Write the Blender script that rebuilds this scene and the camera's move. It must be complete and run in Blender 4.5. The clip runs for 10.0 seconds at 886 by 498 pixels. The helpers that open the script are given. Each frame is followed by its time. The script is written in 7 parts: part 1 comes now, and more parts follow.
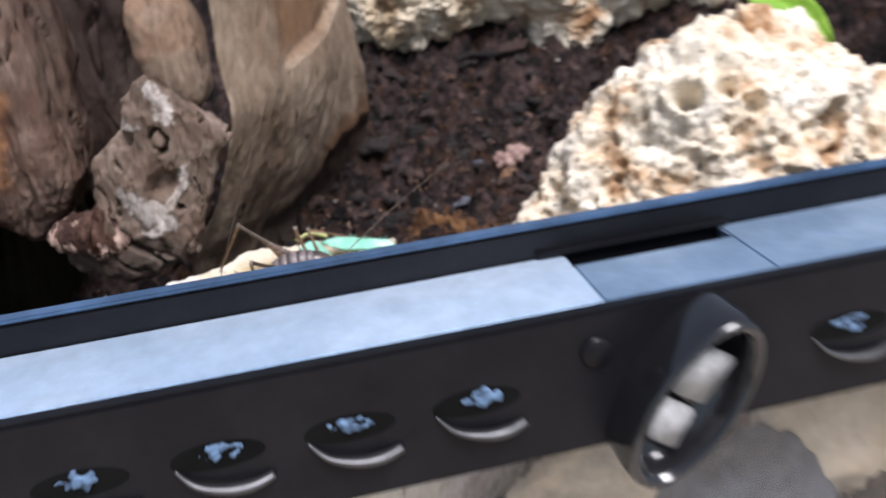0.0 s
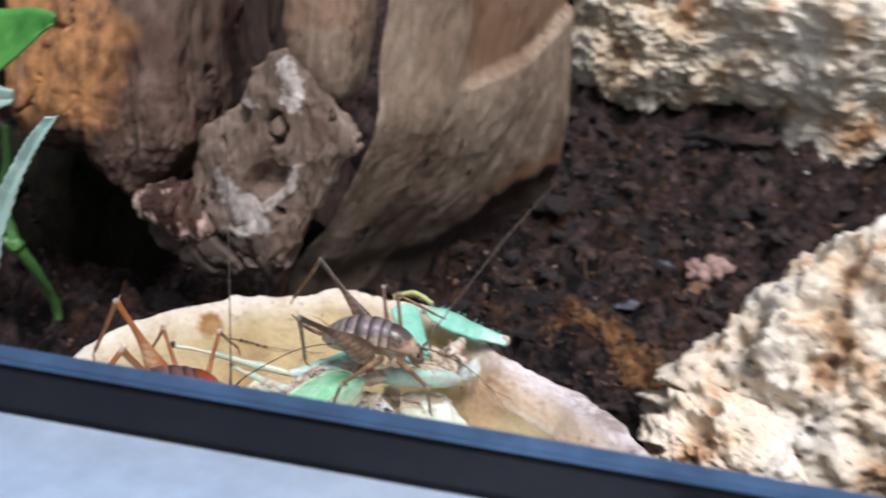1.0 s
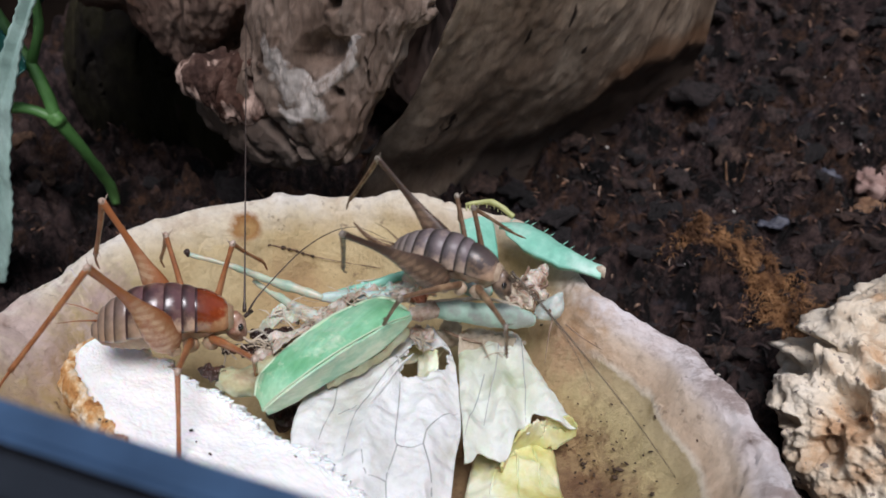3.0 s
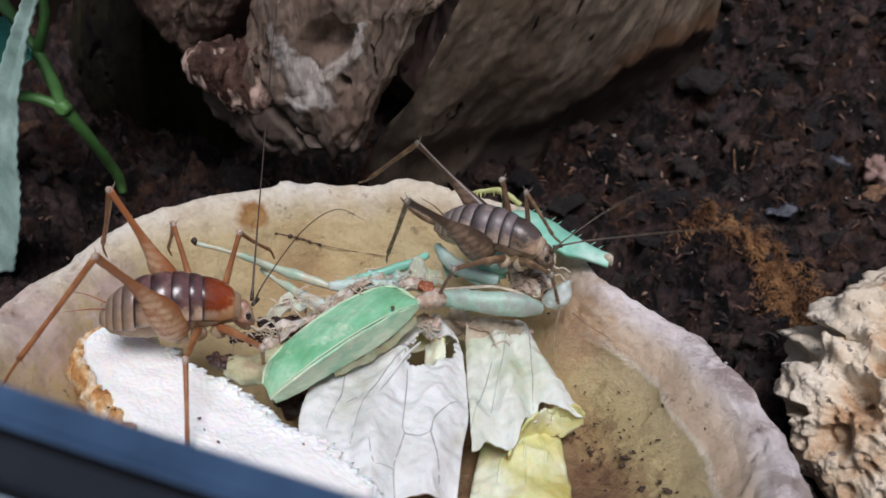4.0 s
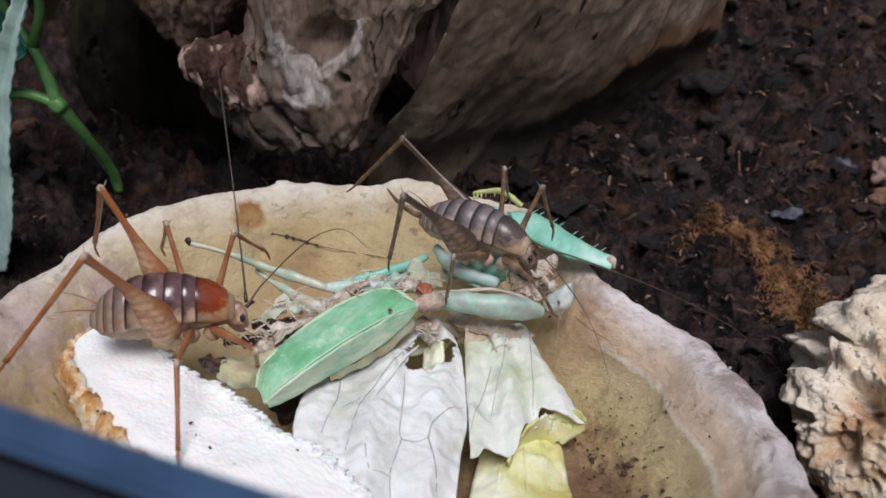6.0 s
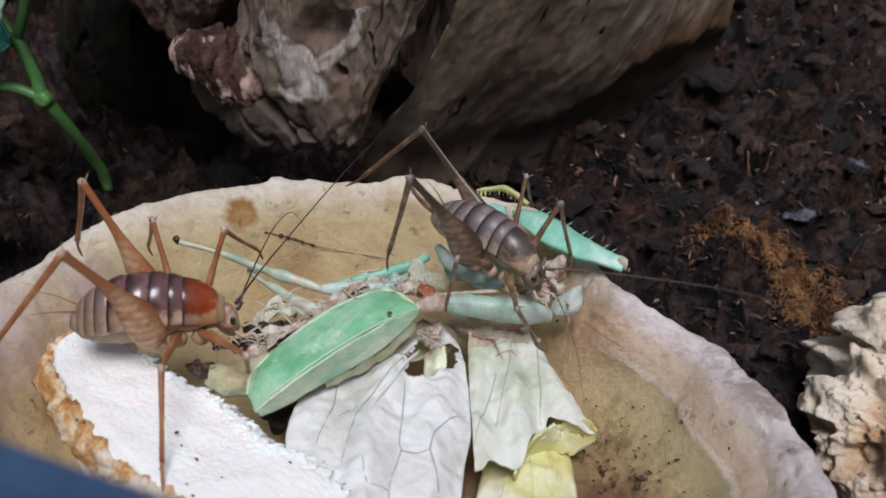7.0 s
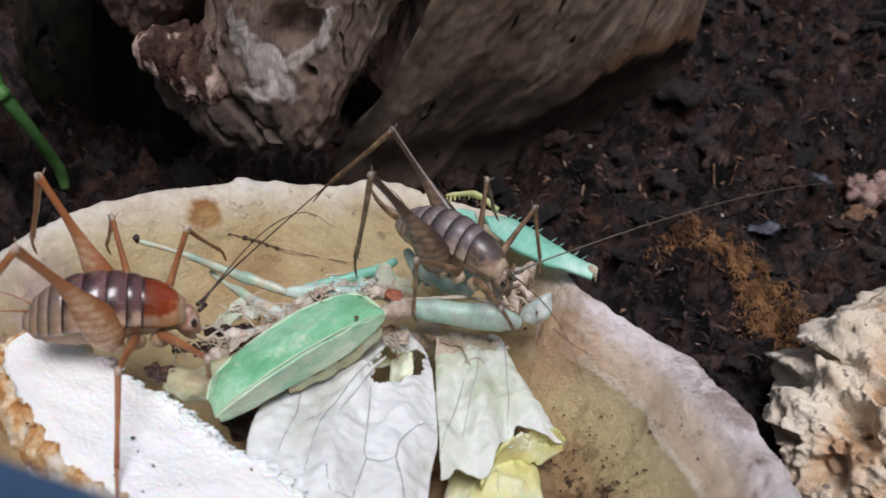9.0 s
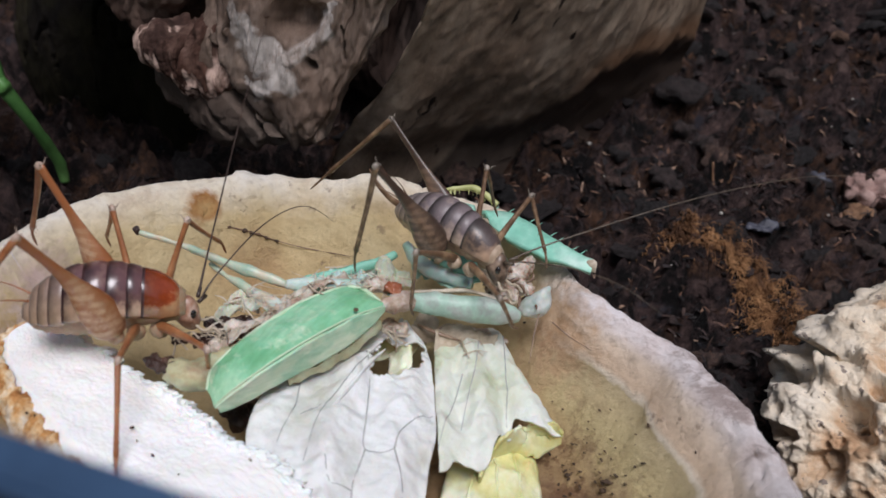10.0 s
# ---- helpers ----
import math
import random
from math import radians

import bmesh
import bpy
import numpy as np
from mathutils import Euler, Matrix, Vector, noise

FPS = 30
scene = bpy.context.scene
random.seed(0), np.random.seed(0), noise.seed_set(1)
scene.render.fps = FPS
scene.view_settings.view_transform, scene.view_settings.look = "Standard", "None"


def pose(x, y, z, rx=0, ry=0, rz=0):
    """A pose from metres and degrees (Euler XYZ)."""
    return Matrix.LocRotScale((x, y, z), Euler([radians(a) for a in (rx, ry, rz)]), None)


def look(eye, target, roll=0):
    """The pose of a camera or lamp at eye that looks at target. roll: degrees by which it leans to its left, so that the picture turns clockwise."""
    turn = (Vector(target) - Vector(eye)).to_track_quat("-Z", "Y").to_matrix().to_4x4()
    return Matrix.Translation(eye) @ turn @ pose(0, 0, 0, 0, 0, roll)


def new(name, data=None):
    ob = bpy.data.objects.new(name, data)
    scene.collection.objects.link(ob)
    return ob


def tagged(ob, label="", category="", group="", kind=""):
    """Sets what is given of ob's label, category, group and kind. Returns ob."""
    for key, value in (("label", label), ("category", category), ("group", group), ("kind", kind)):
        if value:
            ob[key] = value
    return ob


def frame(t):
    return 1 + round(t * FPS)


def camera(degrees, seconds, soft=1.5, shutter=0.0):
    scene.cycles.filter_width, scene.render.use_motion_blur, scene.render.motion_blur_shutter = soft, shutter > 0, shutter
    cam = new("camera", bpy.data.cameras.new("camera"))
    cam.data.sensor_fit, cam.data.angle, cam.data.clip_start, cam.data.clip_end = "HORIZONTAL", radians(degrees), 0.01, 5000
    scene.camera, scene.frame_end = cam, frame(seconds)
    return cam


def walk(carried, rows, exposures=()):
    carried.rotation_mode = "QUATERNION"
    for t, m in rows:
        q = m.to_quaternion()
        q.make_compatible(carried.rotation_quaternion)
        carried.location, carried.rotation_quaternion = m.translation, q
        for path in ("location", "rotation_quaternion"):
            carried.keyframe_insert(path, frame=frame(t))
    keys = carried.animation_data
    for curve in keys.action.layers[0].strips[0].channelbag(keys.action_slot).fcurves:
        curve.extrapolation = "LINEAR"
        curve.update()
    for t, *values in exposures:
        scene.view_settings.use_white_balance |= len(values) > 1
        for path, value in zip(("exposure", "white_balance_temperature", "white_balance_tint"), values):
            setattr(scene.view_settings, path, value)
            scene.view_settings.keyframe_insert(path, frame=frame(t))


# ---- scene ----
cam = camera(54.0, 10.0, soft=1.6, shutter=0.5)
# a phone lens held close: the dish is in focus, the near strip and the far soil are not
cam.data.dof.use_dof, cam.data.dof.focus_distance, cam.data.dof.aperture_fstop = True, 0.140, 36.0
PATH = [
    (0, (0.0002, 0.0099, 0.0998), (-0.0057, 0.1947, 0.0235), -6.36),
    (0.5, (-0.0083, 0.0509, 0.0954), (-0.0290, 0.2329, 0.0151), 1.61),
    (1, (0.0085, 0.0671, 0.0929), (-0.0414, 0.2475, 0.0223), 7.66),
    (1.5, (0.0099, 0.0903, 0.0873), (-0.0657, 0.2582, 0.0092), 7.15),
    (2, (0.0102, 0.1003, 0.0887), (-0.0639, 0.2642, 0.0013), 7.24),
    (2.5, (0.0084, 0.1059, 0.0850), (-0.0658, 0.2669, -0.0075), 7.16),
    (3, (0.0077, 0.1067, 0.0840), (-0.0651, 0.2641, -0.0156), 6.75),
    (4.5, (0.0074, 0.1068, 0.0835), (-0.0661, 0.2623, -0.0186), 6.47),
    (5, (0.0073, 0.1068, 0.0831), (-0.0660, 0.2625, -0.0188), 6.57),
    (5.5, (0.0073, 0.1071, 0.0832), (-0.0661, 0.2625, -0.0190), 6.64),
    (7, (0.0036, 0.1141, 0.0781), (-0.0697, 0.2705, -0.0227), 7.08),
    (7.5, (0.0022, 0.1130, 0.0764), (-0.0659, 0.2710, -0.0254), 8.78),
    (8, (0.0019, 0.1144, 0.0766), (-0.0653, 0.2742, -0.0232), 9.07),
    (8.5, (0.0016, 0.1151, 0.0763), (-0.0646, 0.2764, -0.0217), 9.40),
    (9, (0.0022, 0.1150, 0.0761), (-0.0642, 0.2765, -0.0215), 9.46),
    (9.5, (0.0024, 0.1147, 0.0760), (-0.0641, 0.2761, -0.0214), 9.60),
    (10, (0.0024, 0.1144, 0.0754), (-0.0636, 0.2760, -0.0222), 9.88),
]
walk(cam, [(t, look(e, a, r)) for t, e, a, r in PATH], exposures=[(0.0, 1.06), (0.5, 0.88), (1.5, 0.82), (2.5, 0.50), (4.5, 0.22), (5.0, 0.26), (5.5, 0.28), (7.0, 0.17), (8.0, 0.18), (9.0, 0.26), (10.0, 0.24)])

# ---- world and light ----
world = bpy.data.worlds.new("sky")
scene.world = world
world.use_nodes = True
wn = world.node_tree
sky = wn.nodes.new("ShaderNodeTexSky")
sky.sky_type = "NISHITA"
sky.sun_disc = False
sky.sun_elevation, sky.sun_rotation = radians(62), radians(155)
soft_sky = wn.nodes.new("ShaderNodeHueSaturation")
soft_sky.inputs["Saturation"].default_value = 0.7
wn.links.new(sky.outputs[0], soft_sky.inputs["Color"])
wn.links.new(soft_sky.outputs[0], wn.nodes["Background"].inputs[0])
wn.nodes["Background"].inputs[1].default_value = 0.064
sun = new("daylight", bpy.data.lights.new("daylight", "SUN"))
sun.data.energy, sun.data.angle, sun.data.color = 2.5, radians(26), (0.975, 0.945, 1.0)
sun.matrix_world = look((0.22, -0.30, 1.0), (-0.04, 0.2, 0.0))


# ---- materials ----
def nodes_of(name):
    m = bpy.data.materials.new(name)
    m.use_nodes = True
    t = m.node_tree
    return m, t, t.nodes["Principled BSDF"]


def tex(t, kind, scale, detail=6.0, rough=0.6, stretch=(1, 1, 1), coords="Object"):
    tc = t.nodes.new("ShaderNodeTexCoord")
    mp = t.nodes.new("ShaderNodeMapping")
    mp.inputs["Scale"].default_value = stretch
    t.links.new(tc.outputs[coords], mp.inputs[0])
    n = t.nodes.new("ShaderNodeTexNoise" if kind == "noise" else "ShaderNodeTexVoronoi")
    n.inputs["Scale"].default_value = scale
    if kind == "noise":
        n.inputs["Detail"].default_value, n.inputs["Roughness"].default_value = detail, rough
    t.links.new(mp.outputs[0], n.inputs["Vector"])
    return n.outputs[0]


def ramp(t, fac, stops):
    r = t.nodes.new("ShaderNodeValToRGB")
    r.color_ramp.elements.remove(r.color_ramp.elements[1])
    for i, (p, c) in enumerate(stops):
        e = r.color_ramp.elements[0] if i == 0 else r.color_ramp.elements.new(p)
        e.position, e.color = p, (*c, 1) if len(c) == 3 else c
    t.links.new(fac, r.inputs[0])
    return r.outputs[0]


def mix(t, fac, a, b, mode="MIX"):
    n = t.nodes.new("ShaderNodeMix")
    n.data_type, n.blend_type = "RGBA", mode
    for sock, val in ((n.inputs[0], fac), (n.inputs[6], a), (n.inputs[7], b)):
        if isinstance(val, (int, float)):
            sock.default_value = val
        elif isinstance(val, tuple):
            sock.default_value = (*val, 1)
        else:
            t.links.new(val, sock)
    return n.outputs[2]


def bump(t, bsdf, height, strength=0.3, dist=0.001):
    b = t.nodes.new("ShaderNodeBump")
    b.inputs["Strength"].default_value, b.inputs["Distance"].default_value = strength, dist
    t.links.new(height, b.inputs["Height"])
    t.links.new(b.outputs[0], bsdf.inputs["Normal"])


def surface(name, stops, scale, rough=0.6, fine=None, fine_amount=0.35, bump_scale=None, bump_strength=0.4, bump_dist=0.0006,
            stretch=(1, 1, 1), sss=0.0, spots=None, coat=0.0, coords="Object", mirror=0.5):
    """Two scales of colour variation, fine relief, and optional dark spots (scale, colour, threshold)."""
    m, t, b = nodes_of(name)
    col = ramp(t, tex(t, "noise", scale, stretch=stretch, coords=coords), stops)
    if fine:
        g = ramp(t, tex(t, "noise", fine, 4.0, 0.7, stretch, coords), [(0.3, (0.45, 0.45, 0.45)), (0.7, (1.25, 1.25, 1.25))])
        col = mix(t, fine_amount, col, g, "MULTIPLY")
    if spots:
        s = ramp(t, tex(t, "noise", spots[0], 3.0, 0.5, (1, 1, 1), coords), [(spots[2], (0, 0, 0)), (spots[2] + 0.05, (1, 1, 1))])
        col = mix(t, s, col, spots[1])
    t.links.new(col, b.inputs["Base Color"])
    b.inputs["Roughness"].default_value = rough
    b.inputs["Coat Weight"].default_value = coat
    b.inputs["Specular IOR Level"].default_value = mirror
    if sss:
        b.inputs["Subsurface Weight"].default_value = sss
        b.inputs["Subsurface Scale"].default_value = 0.002
    if bump_scale:
        bump(t, b, tex(t, "noise", bump_scale, 8.0, 0.65, stretch, coords), bump_strength, bump_dist)
    return m


def soil_material():
    """Black damp coir: rusty fibrous patches, a band of rotten wood, purple-black crumbs."""
    m, t, bs = nodes_of("damp coir soil")
    base = ramp(t, tex(t, "noise", 105, 9.0, 0.78), [(0.37, (0.0014, 0.0011, 0.0011)), (0.445, (0.007, 0.0048, 0.0048)), (0.51, (0.052, 0.032, 0.031)), (0.59, (0.125, 0.080, 0.072)), (0.70, (0.28, 0.19, 0.16))])
    blue = ramp(t, tex(t, "noise", 88, 6.0, 0.7, (1, 1, 1.3)), [(0.60, (0, 0, 0)), (0.66, (0.7, 0.7, 0.7))])
    base = mix(t, blue, base, (0.050, 0.052, 0.068))
    rust = ramp(t, tex(t, "noise", 260, 7.0, 0.78, (1, 0.55, 1)), [(0.40, (0.007, 0.004, 0.0035)), (0.54, (0.085, 0.042, 0.026)), (0.68, (0.22, 0.115, 0.065))])
    where = ramp(t, tex(t, "noise", 62, 8.0, 0.72), [(0.53, (0, 0, 0)), (0.57, (0.9, 0.9, 0.9))])
    col = mix(t, where, base, rust)
    rot = t.nodes.new("ShaderNodeAttribute")
    rot.attribute_name = "rot"
    fuzz = t.nodes.new("ShaderNodeMath")
    fuzz.operation = "MULTIPLY"
    t.links.new(rot.outputs["Fac"], fuzz.inputs[0])
    t.links.new(tex(t, "noise", 160, 8.0, 0.75), fuzz.inputs[1])
    strands = ramp(t, tex(t, "noise", 420, 6.0, 0.75, (1, 0.4, 1)), [(0.36, (0.025, 0.012, 0.007)), (0.5, (0.13, 0.060, 0.024)), (0.66, (0.30, 0.145, 0.06))])
    col = mix(t, ramp(t, fuzz.outputs[0], [(0.22, (0, 0, 0)), (0.42, (1, 1, 1))]), col, strands)
    grit = ramp(t, tex(t, "noise", 620, 2.0, 0.5), [(0.71, (0, 0, 0)), (0.75, (1, 1, 1))])
    col = mix(t, grit, col, (0.15, 0.12, 0.11))
    t.links.new(col, bs.inputs["Base Color"])
    bs.inputs["Roughness"].default_value, bs.inputs["Specular IOR Level"].default_value = 0.62, 0.25
    bump(t, bs, tex(t, "noise", 700, 10.0, 0.8), 1.0, 0.003)
    return m


M_soil = soil_material()


def wood_material(name, dark, mid, pale, tint, scale, flaky=1.0, umber=False, bleach=None):
    """Weathered wood: long grain, soft blotches, small dark slits, fine relief; darker, rust and bleached areas by
    attribute.
    """
    m, t, bs = nodes_of(name)

    def mask(attribute, lo, hi, top=1.0):
        at = t.nodes.new("ShaderNodeAttribute")
        at.attribute_name = attribute
        return ramp(t, at.outputs["Fac"], [(lo, (0, 0, 0)), (hi, (top, top, top))])
    st = (1, 1, 0.24 if bleach or not umber else 0.6)
    col = ramp(t, tex(t, "noise", scale, 8.0, 0.68, st), [(0.30, dark), (0.47, mid), (0.66, pale)])
    blot = ramp(t, tex(t, "noise", 40, 5.0, 0.62), [(0.44, (0, 0, 0)), (0.64, (0.85, 0.85, 0.85))])
    col = mix(t, blot, col, tint)
    flake = ramp(t, tex(t, "noise", 75, 8.0, 0.75, (1, 1, 0.5)), [(0.58, (0, 0, 0)), (0.66, (flaky * 0.55,) * 3)])
    col = mix(t, flake, col, tuple(min(0.66, c * 1.2) for c in pale))
    if bleach:
        worn = ramp(t, tex(t, "noise", 150, 7.0, 0.75, (1, 1, 0.45)), [(0.36, (0.15, 0.15, 0.15)), (0.52, (1, 1, 1))])
        col = mix(t, mix(t, 1.0, mask("pale", 0.15, 0.85), worn, "MULTIPLY"), col, bleach)
    fine = ramp(t, tex(t, "noise", 330, 7.0, 0.75, (1, 1, 0.16 if not umber or bleach else 0.4)), [(0.34, (0.40, 0.38, 0.36)), (0.52, (1.0, 1.0, 1.0)), (0.68, (1.3, 1.3, 1.3))])
    col = mix(t, 0.55, col, fine, "MULTIPLY")
    pit = ramp(t, tex(t, "noise", 190, 3.0, 0.55, (1, 1, 0.35)), [(0.29, (1, 1, 1)), (0.34, (0, 0, 0))])
    col = mix(t, pit, col, (0.025, 0.016, 0.012))
    if umber:
        # rust mask: orange-brown stain, and the upper hollow's painted shade
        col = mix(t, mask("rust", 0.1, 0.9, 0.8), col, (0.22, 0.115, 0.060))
        col = mix(t, mask("umber", 0.1, 0.9, 0.88), col, (0.062, 0.046, 0.038))
    t.links.new(col, bs.inputs["Base Color"])
    bs.inputs["Roughness"].default_value, bs.inputs["Specular IOR Level"].default_value = 0.85, 0.15
    bump(t, bs, tex(t, "noise", 420, 10.0, 0.75, (1, 1, 0.25)), 0.35 + 0.5 * flaky, 0.0016)
    return m


M_wood = wood_material("grey driftwood", (0.050, 0.034, 0.026), (0.205, 0.152, 0.119), (0.40, 0.320, 0.262), (0.145, 0.098, 0.073), 95, 0.6, True, (0.53, 0.48, 0.44))
M_wood_rot = wood_material("orange rotted driftwood", (0.034, 0.021, 0.016), (0.085, 0.053, 0.041), (0.22, 0.155, 0.12), (0.080, 0.040, 0.028), 55, 0.35, False, (0.45, 0.22, 0.095))
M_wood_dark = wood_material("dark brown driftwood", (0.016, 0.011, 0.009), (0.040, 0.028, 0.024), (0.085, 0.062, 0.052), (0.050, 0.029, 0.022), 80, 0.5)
M_moss = wood_material("mossy near-black wood", (0.003, 0.002, 0.002), (0.009, 0.007, 0.005), (0.030, 0.024, 0.013), (0.020, 0.018, 0.007), 60, 0.3)
M_wood_foot = wood_material("frayed pinkish wood", (0.018, 0.010, 0.008), (0.050, 0.027, 0.021), (0.22, 0.14, 0.11), (0.060, 0.027, 0.018), 150, 0.25, False, (0.46, 0.33, 0.27))
M_wood_knob = wood_material("tan driftwood knob", (0.07, 0.047, 0.034), (0.19, 0.135, 0.098), (0.36, 0.27, 0.20), (0.15, 0.098, 0.068), 80, 0.5, False, (0.24, 0.155, 0.105))
M_wood_side = wood_material("tan driftwood side", (0.105, 0.071, 0.048), (0.30, 0.222, 0.158), (0.47, 0.37, 0.275), (0.235, 0.162, 0.110), 60, 0.5, True)
M_rock = surface("porous limestone", [(0.30, (0.36, 0.18, 0.08)), (0.39, (0.66, 0.45, 0.28)), (0.46, (0.84, 0.71, 0.54)), (0.60, (0.89, 0.81, 0.68)), (0.75, (0.87, 0.81, 0.73))], 60, 0.9,
                 fine=520, fine_amount=0.3, bump_scale=420, bump_strength=0.8, bump_dist=0.0016, spots=(520, (0.30, 0.24, 0.20), 0.64))
M_rock_old = surface("brown crumbly limestone", [(0.26, (0.24, 0.13, 0.065)), (0.34, (0.54, 0.37, 0.22)), (0.44, (0.74, 0.60, 0.42)), (0.62, (0.84, 0.75, 0.60))], 60, 0.9, fine=520, fine_amount=0.4, bump_scale=420, bump_strength=1.0, bump_dist=0.0018, spots=(300, (0.20, 0.13, 0.085), 0.60))


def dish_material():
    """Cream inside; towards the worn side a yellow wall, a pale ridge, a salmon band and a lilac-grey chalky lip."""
    m, t, bs = nodes_of("cream and pink stoneware")
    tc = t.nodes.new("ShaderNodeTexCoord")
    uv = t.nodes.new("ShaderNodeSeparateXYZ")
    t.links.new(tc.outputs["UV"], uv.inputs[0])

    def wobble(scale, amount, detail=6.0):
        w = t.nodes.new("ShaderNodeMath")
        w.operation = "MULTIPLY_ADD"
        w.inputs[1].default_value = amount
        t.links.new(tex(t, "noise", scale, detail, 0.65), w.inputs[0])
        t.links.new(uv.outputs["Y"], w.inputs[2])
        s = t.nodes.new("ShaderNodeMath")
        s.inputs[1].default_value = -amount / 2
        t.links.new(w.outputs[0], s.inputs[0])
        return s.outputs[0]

    def near(p, r0, r1):
        d = t.nodes.new("ShaderNodeVectorMath")
        d.operation = "DISTANCE"
        t.links.new(tc.outputs["Object"], d.inputs[0])
        d.inputs[1].default_value = p
        ad = t.nodes.new("ShaderNodeMath")
        ad.operation = "MULTIPLY_ADD"
        ad.inputs[1].default_value = (r1 - r0) * 2.2
        t.links.new(tex(t, "noise", 420, 4.0, 0.65), ad.inputs[0])
        t.links.new(d.outputs["Value"], ad.inputs[2])
        mr = t.nodes.new("ShaderNodeMapRange")
        mr.inputs["From Min"].default_value, mr.inputs["From Max"].default_value = r0 + (r1 - r0) * 1.1, r1 + (r1 - r0) * 1.1
        mr.inputs["To Min"].default_value, mr.inputs["To Max"].default_value = 1.0, 0.0
        t.links.new(ad.outputs[0], mr.inputs[0])
        return mr.outputs[0]
    cream = ramp(t, tex(t, "noise", 38, 5.0, 0.6), [(0.3, (0.42, 0.27, 0.13)), (0.46, (0.58, 0.44, 0.23)), (0.60, (0.66, 0.54, 0.31)), (0.74, (0.58, 0.50, 0.25))])
    chalk = ramp(t, tex(t, "noise", 110, 6.0, 0.65), [(0.3, (0.62, 0.50, 0.38)), (0.46, (0.78, 0.70, 0.56)), (0.65, (0.84, 0.79, 0.70))])
    back = mix(t, ramp(t, wobble(140, 0.10), [(0.865, (0, 0, 0)), (0.945, (1, 1, 1))]), cream, chalk)
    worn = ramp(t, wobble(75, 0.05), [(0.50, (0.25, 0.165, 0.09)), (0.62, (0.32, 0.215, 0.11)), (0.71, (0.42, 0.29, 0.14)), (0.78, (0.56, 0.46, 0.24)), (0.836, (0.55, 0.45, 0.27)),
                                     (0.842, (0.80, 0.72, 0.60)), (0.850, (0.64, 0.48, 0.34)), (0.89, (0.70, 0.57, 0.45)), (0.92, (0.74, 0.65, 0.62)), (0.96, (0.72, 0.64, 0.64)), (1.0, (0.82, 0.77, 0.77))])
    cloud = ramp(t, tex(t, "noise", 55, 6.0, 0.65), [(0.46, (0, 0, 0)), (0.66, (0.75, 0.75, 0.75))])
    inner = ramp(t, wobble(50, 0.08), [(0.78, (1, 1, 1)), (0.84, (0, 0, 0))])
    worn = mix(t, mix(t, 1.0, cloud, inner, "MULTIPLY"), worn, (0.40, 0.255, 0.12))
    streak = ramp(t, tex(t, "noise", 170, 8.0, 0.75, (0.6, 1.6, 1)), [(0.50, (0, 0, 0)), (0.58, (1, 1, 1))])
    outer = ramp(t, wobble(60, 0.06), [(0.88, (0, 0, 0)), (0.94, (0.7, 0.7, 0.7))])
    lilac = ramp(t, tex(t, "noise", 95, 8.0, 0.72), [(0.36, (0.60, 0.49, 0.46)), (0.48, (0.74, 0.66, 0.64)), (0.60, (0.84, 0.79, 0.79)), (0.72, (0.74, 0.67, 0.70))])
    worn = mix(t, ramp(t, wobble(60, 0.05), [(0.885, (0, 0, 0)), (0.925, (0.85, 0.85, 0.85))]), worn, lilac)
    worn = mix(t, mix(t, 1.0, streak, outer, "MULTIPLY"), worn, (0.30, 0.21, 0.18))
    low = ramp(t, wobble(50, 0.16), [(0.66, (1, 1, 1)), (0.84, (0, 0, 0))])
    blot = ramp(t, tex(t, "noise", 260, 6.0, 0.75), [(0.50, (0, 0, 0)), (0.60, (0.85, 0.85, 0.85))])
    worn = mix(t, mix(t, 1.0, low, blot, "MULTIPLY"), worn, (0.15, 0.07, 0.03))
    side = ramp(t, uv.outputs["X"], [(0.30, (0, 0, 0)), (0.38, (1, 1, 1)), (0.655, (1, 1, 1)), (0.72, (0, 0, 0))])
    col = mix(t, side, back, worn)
    brown = ramp(t, tex(t, "noise", 330, 5.0, 0.7), [(0.60, (0, 0, 0)), (0.68, (1, 1, 1))])
    patch = ramp(t, tex(t, "noise", 50, 3.0, 0.6), [(0.48, (0, 0, 0)), (0.6, (1, 1, 1))])
    col = mix(t, mix(t, 1.0, brown, patch, "MULTIPLY"), col, (0.18, 0.11, 0.075))
    for p, r0, r1, c in (((-0.0812, 0.2139, 0.0062), 0.0020, 0.0034, (0.34, 0.15, 0.04)), ((-0.0808, 0.2136, 0.0062), 0.0006, 0.0022, (0.48, 0.30, 0.12)), ((-0.010, 0.200, -0.010), 0.001, 0.012, (0.16, 0.085, 0.045)), ((-0.0085, 0.2035, -0.009), 0.0002, 0.0022, (0.07, 0.025, 0.012)),
                         ((-0.003, 0.188, -0.008), 0.0, 0.006, (0.07, 0.035, 0.02)), ((-0.088, 0.172, 0.005), 0.003, 0.012, (0.66, 0.52, 0.46)), ((-0.076, 0.160, 0.002), 0.004, 0.012, (0.48, 0.33, 0.22)),
                         ((-0.0225, 0.222, 0.004), 0.001, 0.010, (0.52, 0.33, 0.19)), ((-0.0862, 0.188, 0.003), 0.002, 0.008, (0.66, 0.50, 0.45)), ((-0.082, 0.182, 0.001), 0.0005, 0.005, (0.78, 0.72, 0.70)), ((-0.0885, 0.167, 0.004), 0.0004, 0.0026, (0.34, 0.22, 0.16)), ((-0.0905, 0.171, 0.005), 0.0003, 0.0020, (0.36, 0.25, 0.20))):
        col = mix(t, near(p, r0, r1), col, c)
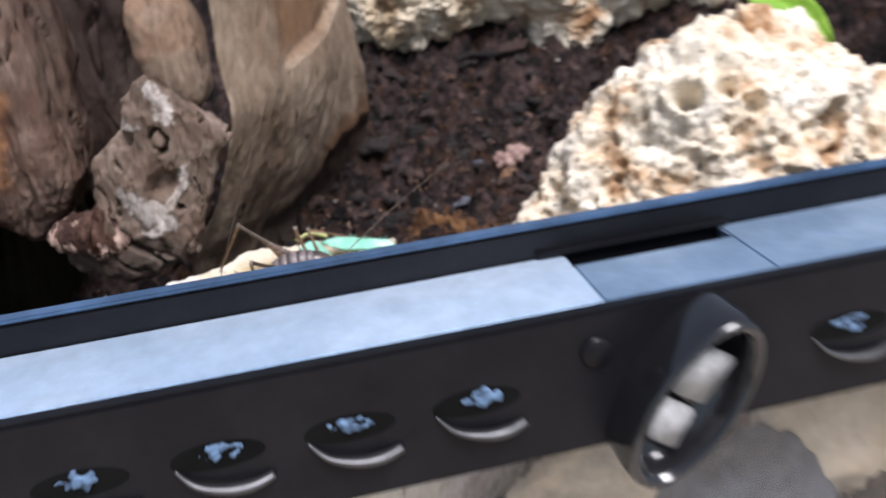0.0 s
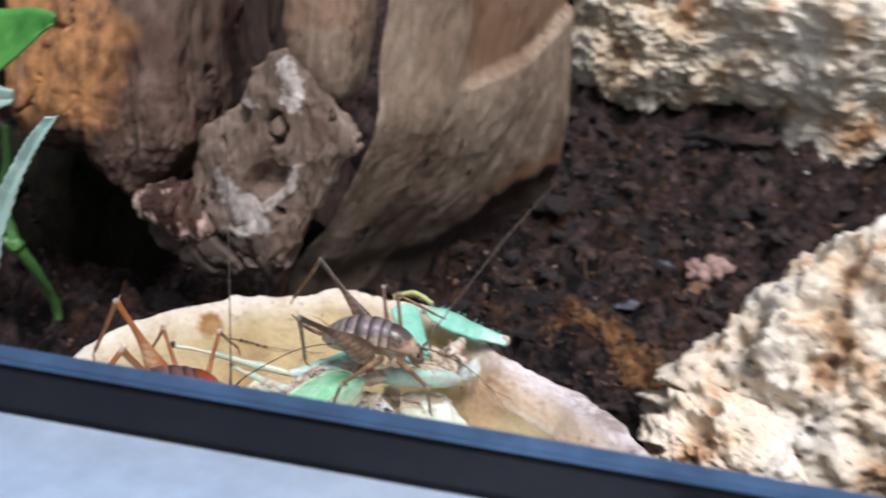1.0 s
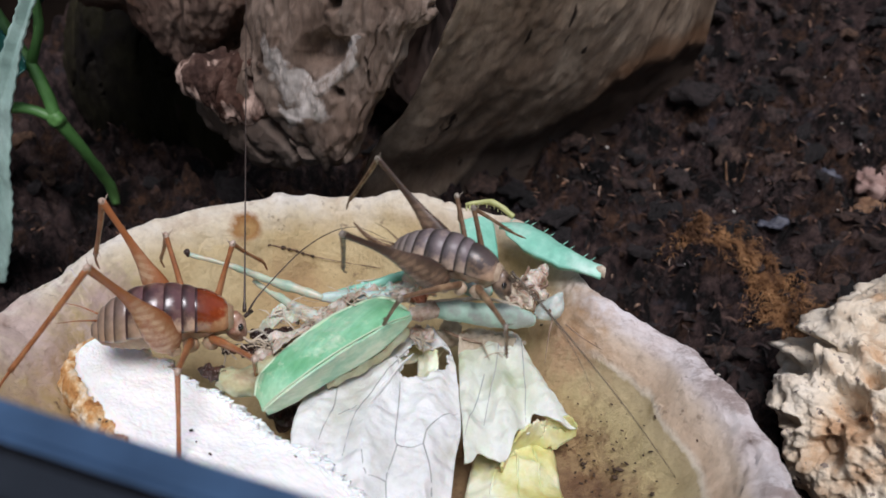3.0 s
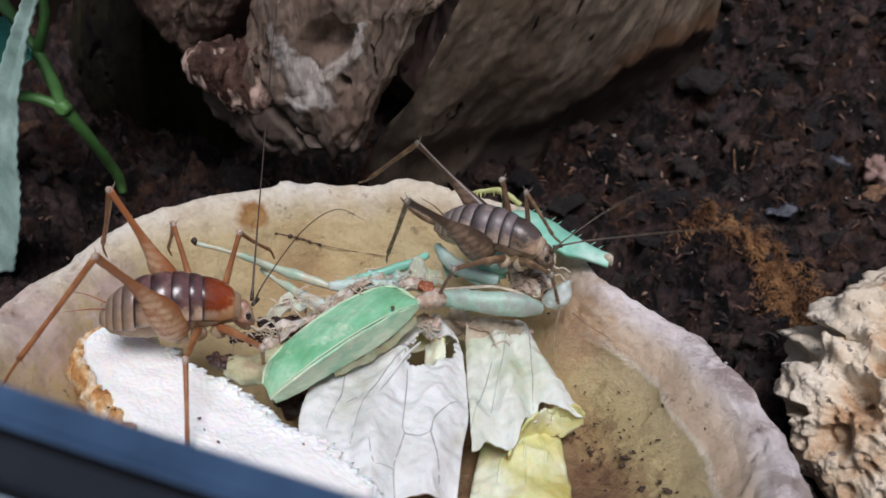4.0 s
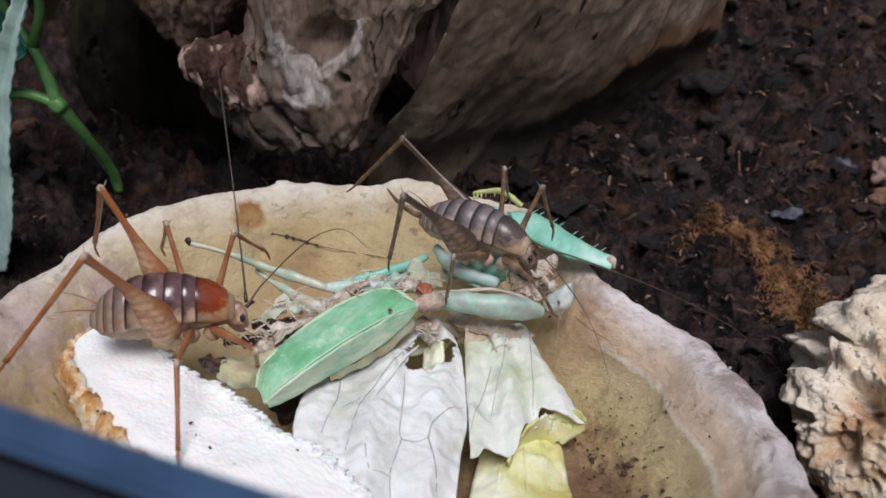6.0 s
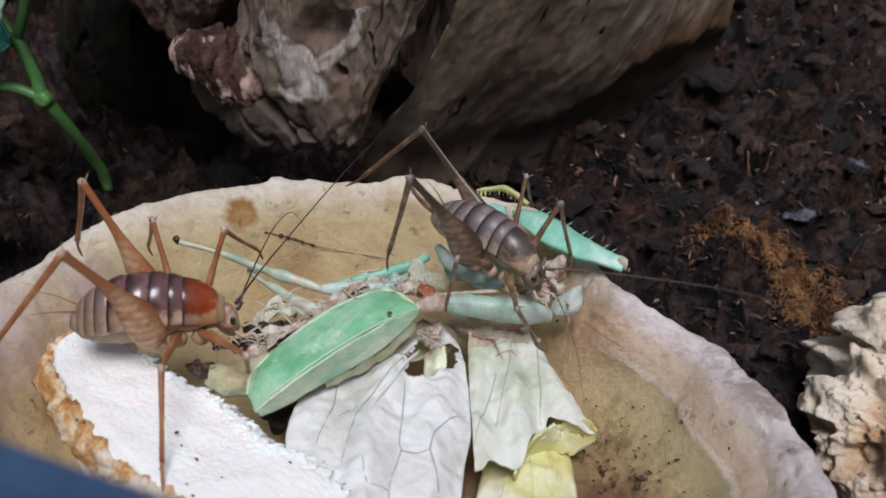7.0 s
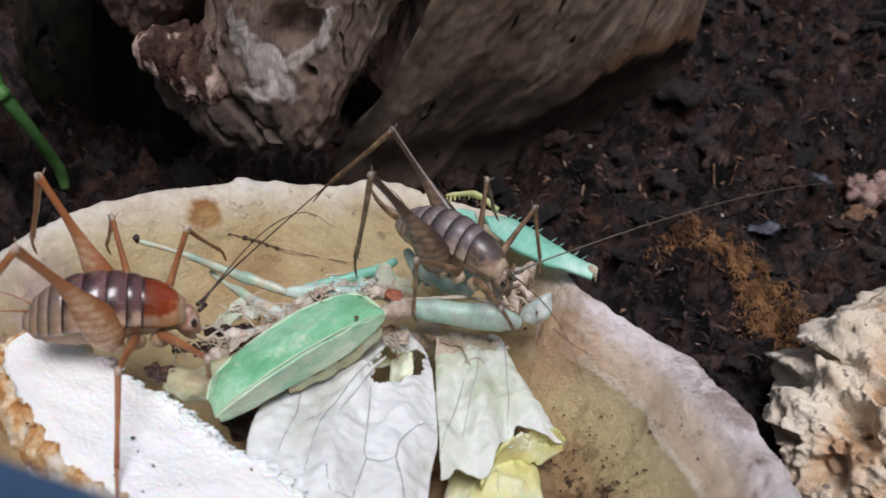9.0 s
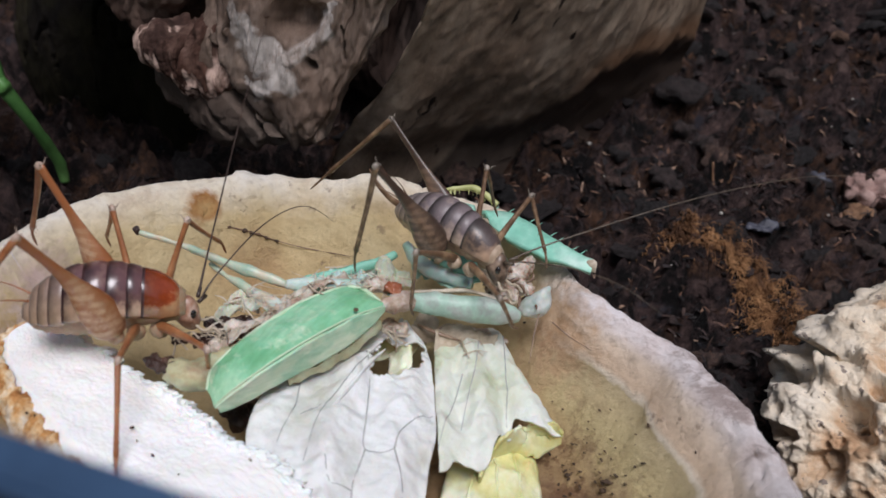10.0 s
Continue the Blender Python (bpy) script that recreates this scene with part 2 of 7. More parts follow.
    speckle = ramp(t, tex(t, "noise", 900, 5.0, 0.7), [(0.36, (0.62, 0.58, 0.55)), (0.5, (1.0, 1.0, 1.0)), (0.66, (1.12, 1.12, 1.12))])
    col = mix(t, 0.3, col, speckle, "MULTIPLY")
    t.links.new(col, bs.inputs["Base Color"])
    bs.inputs["Roughness"].default_value = 0.5
    bump(t, bs, tex(t, "noise", 420, 10.0, 0.75), 0.85, 0.0011)
    return m


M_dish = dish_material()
# ledge: the bright reflection on black plastic is put into pale base colours
M_gloss = surface("scuffed black plastic, bright reflection in its colour", [(0.3, (0.46, 0.60, 0.77)), (0.6, (0.64, 0.77, 0.92))], 30, 0.36, fine=260, fine_amount=0.25, bump_scale=500, bump_strength=0.05, bump_dist=0.0002)
M_gloss_dim = surface("black plastic, weaker reflection in its colour", [(0.3, (0.20, 0.29, 0.41)), (0.5, (0.28, 0.39, 0.53)), (0.68, (0.44, 0.56, 0.70))], 45, 0.36, fine=260, fine_amount=0.25, bump_scale=500, bump_strength=0.05, bump_dist=0.0002)
M_gloss_dim.node_tree.nodes["Principled BSDF"].inputs["Metallic"].default_value = 0.5
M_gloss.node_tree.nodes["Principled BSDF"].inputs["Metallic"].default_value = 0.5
M_chrome = surface("dull chrome", [(0.3, (0.06, 0.06, 0.065)), (0.7, (0.13, 0.13, 0.135))], 90, 0.4, fine=500)
M_chrome.node_tree.nodes["Principled BSDF"].inputs["Metallic"].default_value = 0.8
M_plate = surface("worn light grey metal", [(0.35, (0.16, 0.16, 0.16)), (0.5, (0.34, 0.34, 0.345)), (0.65, (0.46, 0.46, 0.46))], 240, 0.5, fine=700)
M_foam = surface("blue foam", [(0.35, (0.02, 0.04, 0.075)), (0.6, (0.13, 0.22, 0.36))], 500, 0.7, fine=1500)
# near-black with little specular: painted shade of louvre mouths and slot
M_slot_shade = surface("near-black for the shade in openings", [(0.3, (0.004, 0.004, 0.004)), (0.7, (0.008, 0.008, 0.008))], 90, 0.8)
M_slot_shade.node_tree.nodes["Principled BSDF"].inputs["Specular IOR Level"].default_value = 0.05
M_wall = surface("dark plain panel", [(0.3, (0.010, 0.007, 0.006)), (0.7, (0.026, 0.018, 0.013))], 30, 0.9, fine=200, bump_scale=120, bump_strength=0.6, mirror=0.1)
M_table = surface("sandy stone tabletop", [(0.3, (0.42, 0.34, 0.26)), (0.5, (0.60, 0.51, 0.42)), (0.7, (0.70, 0.63, 0.55))], 26, 0.7, fine=300, bump_scale=200)
M_black = surface("black plastic", [(0.3, (0.006, 0.006, 0.008)), (0.7, (0.011, 0.011, 0.013))], 80, 0.32, fine=700, bump_scale=900, bump_strength=0.06, bump_dist=0.0002, mirror=0.25)


M_black.node_tree.nodes["Principled BSDF"].inputs["Specular IOR Level"].default_value = 0.14
M_shiny = surface("shiny black plastic", [(0.3, (0.008, 0.008, 0.010)), (0.7, (0.016, 0.016, 0.018))], 80, 0.16, fine=700, bump_scale=300, bump_strength=0.08, bump_dist=0.0003, coat=0.6)
# lip top: the blue sheen on black plastic is put into the colour
M_capped = surface("black plastic, blue sheen in its colour", [(0.3, (0.017, 0.036, 0.072)), (0.6, (0.055, 0.110, 0.205))], 40, 0.4, fine=300)


# ---- builders ----
def mesh_object(name, bm, material, smooth=True):
    me = bpy.data.meshes.new(name)
    bm.normal_update()
    bm.to_mesh(me)
    bm.free()
    for m in material if isinstance(material, (list, tuple)) else [material]:
        me.materials.append(m)
    if smooth:
        me.polygons.foreach_set("use_smooth", [True] * len(me.polygons))
    return new(name, me)


def part(name, bm, material, parent, label="", smooth=True):
    ob = mesh_object(name, bm, material, smooth)
    ob.parent = parent
    return tagged(ob, label)


def thing(name, label, category, group="", at=None):
    ob = new(name)
    ob.empty_display_size = 0.005
    if at is not None:
        ob.matrix_basis = at
    return tagged(ob, label, category, group)


def fbm(p, scale, octaves=5, h=0.9):
    return noise.fractal(Vector(p) * scale, h, 2.1, octaves)


def ball(center, radii, sub=6, turn=(0, 0, 0)):
    bm = bmesh.new()
    bmesh.ops.create_icosphere(bm, subdivisions=sub, radius=1.0)
    m = Matrix.LocRotScale(center, Euler([radians(a) for a in turn]), radii)
    bmesh.ops.transform(bm, matrix=m, verts=bm.verts)
    return bm


def displace(bm, f):
    bm.normal_update()
    moves = [(v, v.normal * f(v.co)) for v in bm.verts]
    for v, d in moves:
        v.co += d
    return bm


def sheet(nu, nv, f):
    """A grid of quads through f(u, v), u and v from 0 to 1."""
    bm = bmesh.new()
    rows = [[bm.verts.new(f(i / nu, j / nv)) for i in range(nu + 1)] for j in range(nv + 1)]
    for j in range(nv):
        for i in range(nu):
            bm.faces.new((rows[j][i], rows[j][i + 1], rows[j + 1][i + 1], rows[j + 1][i]))
    return bm


def box(bm, size, m):
    bmesh.ops.create_cube(bm, size=1.0, matrix=m @ Matrix.Diagonal((*size, 1)))
    return bm


def step(a, b, x):
    k = min(1.0, max(0.0, (x - a) / (b - a)))
    return k * k * (3 - 2 * k)


# ---- curves, tubes and leaves ----
def smooth_path(pts, n):
    """n + 1 points along a smooth curve through pts."""
    P = [Vector(p) for p in pts]
    out = []
    for i in range(n + 1):
        s = i / n * (len(P) - 1)
        k = min(int(s), len(P) - 2)
        f = s - k
        a, b, c, d = P[max(k - 1, 0)], P[k], P[k + 1], P[min(k + 2, len(P) - 1)]
        out.append(0.5 * (2 * b + (c - a) * f + (2 * a - 5 * b + 4 * c - d) * f * f + (3 * b - a - 3 * c + d) * f ** 3))
    return out


def lerp_list(vals, s):
    x = s * (len(vals) - 1)
    k = min(int(x), len(vals) - 2)
    return vals[k] + (vals[k + 1] - vals[k]) * (x - k)


def tube(bm, pts, radii, sides=8, n=12, flat=1.0):
    """A closed tube along a curve; radii are spread evenly along it, flat squeezes it sideways."""
    P = smooth_path(pts, n)
    rings = []
    side = None
    for i, p in enumerate(P):
        d = (P[min(i + 1, n)] - P[max(i - 1, 0)]).normalized()
        if side is None:
            side = d.cross(Vector((0, 0, 1)) if abs(d.z) < 0.9 else Vector((0, 1, 0))).normalized()
        side = (side - d * side.dot(d)).normalized()
        up = side.cross(d)
        r = lerp_list(radii, i / n)
        rings.append([bm.verts.new(p + (side * math.cos(2 * math.pi * k / sides) * flat + up * math.sin(2 * math.pi * k / sides)) * r) for k in range(sides)])
    for a, b in zip(rings, rings[1:]):
        for k in range(sides):
            bm.faces.new((a[k], a[(k + 1) % sides], b[(k + 1) % sides], b[k]))
    bm.faces.new(list(reversed(rings[0])))
    bm.faces.new(rings[-1])
    return bm


def blade_point(A, B, u, v, lift, ruffle, seed, freq, pleat=0.0, folds=3):
    n = len(A) - 1
    s = min(max(u, 0.0), 1.0) * n
    k = min(int(s), n - 1)
    a, b = A[k].lerp(A[k + 1], s - k), B[k].lerp(B[k + 1], s - k)
    p = a.lerp(b, v)
    q = p + Vector((seed, seed, seed))
    fold = pleat * (0.25 + 0.75 * u) * math.sin(2 * math.pi * folds * v + 1.5 * u)
    crease = ruffle * 1.1 * (0.2 - abs(fbm(q + Vector((0.7, 0, 0)), freq * 0.75, 4)))
    return p + Vector((0, 0, lift * math.sin(math.pi * v) + ruffle * 0.7 * fbm(q, freq, 3) + ruffle * 0.25 * fbm(q, freq * 3, 2) + crease + fold))


def blade(edge_a, edge_b, nu=40, nv=14, lift=0.0, ruffle=0.0, thick=0.0003, teeth=0.0, seed=0.0, keep=None, freq=160, pleat=0.0, folds=3, trim=None):
    """A leaf between two edge curves: domed by lift, ruffled, pleated, with saw teeth and a real thickness."""
    A, B = smooth_path(edge_a, nu), smooth_path(edge_b, nu)
    if teeth:
        for i in range(1, nu, 2):
            c = (A[i] + B[i]) / 2
            A[i], B[i] = A[i] + (A[i] - c).normalized() * teeth, B[i] + (B[i] - c).normalized() * teeth
    bm = sheet(nu, nv, lambda u, v: blade_point(A, B, u * (trim(v) if trim else 1.0), v, lift, ruffle, seed, freq, pleat, folds))
    if keep:
        gone = [fc for fc in bm.faces if not keep(fc.calc_center_median())]
        bmesh.ops.delete(bm, geom=gone, context="FACES")
    bm.normal_update()
    flip = -1 if sum(f.normal.z for f in bm.faces) < 0 else 1
    ex = bmesh.ops.extrude_face_region(bm, geom=bm.faces[:])
    for g in ex["geom"]:
        if isinstance(g, bmesh.types.BMVert):
            g.co += g.normal * -thick * flip
    bmesh.ops.recalc_face_normals(bm, faces=bm.faces)
    return bm


# ---- ground ----
def soil_height(x, y):
    z = -0.022 + 0.25 * max(0.0, y - 0.265) + 4.0 * max(0.0, y - 0.335) ** 2
    z += 0.010 * fbm((x, y, 0.3), 44, 4) * step(0.2, 0.27, y) + 0.0078 * fbm((x, y, 1.3), 120, 5) - 0.0016 * abs(fbm((x, y, 4.1), 210, 3)) + 0.0040 * fbm((x, y, 2.3), 300, 4)
    return z


ROT_BAND = [(-0.0165, 0.2925, 0), (-0.0100, 0.2932, 0), (-0.0048, 0.2942, 0), (-0.0004, 0.2944, 0), (0.0040, 0.2948, 0), (0.0062, 0.2906, 0), (0.0088, 0.2876, 0), (0.0130, 0.2814, 0)]


def rot_amount(x, y, line):
    d = min((x - q.x) ** 2 + (y - q.y) ** 2 for q in line) ** 0.5
    return math.exp(-(d / 0.0030) ** 2)


def build_soil():
    line = smooth_path(ROT_BAND, 24)
    bm = sheet(560, 480, lambda u, v: Vector((-0.24 + 0.46 * u, 0.135 + 0.365 * v + 0.043 * (u - 0.5), 0)))
    for v in bm.verts:
        v.co.z = soil_height(v.co.x, v.co.y)
    layer = bm.verts.layers.float.new("rot")
    for v in bm.verts:
        if -0.05 < v.co.x < 0.04 and 0.24 < v.co.y < 0.34:
            k = rot_amount(v.co.x, v.co.y, line)
            v[layer] = k
            v.co.z += 0.0016 * k * (0.5 + fbm(v.co, 260, 3))
    ob = mesh_object("ground", bm, M_soil)
    tagged(ob, "dark damp coir soil with fibres and white specks", "soil", kind="structure")


build_soil()

# the front strip: a frame along the terrarium's front, x along it, y inwards
STRIP = Matrix.Translation((0, 0.1359, 0.0502)) @ pose(0, 0, 0, 0, -0.48, 10.71)


# ---- driftwood ----
BURL_HOLLOWS = [(-0.0794, 0.0455, 0.0026, 0.0038, 0.0085), (-0.0800, 0.0338, 0.0040, 0.0040, 0.0040), (-0.0770, 0.0266, 0.0016, 0.0012, 0.0034), (-0.0675, 0.0505, 0.0007, 0.0016, 0.0030),
                (-0.0608, 0.0455, 0.0005, 0.0014, 0.0020), (-0.0868, 0.0470, 0.0012, 0.0016, 0.0030), (-0.0905, 0.0402, 0.0010, 0.0020, 0.0020), (-0.0935, 0.0290, 0.0010, 0.0026, 0.0022)]
BURL_CRACKS = [([(-0.0945, 0.0215), (-0.0928, 0.0178), (-0.0878, 0.0142), (-0.0828, 0.0090)], 0.0010, 0.0075), ([(-0.0722, 0.0340), (-0.0712, 0.0318), (-0.0704, 0.0286)], 0.0003, 0.0014),
               ([(-0.0980, 0.0340), (-0.0955, 0.0260), (-0.0950, 0.0215)], 0.0005, 0.0030), ([(-0.0690, 0.0440), (-0.0700, 0.0380), (-0.0715, 0.0330)], 0.0002, 0.0006), ([(-0.0985, 0.0150), (-0.0945, 0.0105), (-0.0900, 0.0075)], 0.0004, 0.0026),
               ([(-0.0745, 0.0560), (-0.0750, 0.0500), (-0.0742, 0.0440)], 0.0002, 0.0006)]
BURL_PALE = [([(-0.0893, 0.0325), (-0.0872, 0.0285), (-0.0842, 0.0248), (-0.0830, 0.0222)], 0.0030), ([(-0.0734, 0.0372), (-0.0748, 0.0325), (-0.0778, 0.0296), (-0.0812, 0.0262)], 0.0011),
             ([(-0.0905, 0.0195), (-0.0868, 0.0196), (-0.0835, 0.0202)], 0.0008), ([(-0.0790, 0.0590), (-0.0760, 0.0545), (-0.0740, 0.0520)], 0.0016), ([(-0.0850, 0.0530), (-0.0840, 0.0500)], 0.0010)]


def far_from(x, z, line):
    """The distance in the x-z plane from a point to a broken line."""
    best = 1.0
    for (ax, az), (bx, bz) in zip(line, line[1:]):
        dx, dz = bx - ax, bz - az
        k = min(1.0, max(0.0, ((x - ax) * dx + (z - az) * dz) / (dx * dx + dz * dz)))
        best = min(best, math.hypot(x - ax - k * dx, z - az - k * dz))
    return best


def build_driftwood():
    wood = thing("driftwood", "weathered grey-brown driftwood root with deep cracks", "driftwood")

    def weathered(p, seed, amount):
        """Broad lumps, long grain along the root, shallow torn steps and a few splits."""
        q = Vector((p.x + seed, p.y * 0.7, p.z * 0.34))
        h = fbm(q, 30, 3) * 1.4 + fbm(q, 150, 3) * 0.18
        k = math.floor(h)
        torn = k + step(0.0, 0.35, h - k)
        split = abs(fbm(q + Vector((3.3, 1.1, 0)), 34, 3))
        return amount * (0.0030 * fbm(q, 26, 3) + 0.0013 * torn + 0.0007 * fbm((p.x + seed, p.y, p.z * 0.22), 210, 4) + 0.0004 * fbm((p.x, p.y, p.z * 0.5), 520, 4) - 0.0030 * max(0.0, 0.020 - split) / 0.020)

    def burl_relief(p):
        q = Vector((p.x + 0.9, p.y, p.z * 0.5))
        h = fbm(q, 34, 4) * 2.2 + fbm(q, 210, 3) * 0.3
        k = math.floor(h)
        d = -0.0014 + 0.0018 * fbm(q, 40, 3) + 0.0011 * (k + step(0.0, 0.25, h - k)) + 0.0010 * fbm(Vector((p.x, p.y, p.z * 0.28)), 170, 4) + 0.0005 * fbm(Vector((p.x, p.y, p.z * 0.35)), 520, 4)
        if p.y > 0.252:
            return d
        wob = 0.0014 * fbm(p, 150, 3)
        for x, z, rx, rz, depth in BURL_HOLLOWS:
            k = math.hypot((p.x - x + wob) / rx, (p.z - z + wob) / rz)
            d -= depth * step(1.25, 0.45, k)
        for line, w, depth in BURL_CRACKS:
            d -= depth * step(w * 1.5, w * 0.3, far_from(p.x + wob * 0.6, p.z, line))
        for line, w in BURL_PALE:
            d += 0.0004 * step(w * 1.15, w * 0.8, far_from(p.x + wob, p.z + wob, line))
        return d

    def chunk(name, outline, y_mid, front, back, mat, label, relief, n=230, m=64, plump=0.9, lean=0.10, paint=None):
        """A swollen piece of root: an outline in x and z, domed to the front and the back."""
        loop = smooth_path([(x, 0, z) for x, z in outline + outline[:1]], n)[:-1]
        c = sum(loop, Vector()) / n
        bm = bmesh.new()
        rings = []
        for i in range(1, 2 * m):
            s = math.sin(math.pi * i / (2 * m))
            dome = math.cos(math.pi * i / (2 * m))
            y = y_mid - (front if dome > 0 else back) * math.copysign(abs(dome) ** plump, dome)
            rings.append([bm.verts.new((c.x + (o.x - c.x) * s, y + lean * (o.z - c.z) * s, c.z + (o.z - c.z) * s)) for o in loop])
        for a, d in zip(rings, rings[1:]):
            for k in range(n):
                bm.faces.new((a[k], a[(k + 1) % n], d[(k + 1) % n], d[k]))
        bm.faces.new(rings[0])
        bm.faces.new(rings[-1])
        bmesh.ops.recalc_face_normals(bm, faces=bm.faces)
        for key, amount in (paint or {}).items():
            layer = bm.verts.layers.float.new(key)
            for v in bm.verts:
                v[layer] = amount(v.co)
        return part(name, displace(bm, relief), mat, wood, label)

    def bleached(p):
        if p.y > 0.255:
            return 0.0
        wob = 0.0034 * fbm(p, 130, 5) + 0.0010 * fbm(p, 600, 3)
        return max(step(w * 1.7, w * 0.6, far_from(p.x + wob, p.z + wob, line)) for line, w in BURL_PALE)

    def darker_low(p):
        """Darker brown towards the soil and the left."""
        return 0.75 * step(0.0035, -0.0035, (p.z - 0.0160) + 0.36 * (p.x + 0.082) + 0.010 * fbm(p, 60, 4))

    def frayed(p):
        line = [(-0.1145, 0.0222), (-0.1090, 0.0197), (-0.1045, 0.0173), (-0.0995, 0.0157), (-0.0950, 0.0180), (-0.0935, 0.0240)]
        q = Vector((p.x + 0.35 * p.z, p.y, 0.22 * p.z))
        return 0.85 * step(0.0022, 0.0005, far_from(p.x + 0.0016 * fbm(q, 300, 3), p.z + 0.0062 * fbm(q + Vector((1, 0, 0)), 330, 4), line))

    def rotted(p):
        wob = 0.006 * fbm(p, 60, 4)
        return step(-0.117, -0.132, p.x + wob) * step(0.028, 0.040, p.z + wob)
    chunk("root_lobe", [(-0.150, 0.085), (-0.1590, 0.060), (-0.1590, 0.045), (-0.1560, 0.0365), (-0.1515, 0.0310), (-0.1450, 0.0285), (-0.1340, 0.0275), (-0.1318, 0.0226), (-0.1275, 0.0177), (-0.1215, 0.0177), (-0.1150, 0.0229), (-0.1099, 0.0277), (-0.1062, 0.0339), (-0.1068, 0.0403), (-0.1084, 0.0464), (-0.110, 0.056), (-0.112, 0.085), (-0.130, 0.105)],
          0.254, 0.018, 0.02, M_wood_rot, "dark brown lobe with an orange rotted side", lambda p: weathered(p, 0.3, 1.5), 260, 80, 0.7, 0.10, {"pale": rotted})
    chunk("burl", [(-0.0800, 0.0630), (-0.0757, 0.0597), (-0.0716, 0.0567), (-0.0675, 0.0532), (-0.0636, 0.0494), (-0.0604, 0.0458), (-0.0608, 0.0432), (-0.0640, 0.0398), (-0.0662, 0.0340), (-0.0684, 0.0280), (-0.0706, 0.0228), (-0.0730, 0.0165), (-0.0752, 0.0112), (-0.0800, 0.0080), (-0.0884, 0.0068), (-0.0990, 0.0062),
                   (-0.1075, 0.0080), (-0.1130, 0.0115), (-0.1150, 0.0165), (-0.1120, 0.0205), (-0.1060, 0.0225), (-0.1020, 0.0275), (-0.0995, 0.0345), (-0.0985, 0.0415), (-0.0925, 0.0468), (-0.0880, 0.0500), (-0.0872, 0.0560), (-0.0835, 0.0605)],
          0.2415, 0.0075, 0.0035, M_wood, "pale grey burl with bleached patches and pits", burl_relief, 340, 110, 0.55, 0.02, {"pale": bleached, "umber": darker_low})
    chunk("burl_foot", [(-0.1150, 0.0215), (-0.1110, 0.0240), (-0.1050, 0.0245), (-0.0985, 0.0285), (-0.0940, 0.0280), (-0.0925, 0.0205), (-0.0955, 0.0150), (-0.1010, 0.0145), (-0.1070, 0.0168), (-0.1120, 0.0188)], 0.2375, 0.0055, 0.010, M_wood_foot, "frayed pinkish broken foot",
          lambda p: weathered(p, 1.7, 0.7) + 0.0010 * fbm(Vector((p.x, p.y, p.z * 0.6)), 330, 4), 220, 70, 0.7, 0.10, {"pale": frayed})
    chunk("burl_knob", [(-0.0820, 0.0800), (-0.0815, 0.0680), (-0.0795, 0.0600), (-0.0765, 0.0540), (-0.0715, 0.0520), (-0.0678, 0.0560), (-0.0672, 0.0680), (-0.0690, 0.0780), (-0.0750, 0.0830)], 0.2490, 0.007, 0.008, M_wood_knob, "tan knob with an orange tip", lambda p: weathered(p, 2.2, 0.9), 160, 48, 0.6, 0.10, {"pale": lambda p: step(0.0640, 0.0690, p.z + 0.004 * fbm(p, 90, 3))})
    # core and base are far darker all over than the pieces in front
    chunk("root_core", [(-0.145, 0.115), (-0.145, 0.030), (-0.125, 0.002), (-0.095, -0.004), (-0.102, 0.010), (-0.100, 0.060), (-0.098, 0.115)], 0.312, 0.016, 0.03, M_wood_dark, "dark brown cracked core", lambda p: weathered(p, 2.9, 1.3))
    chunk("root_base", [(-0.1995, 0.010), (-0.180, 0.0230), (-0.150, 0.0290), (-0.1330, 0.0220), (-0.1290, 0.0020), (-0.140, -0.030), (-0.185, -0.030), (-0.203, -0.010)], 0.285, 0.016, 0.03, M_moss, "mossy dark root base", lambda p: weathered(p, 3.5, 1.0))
    near_edge = smooth_path([(-0.0895, 0.269, -0.026), (-0.0890, 0.266, -0.006), (-0.0832, 0.262, 0.0060), (-0.0762, 0.2595, 0.0160), (-0.0707, 0.2575, 0.0270), (-0.0663, 0.256, 0.0370), (-0.0636, 0.256, 0.0460), (-0.0643, 0.256, 0.0600), (-0.0640, 0.256, 0.085), (-0.0645, 0.256, 0.112)], 170)
    far_edge = smooth_path([(-0.0325, 0.366, -0.012), (-0.0325, 0.362, 0.002), (-0.0326, 0.358, 0.010), (-0.0328, 0.353, 0.020), (-0.0332, 0.350, 0.031), (-0.0338, 0.347, 0.042), (-0.0350, 0.345, 0.054), (-0.0372, 0.345, 0.068), (-0.0380, 0.345, 0.090), (-0.0380, 0.345, 0.112)], 170)

    # heights across the trunk side below which it turns brown-black
    FOOT_LINE = (0.0020, 0.0030, 0.0028, 0.0026, 0.0030, 0.0090, 0.0165, 0.0205, 0.0225, 0.0230, 0.0225)
    foot_tone, rust = [], []

    def slab(u, v):
        a, c = near_edge[round(v * 170)], far_edge[round(v * 170)]
        p = a.lerp(c, u)
        p += Vector((0, 0.004, 0)) * step(0.02, 0.10, u) * step(0.006, -0.006, p.z)
        p += Vector((0.009, -0.004, 0)) * math.sin(math.pi * u) * (0.4 + 0.6 * v)
        p += Vector((0.0020, -0.0030, 0)) * math.exp(-((u - 0.10) / 0.07) ** 2) * step(0.030, 0.004, p.z)
        foot_line = lerp_list(FOOT_LINE, u) + 0.0030 * fbm((p.x, p.y, 0.7), 70, 4) - 0.016 * step(0.30, 0.18, u)
        hollow_z = 0.0485 + 0.017 * u + 0.006 * max(0.0, u - 0.6) / 0.4
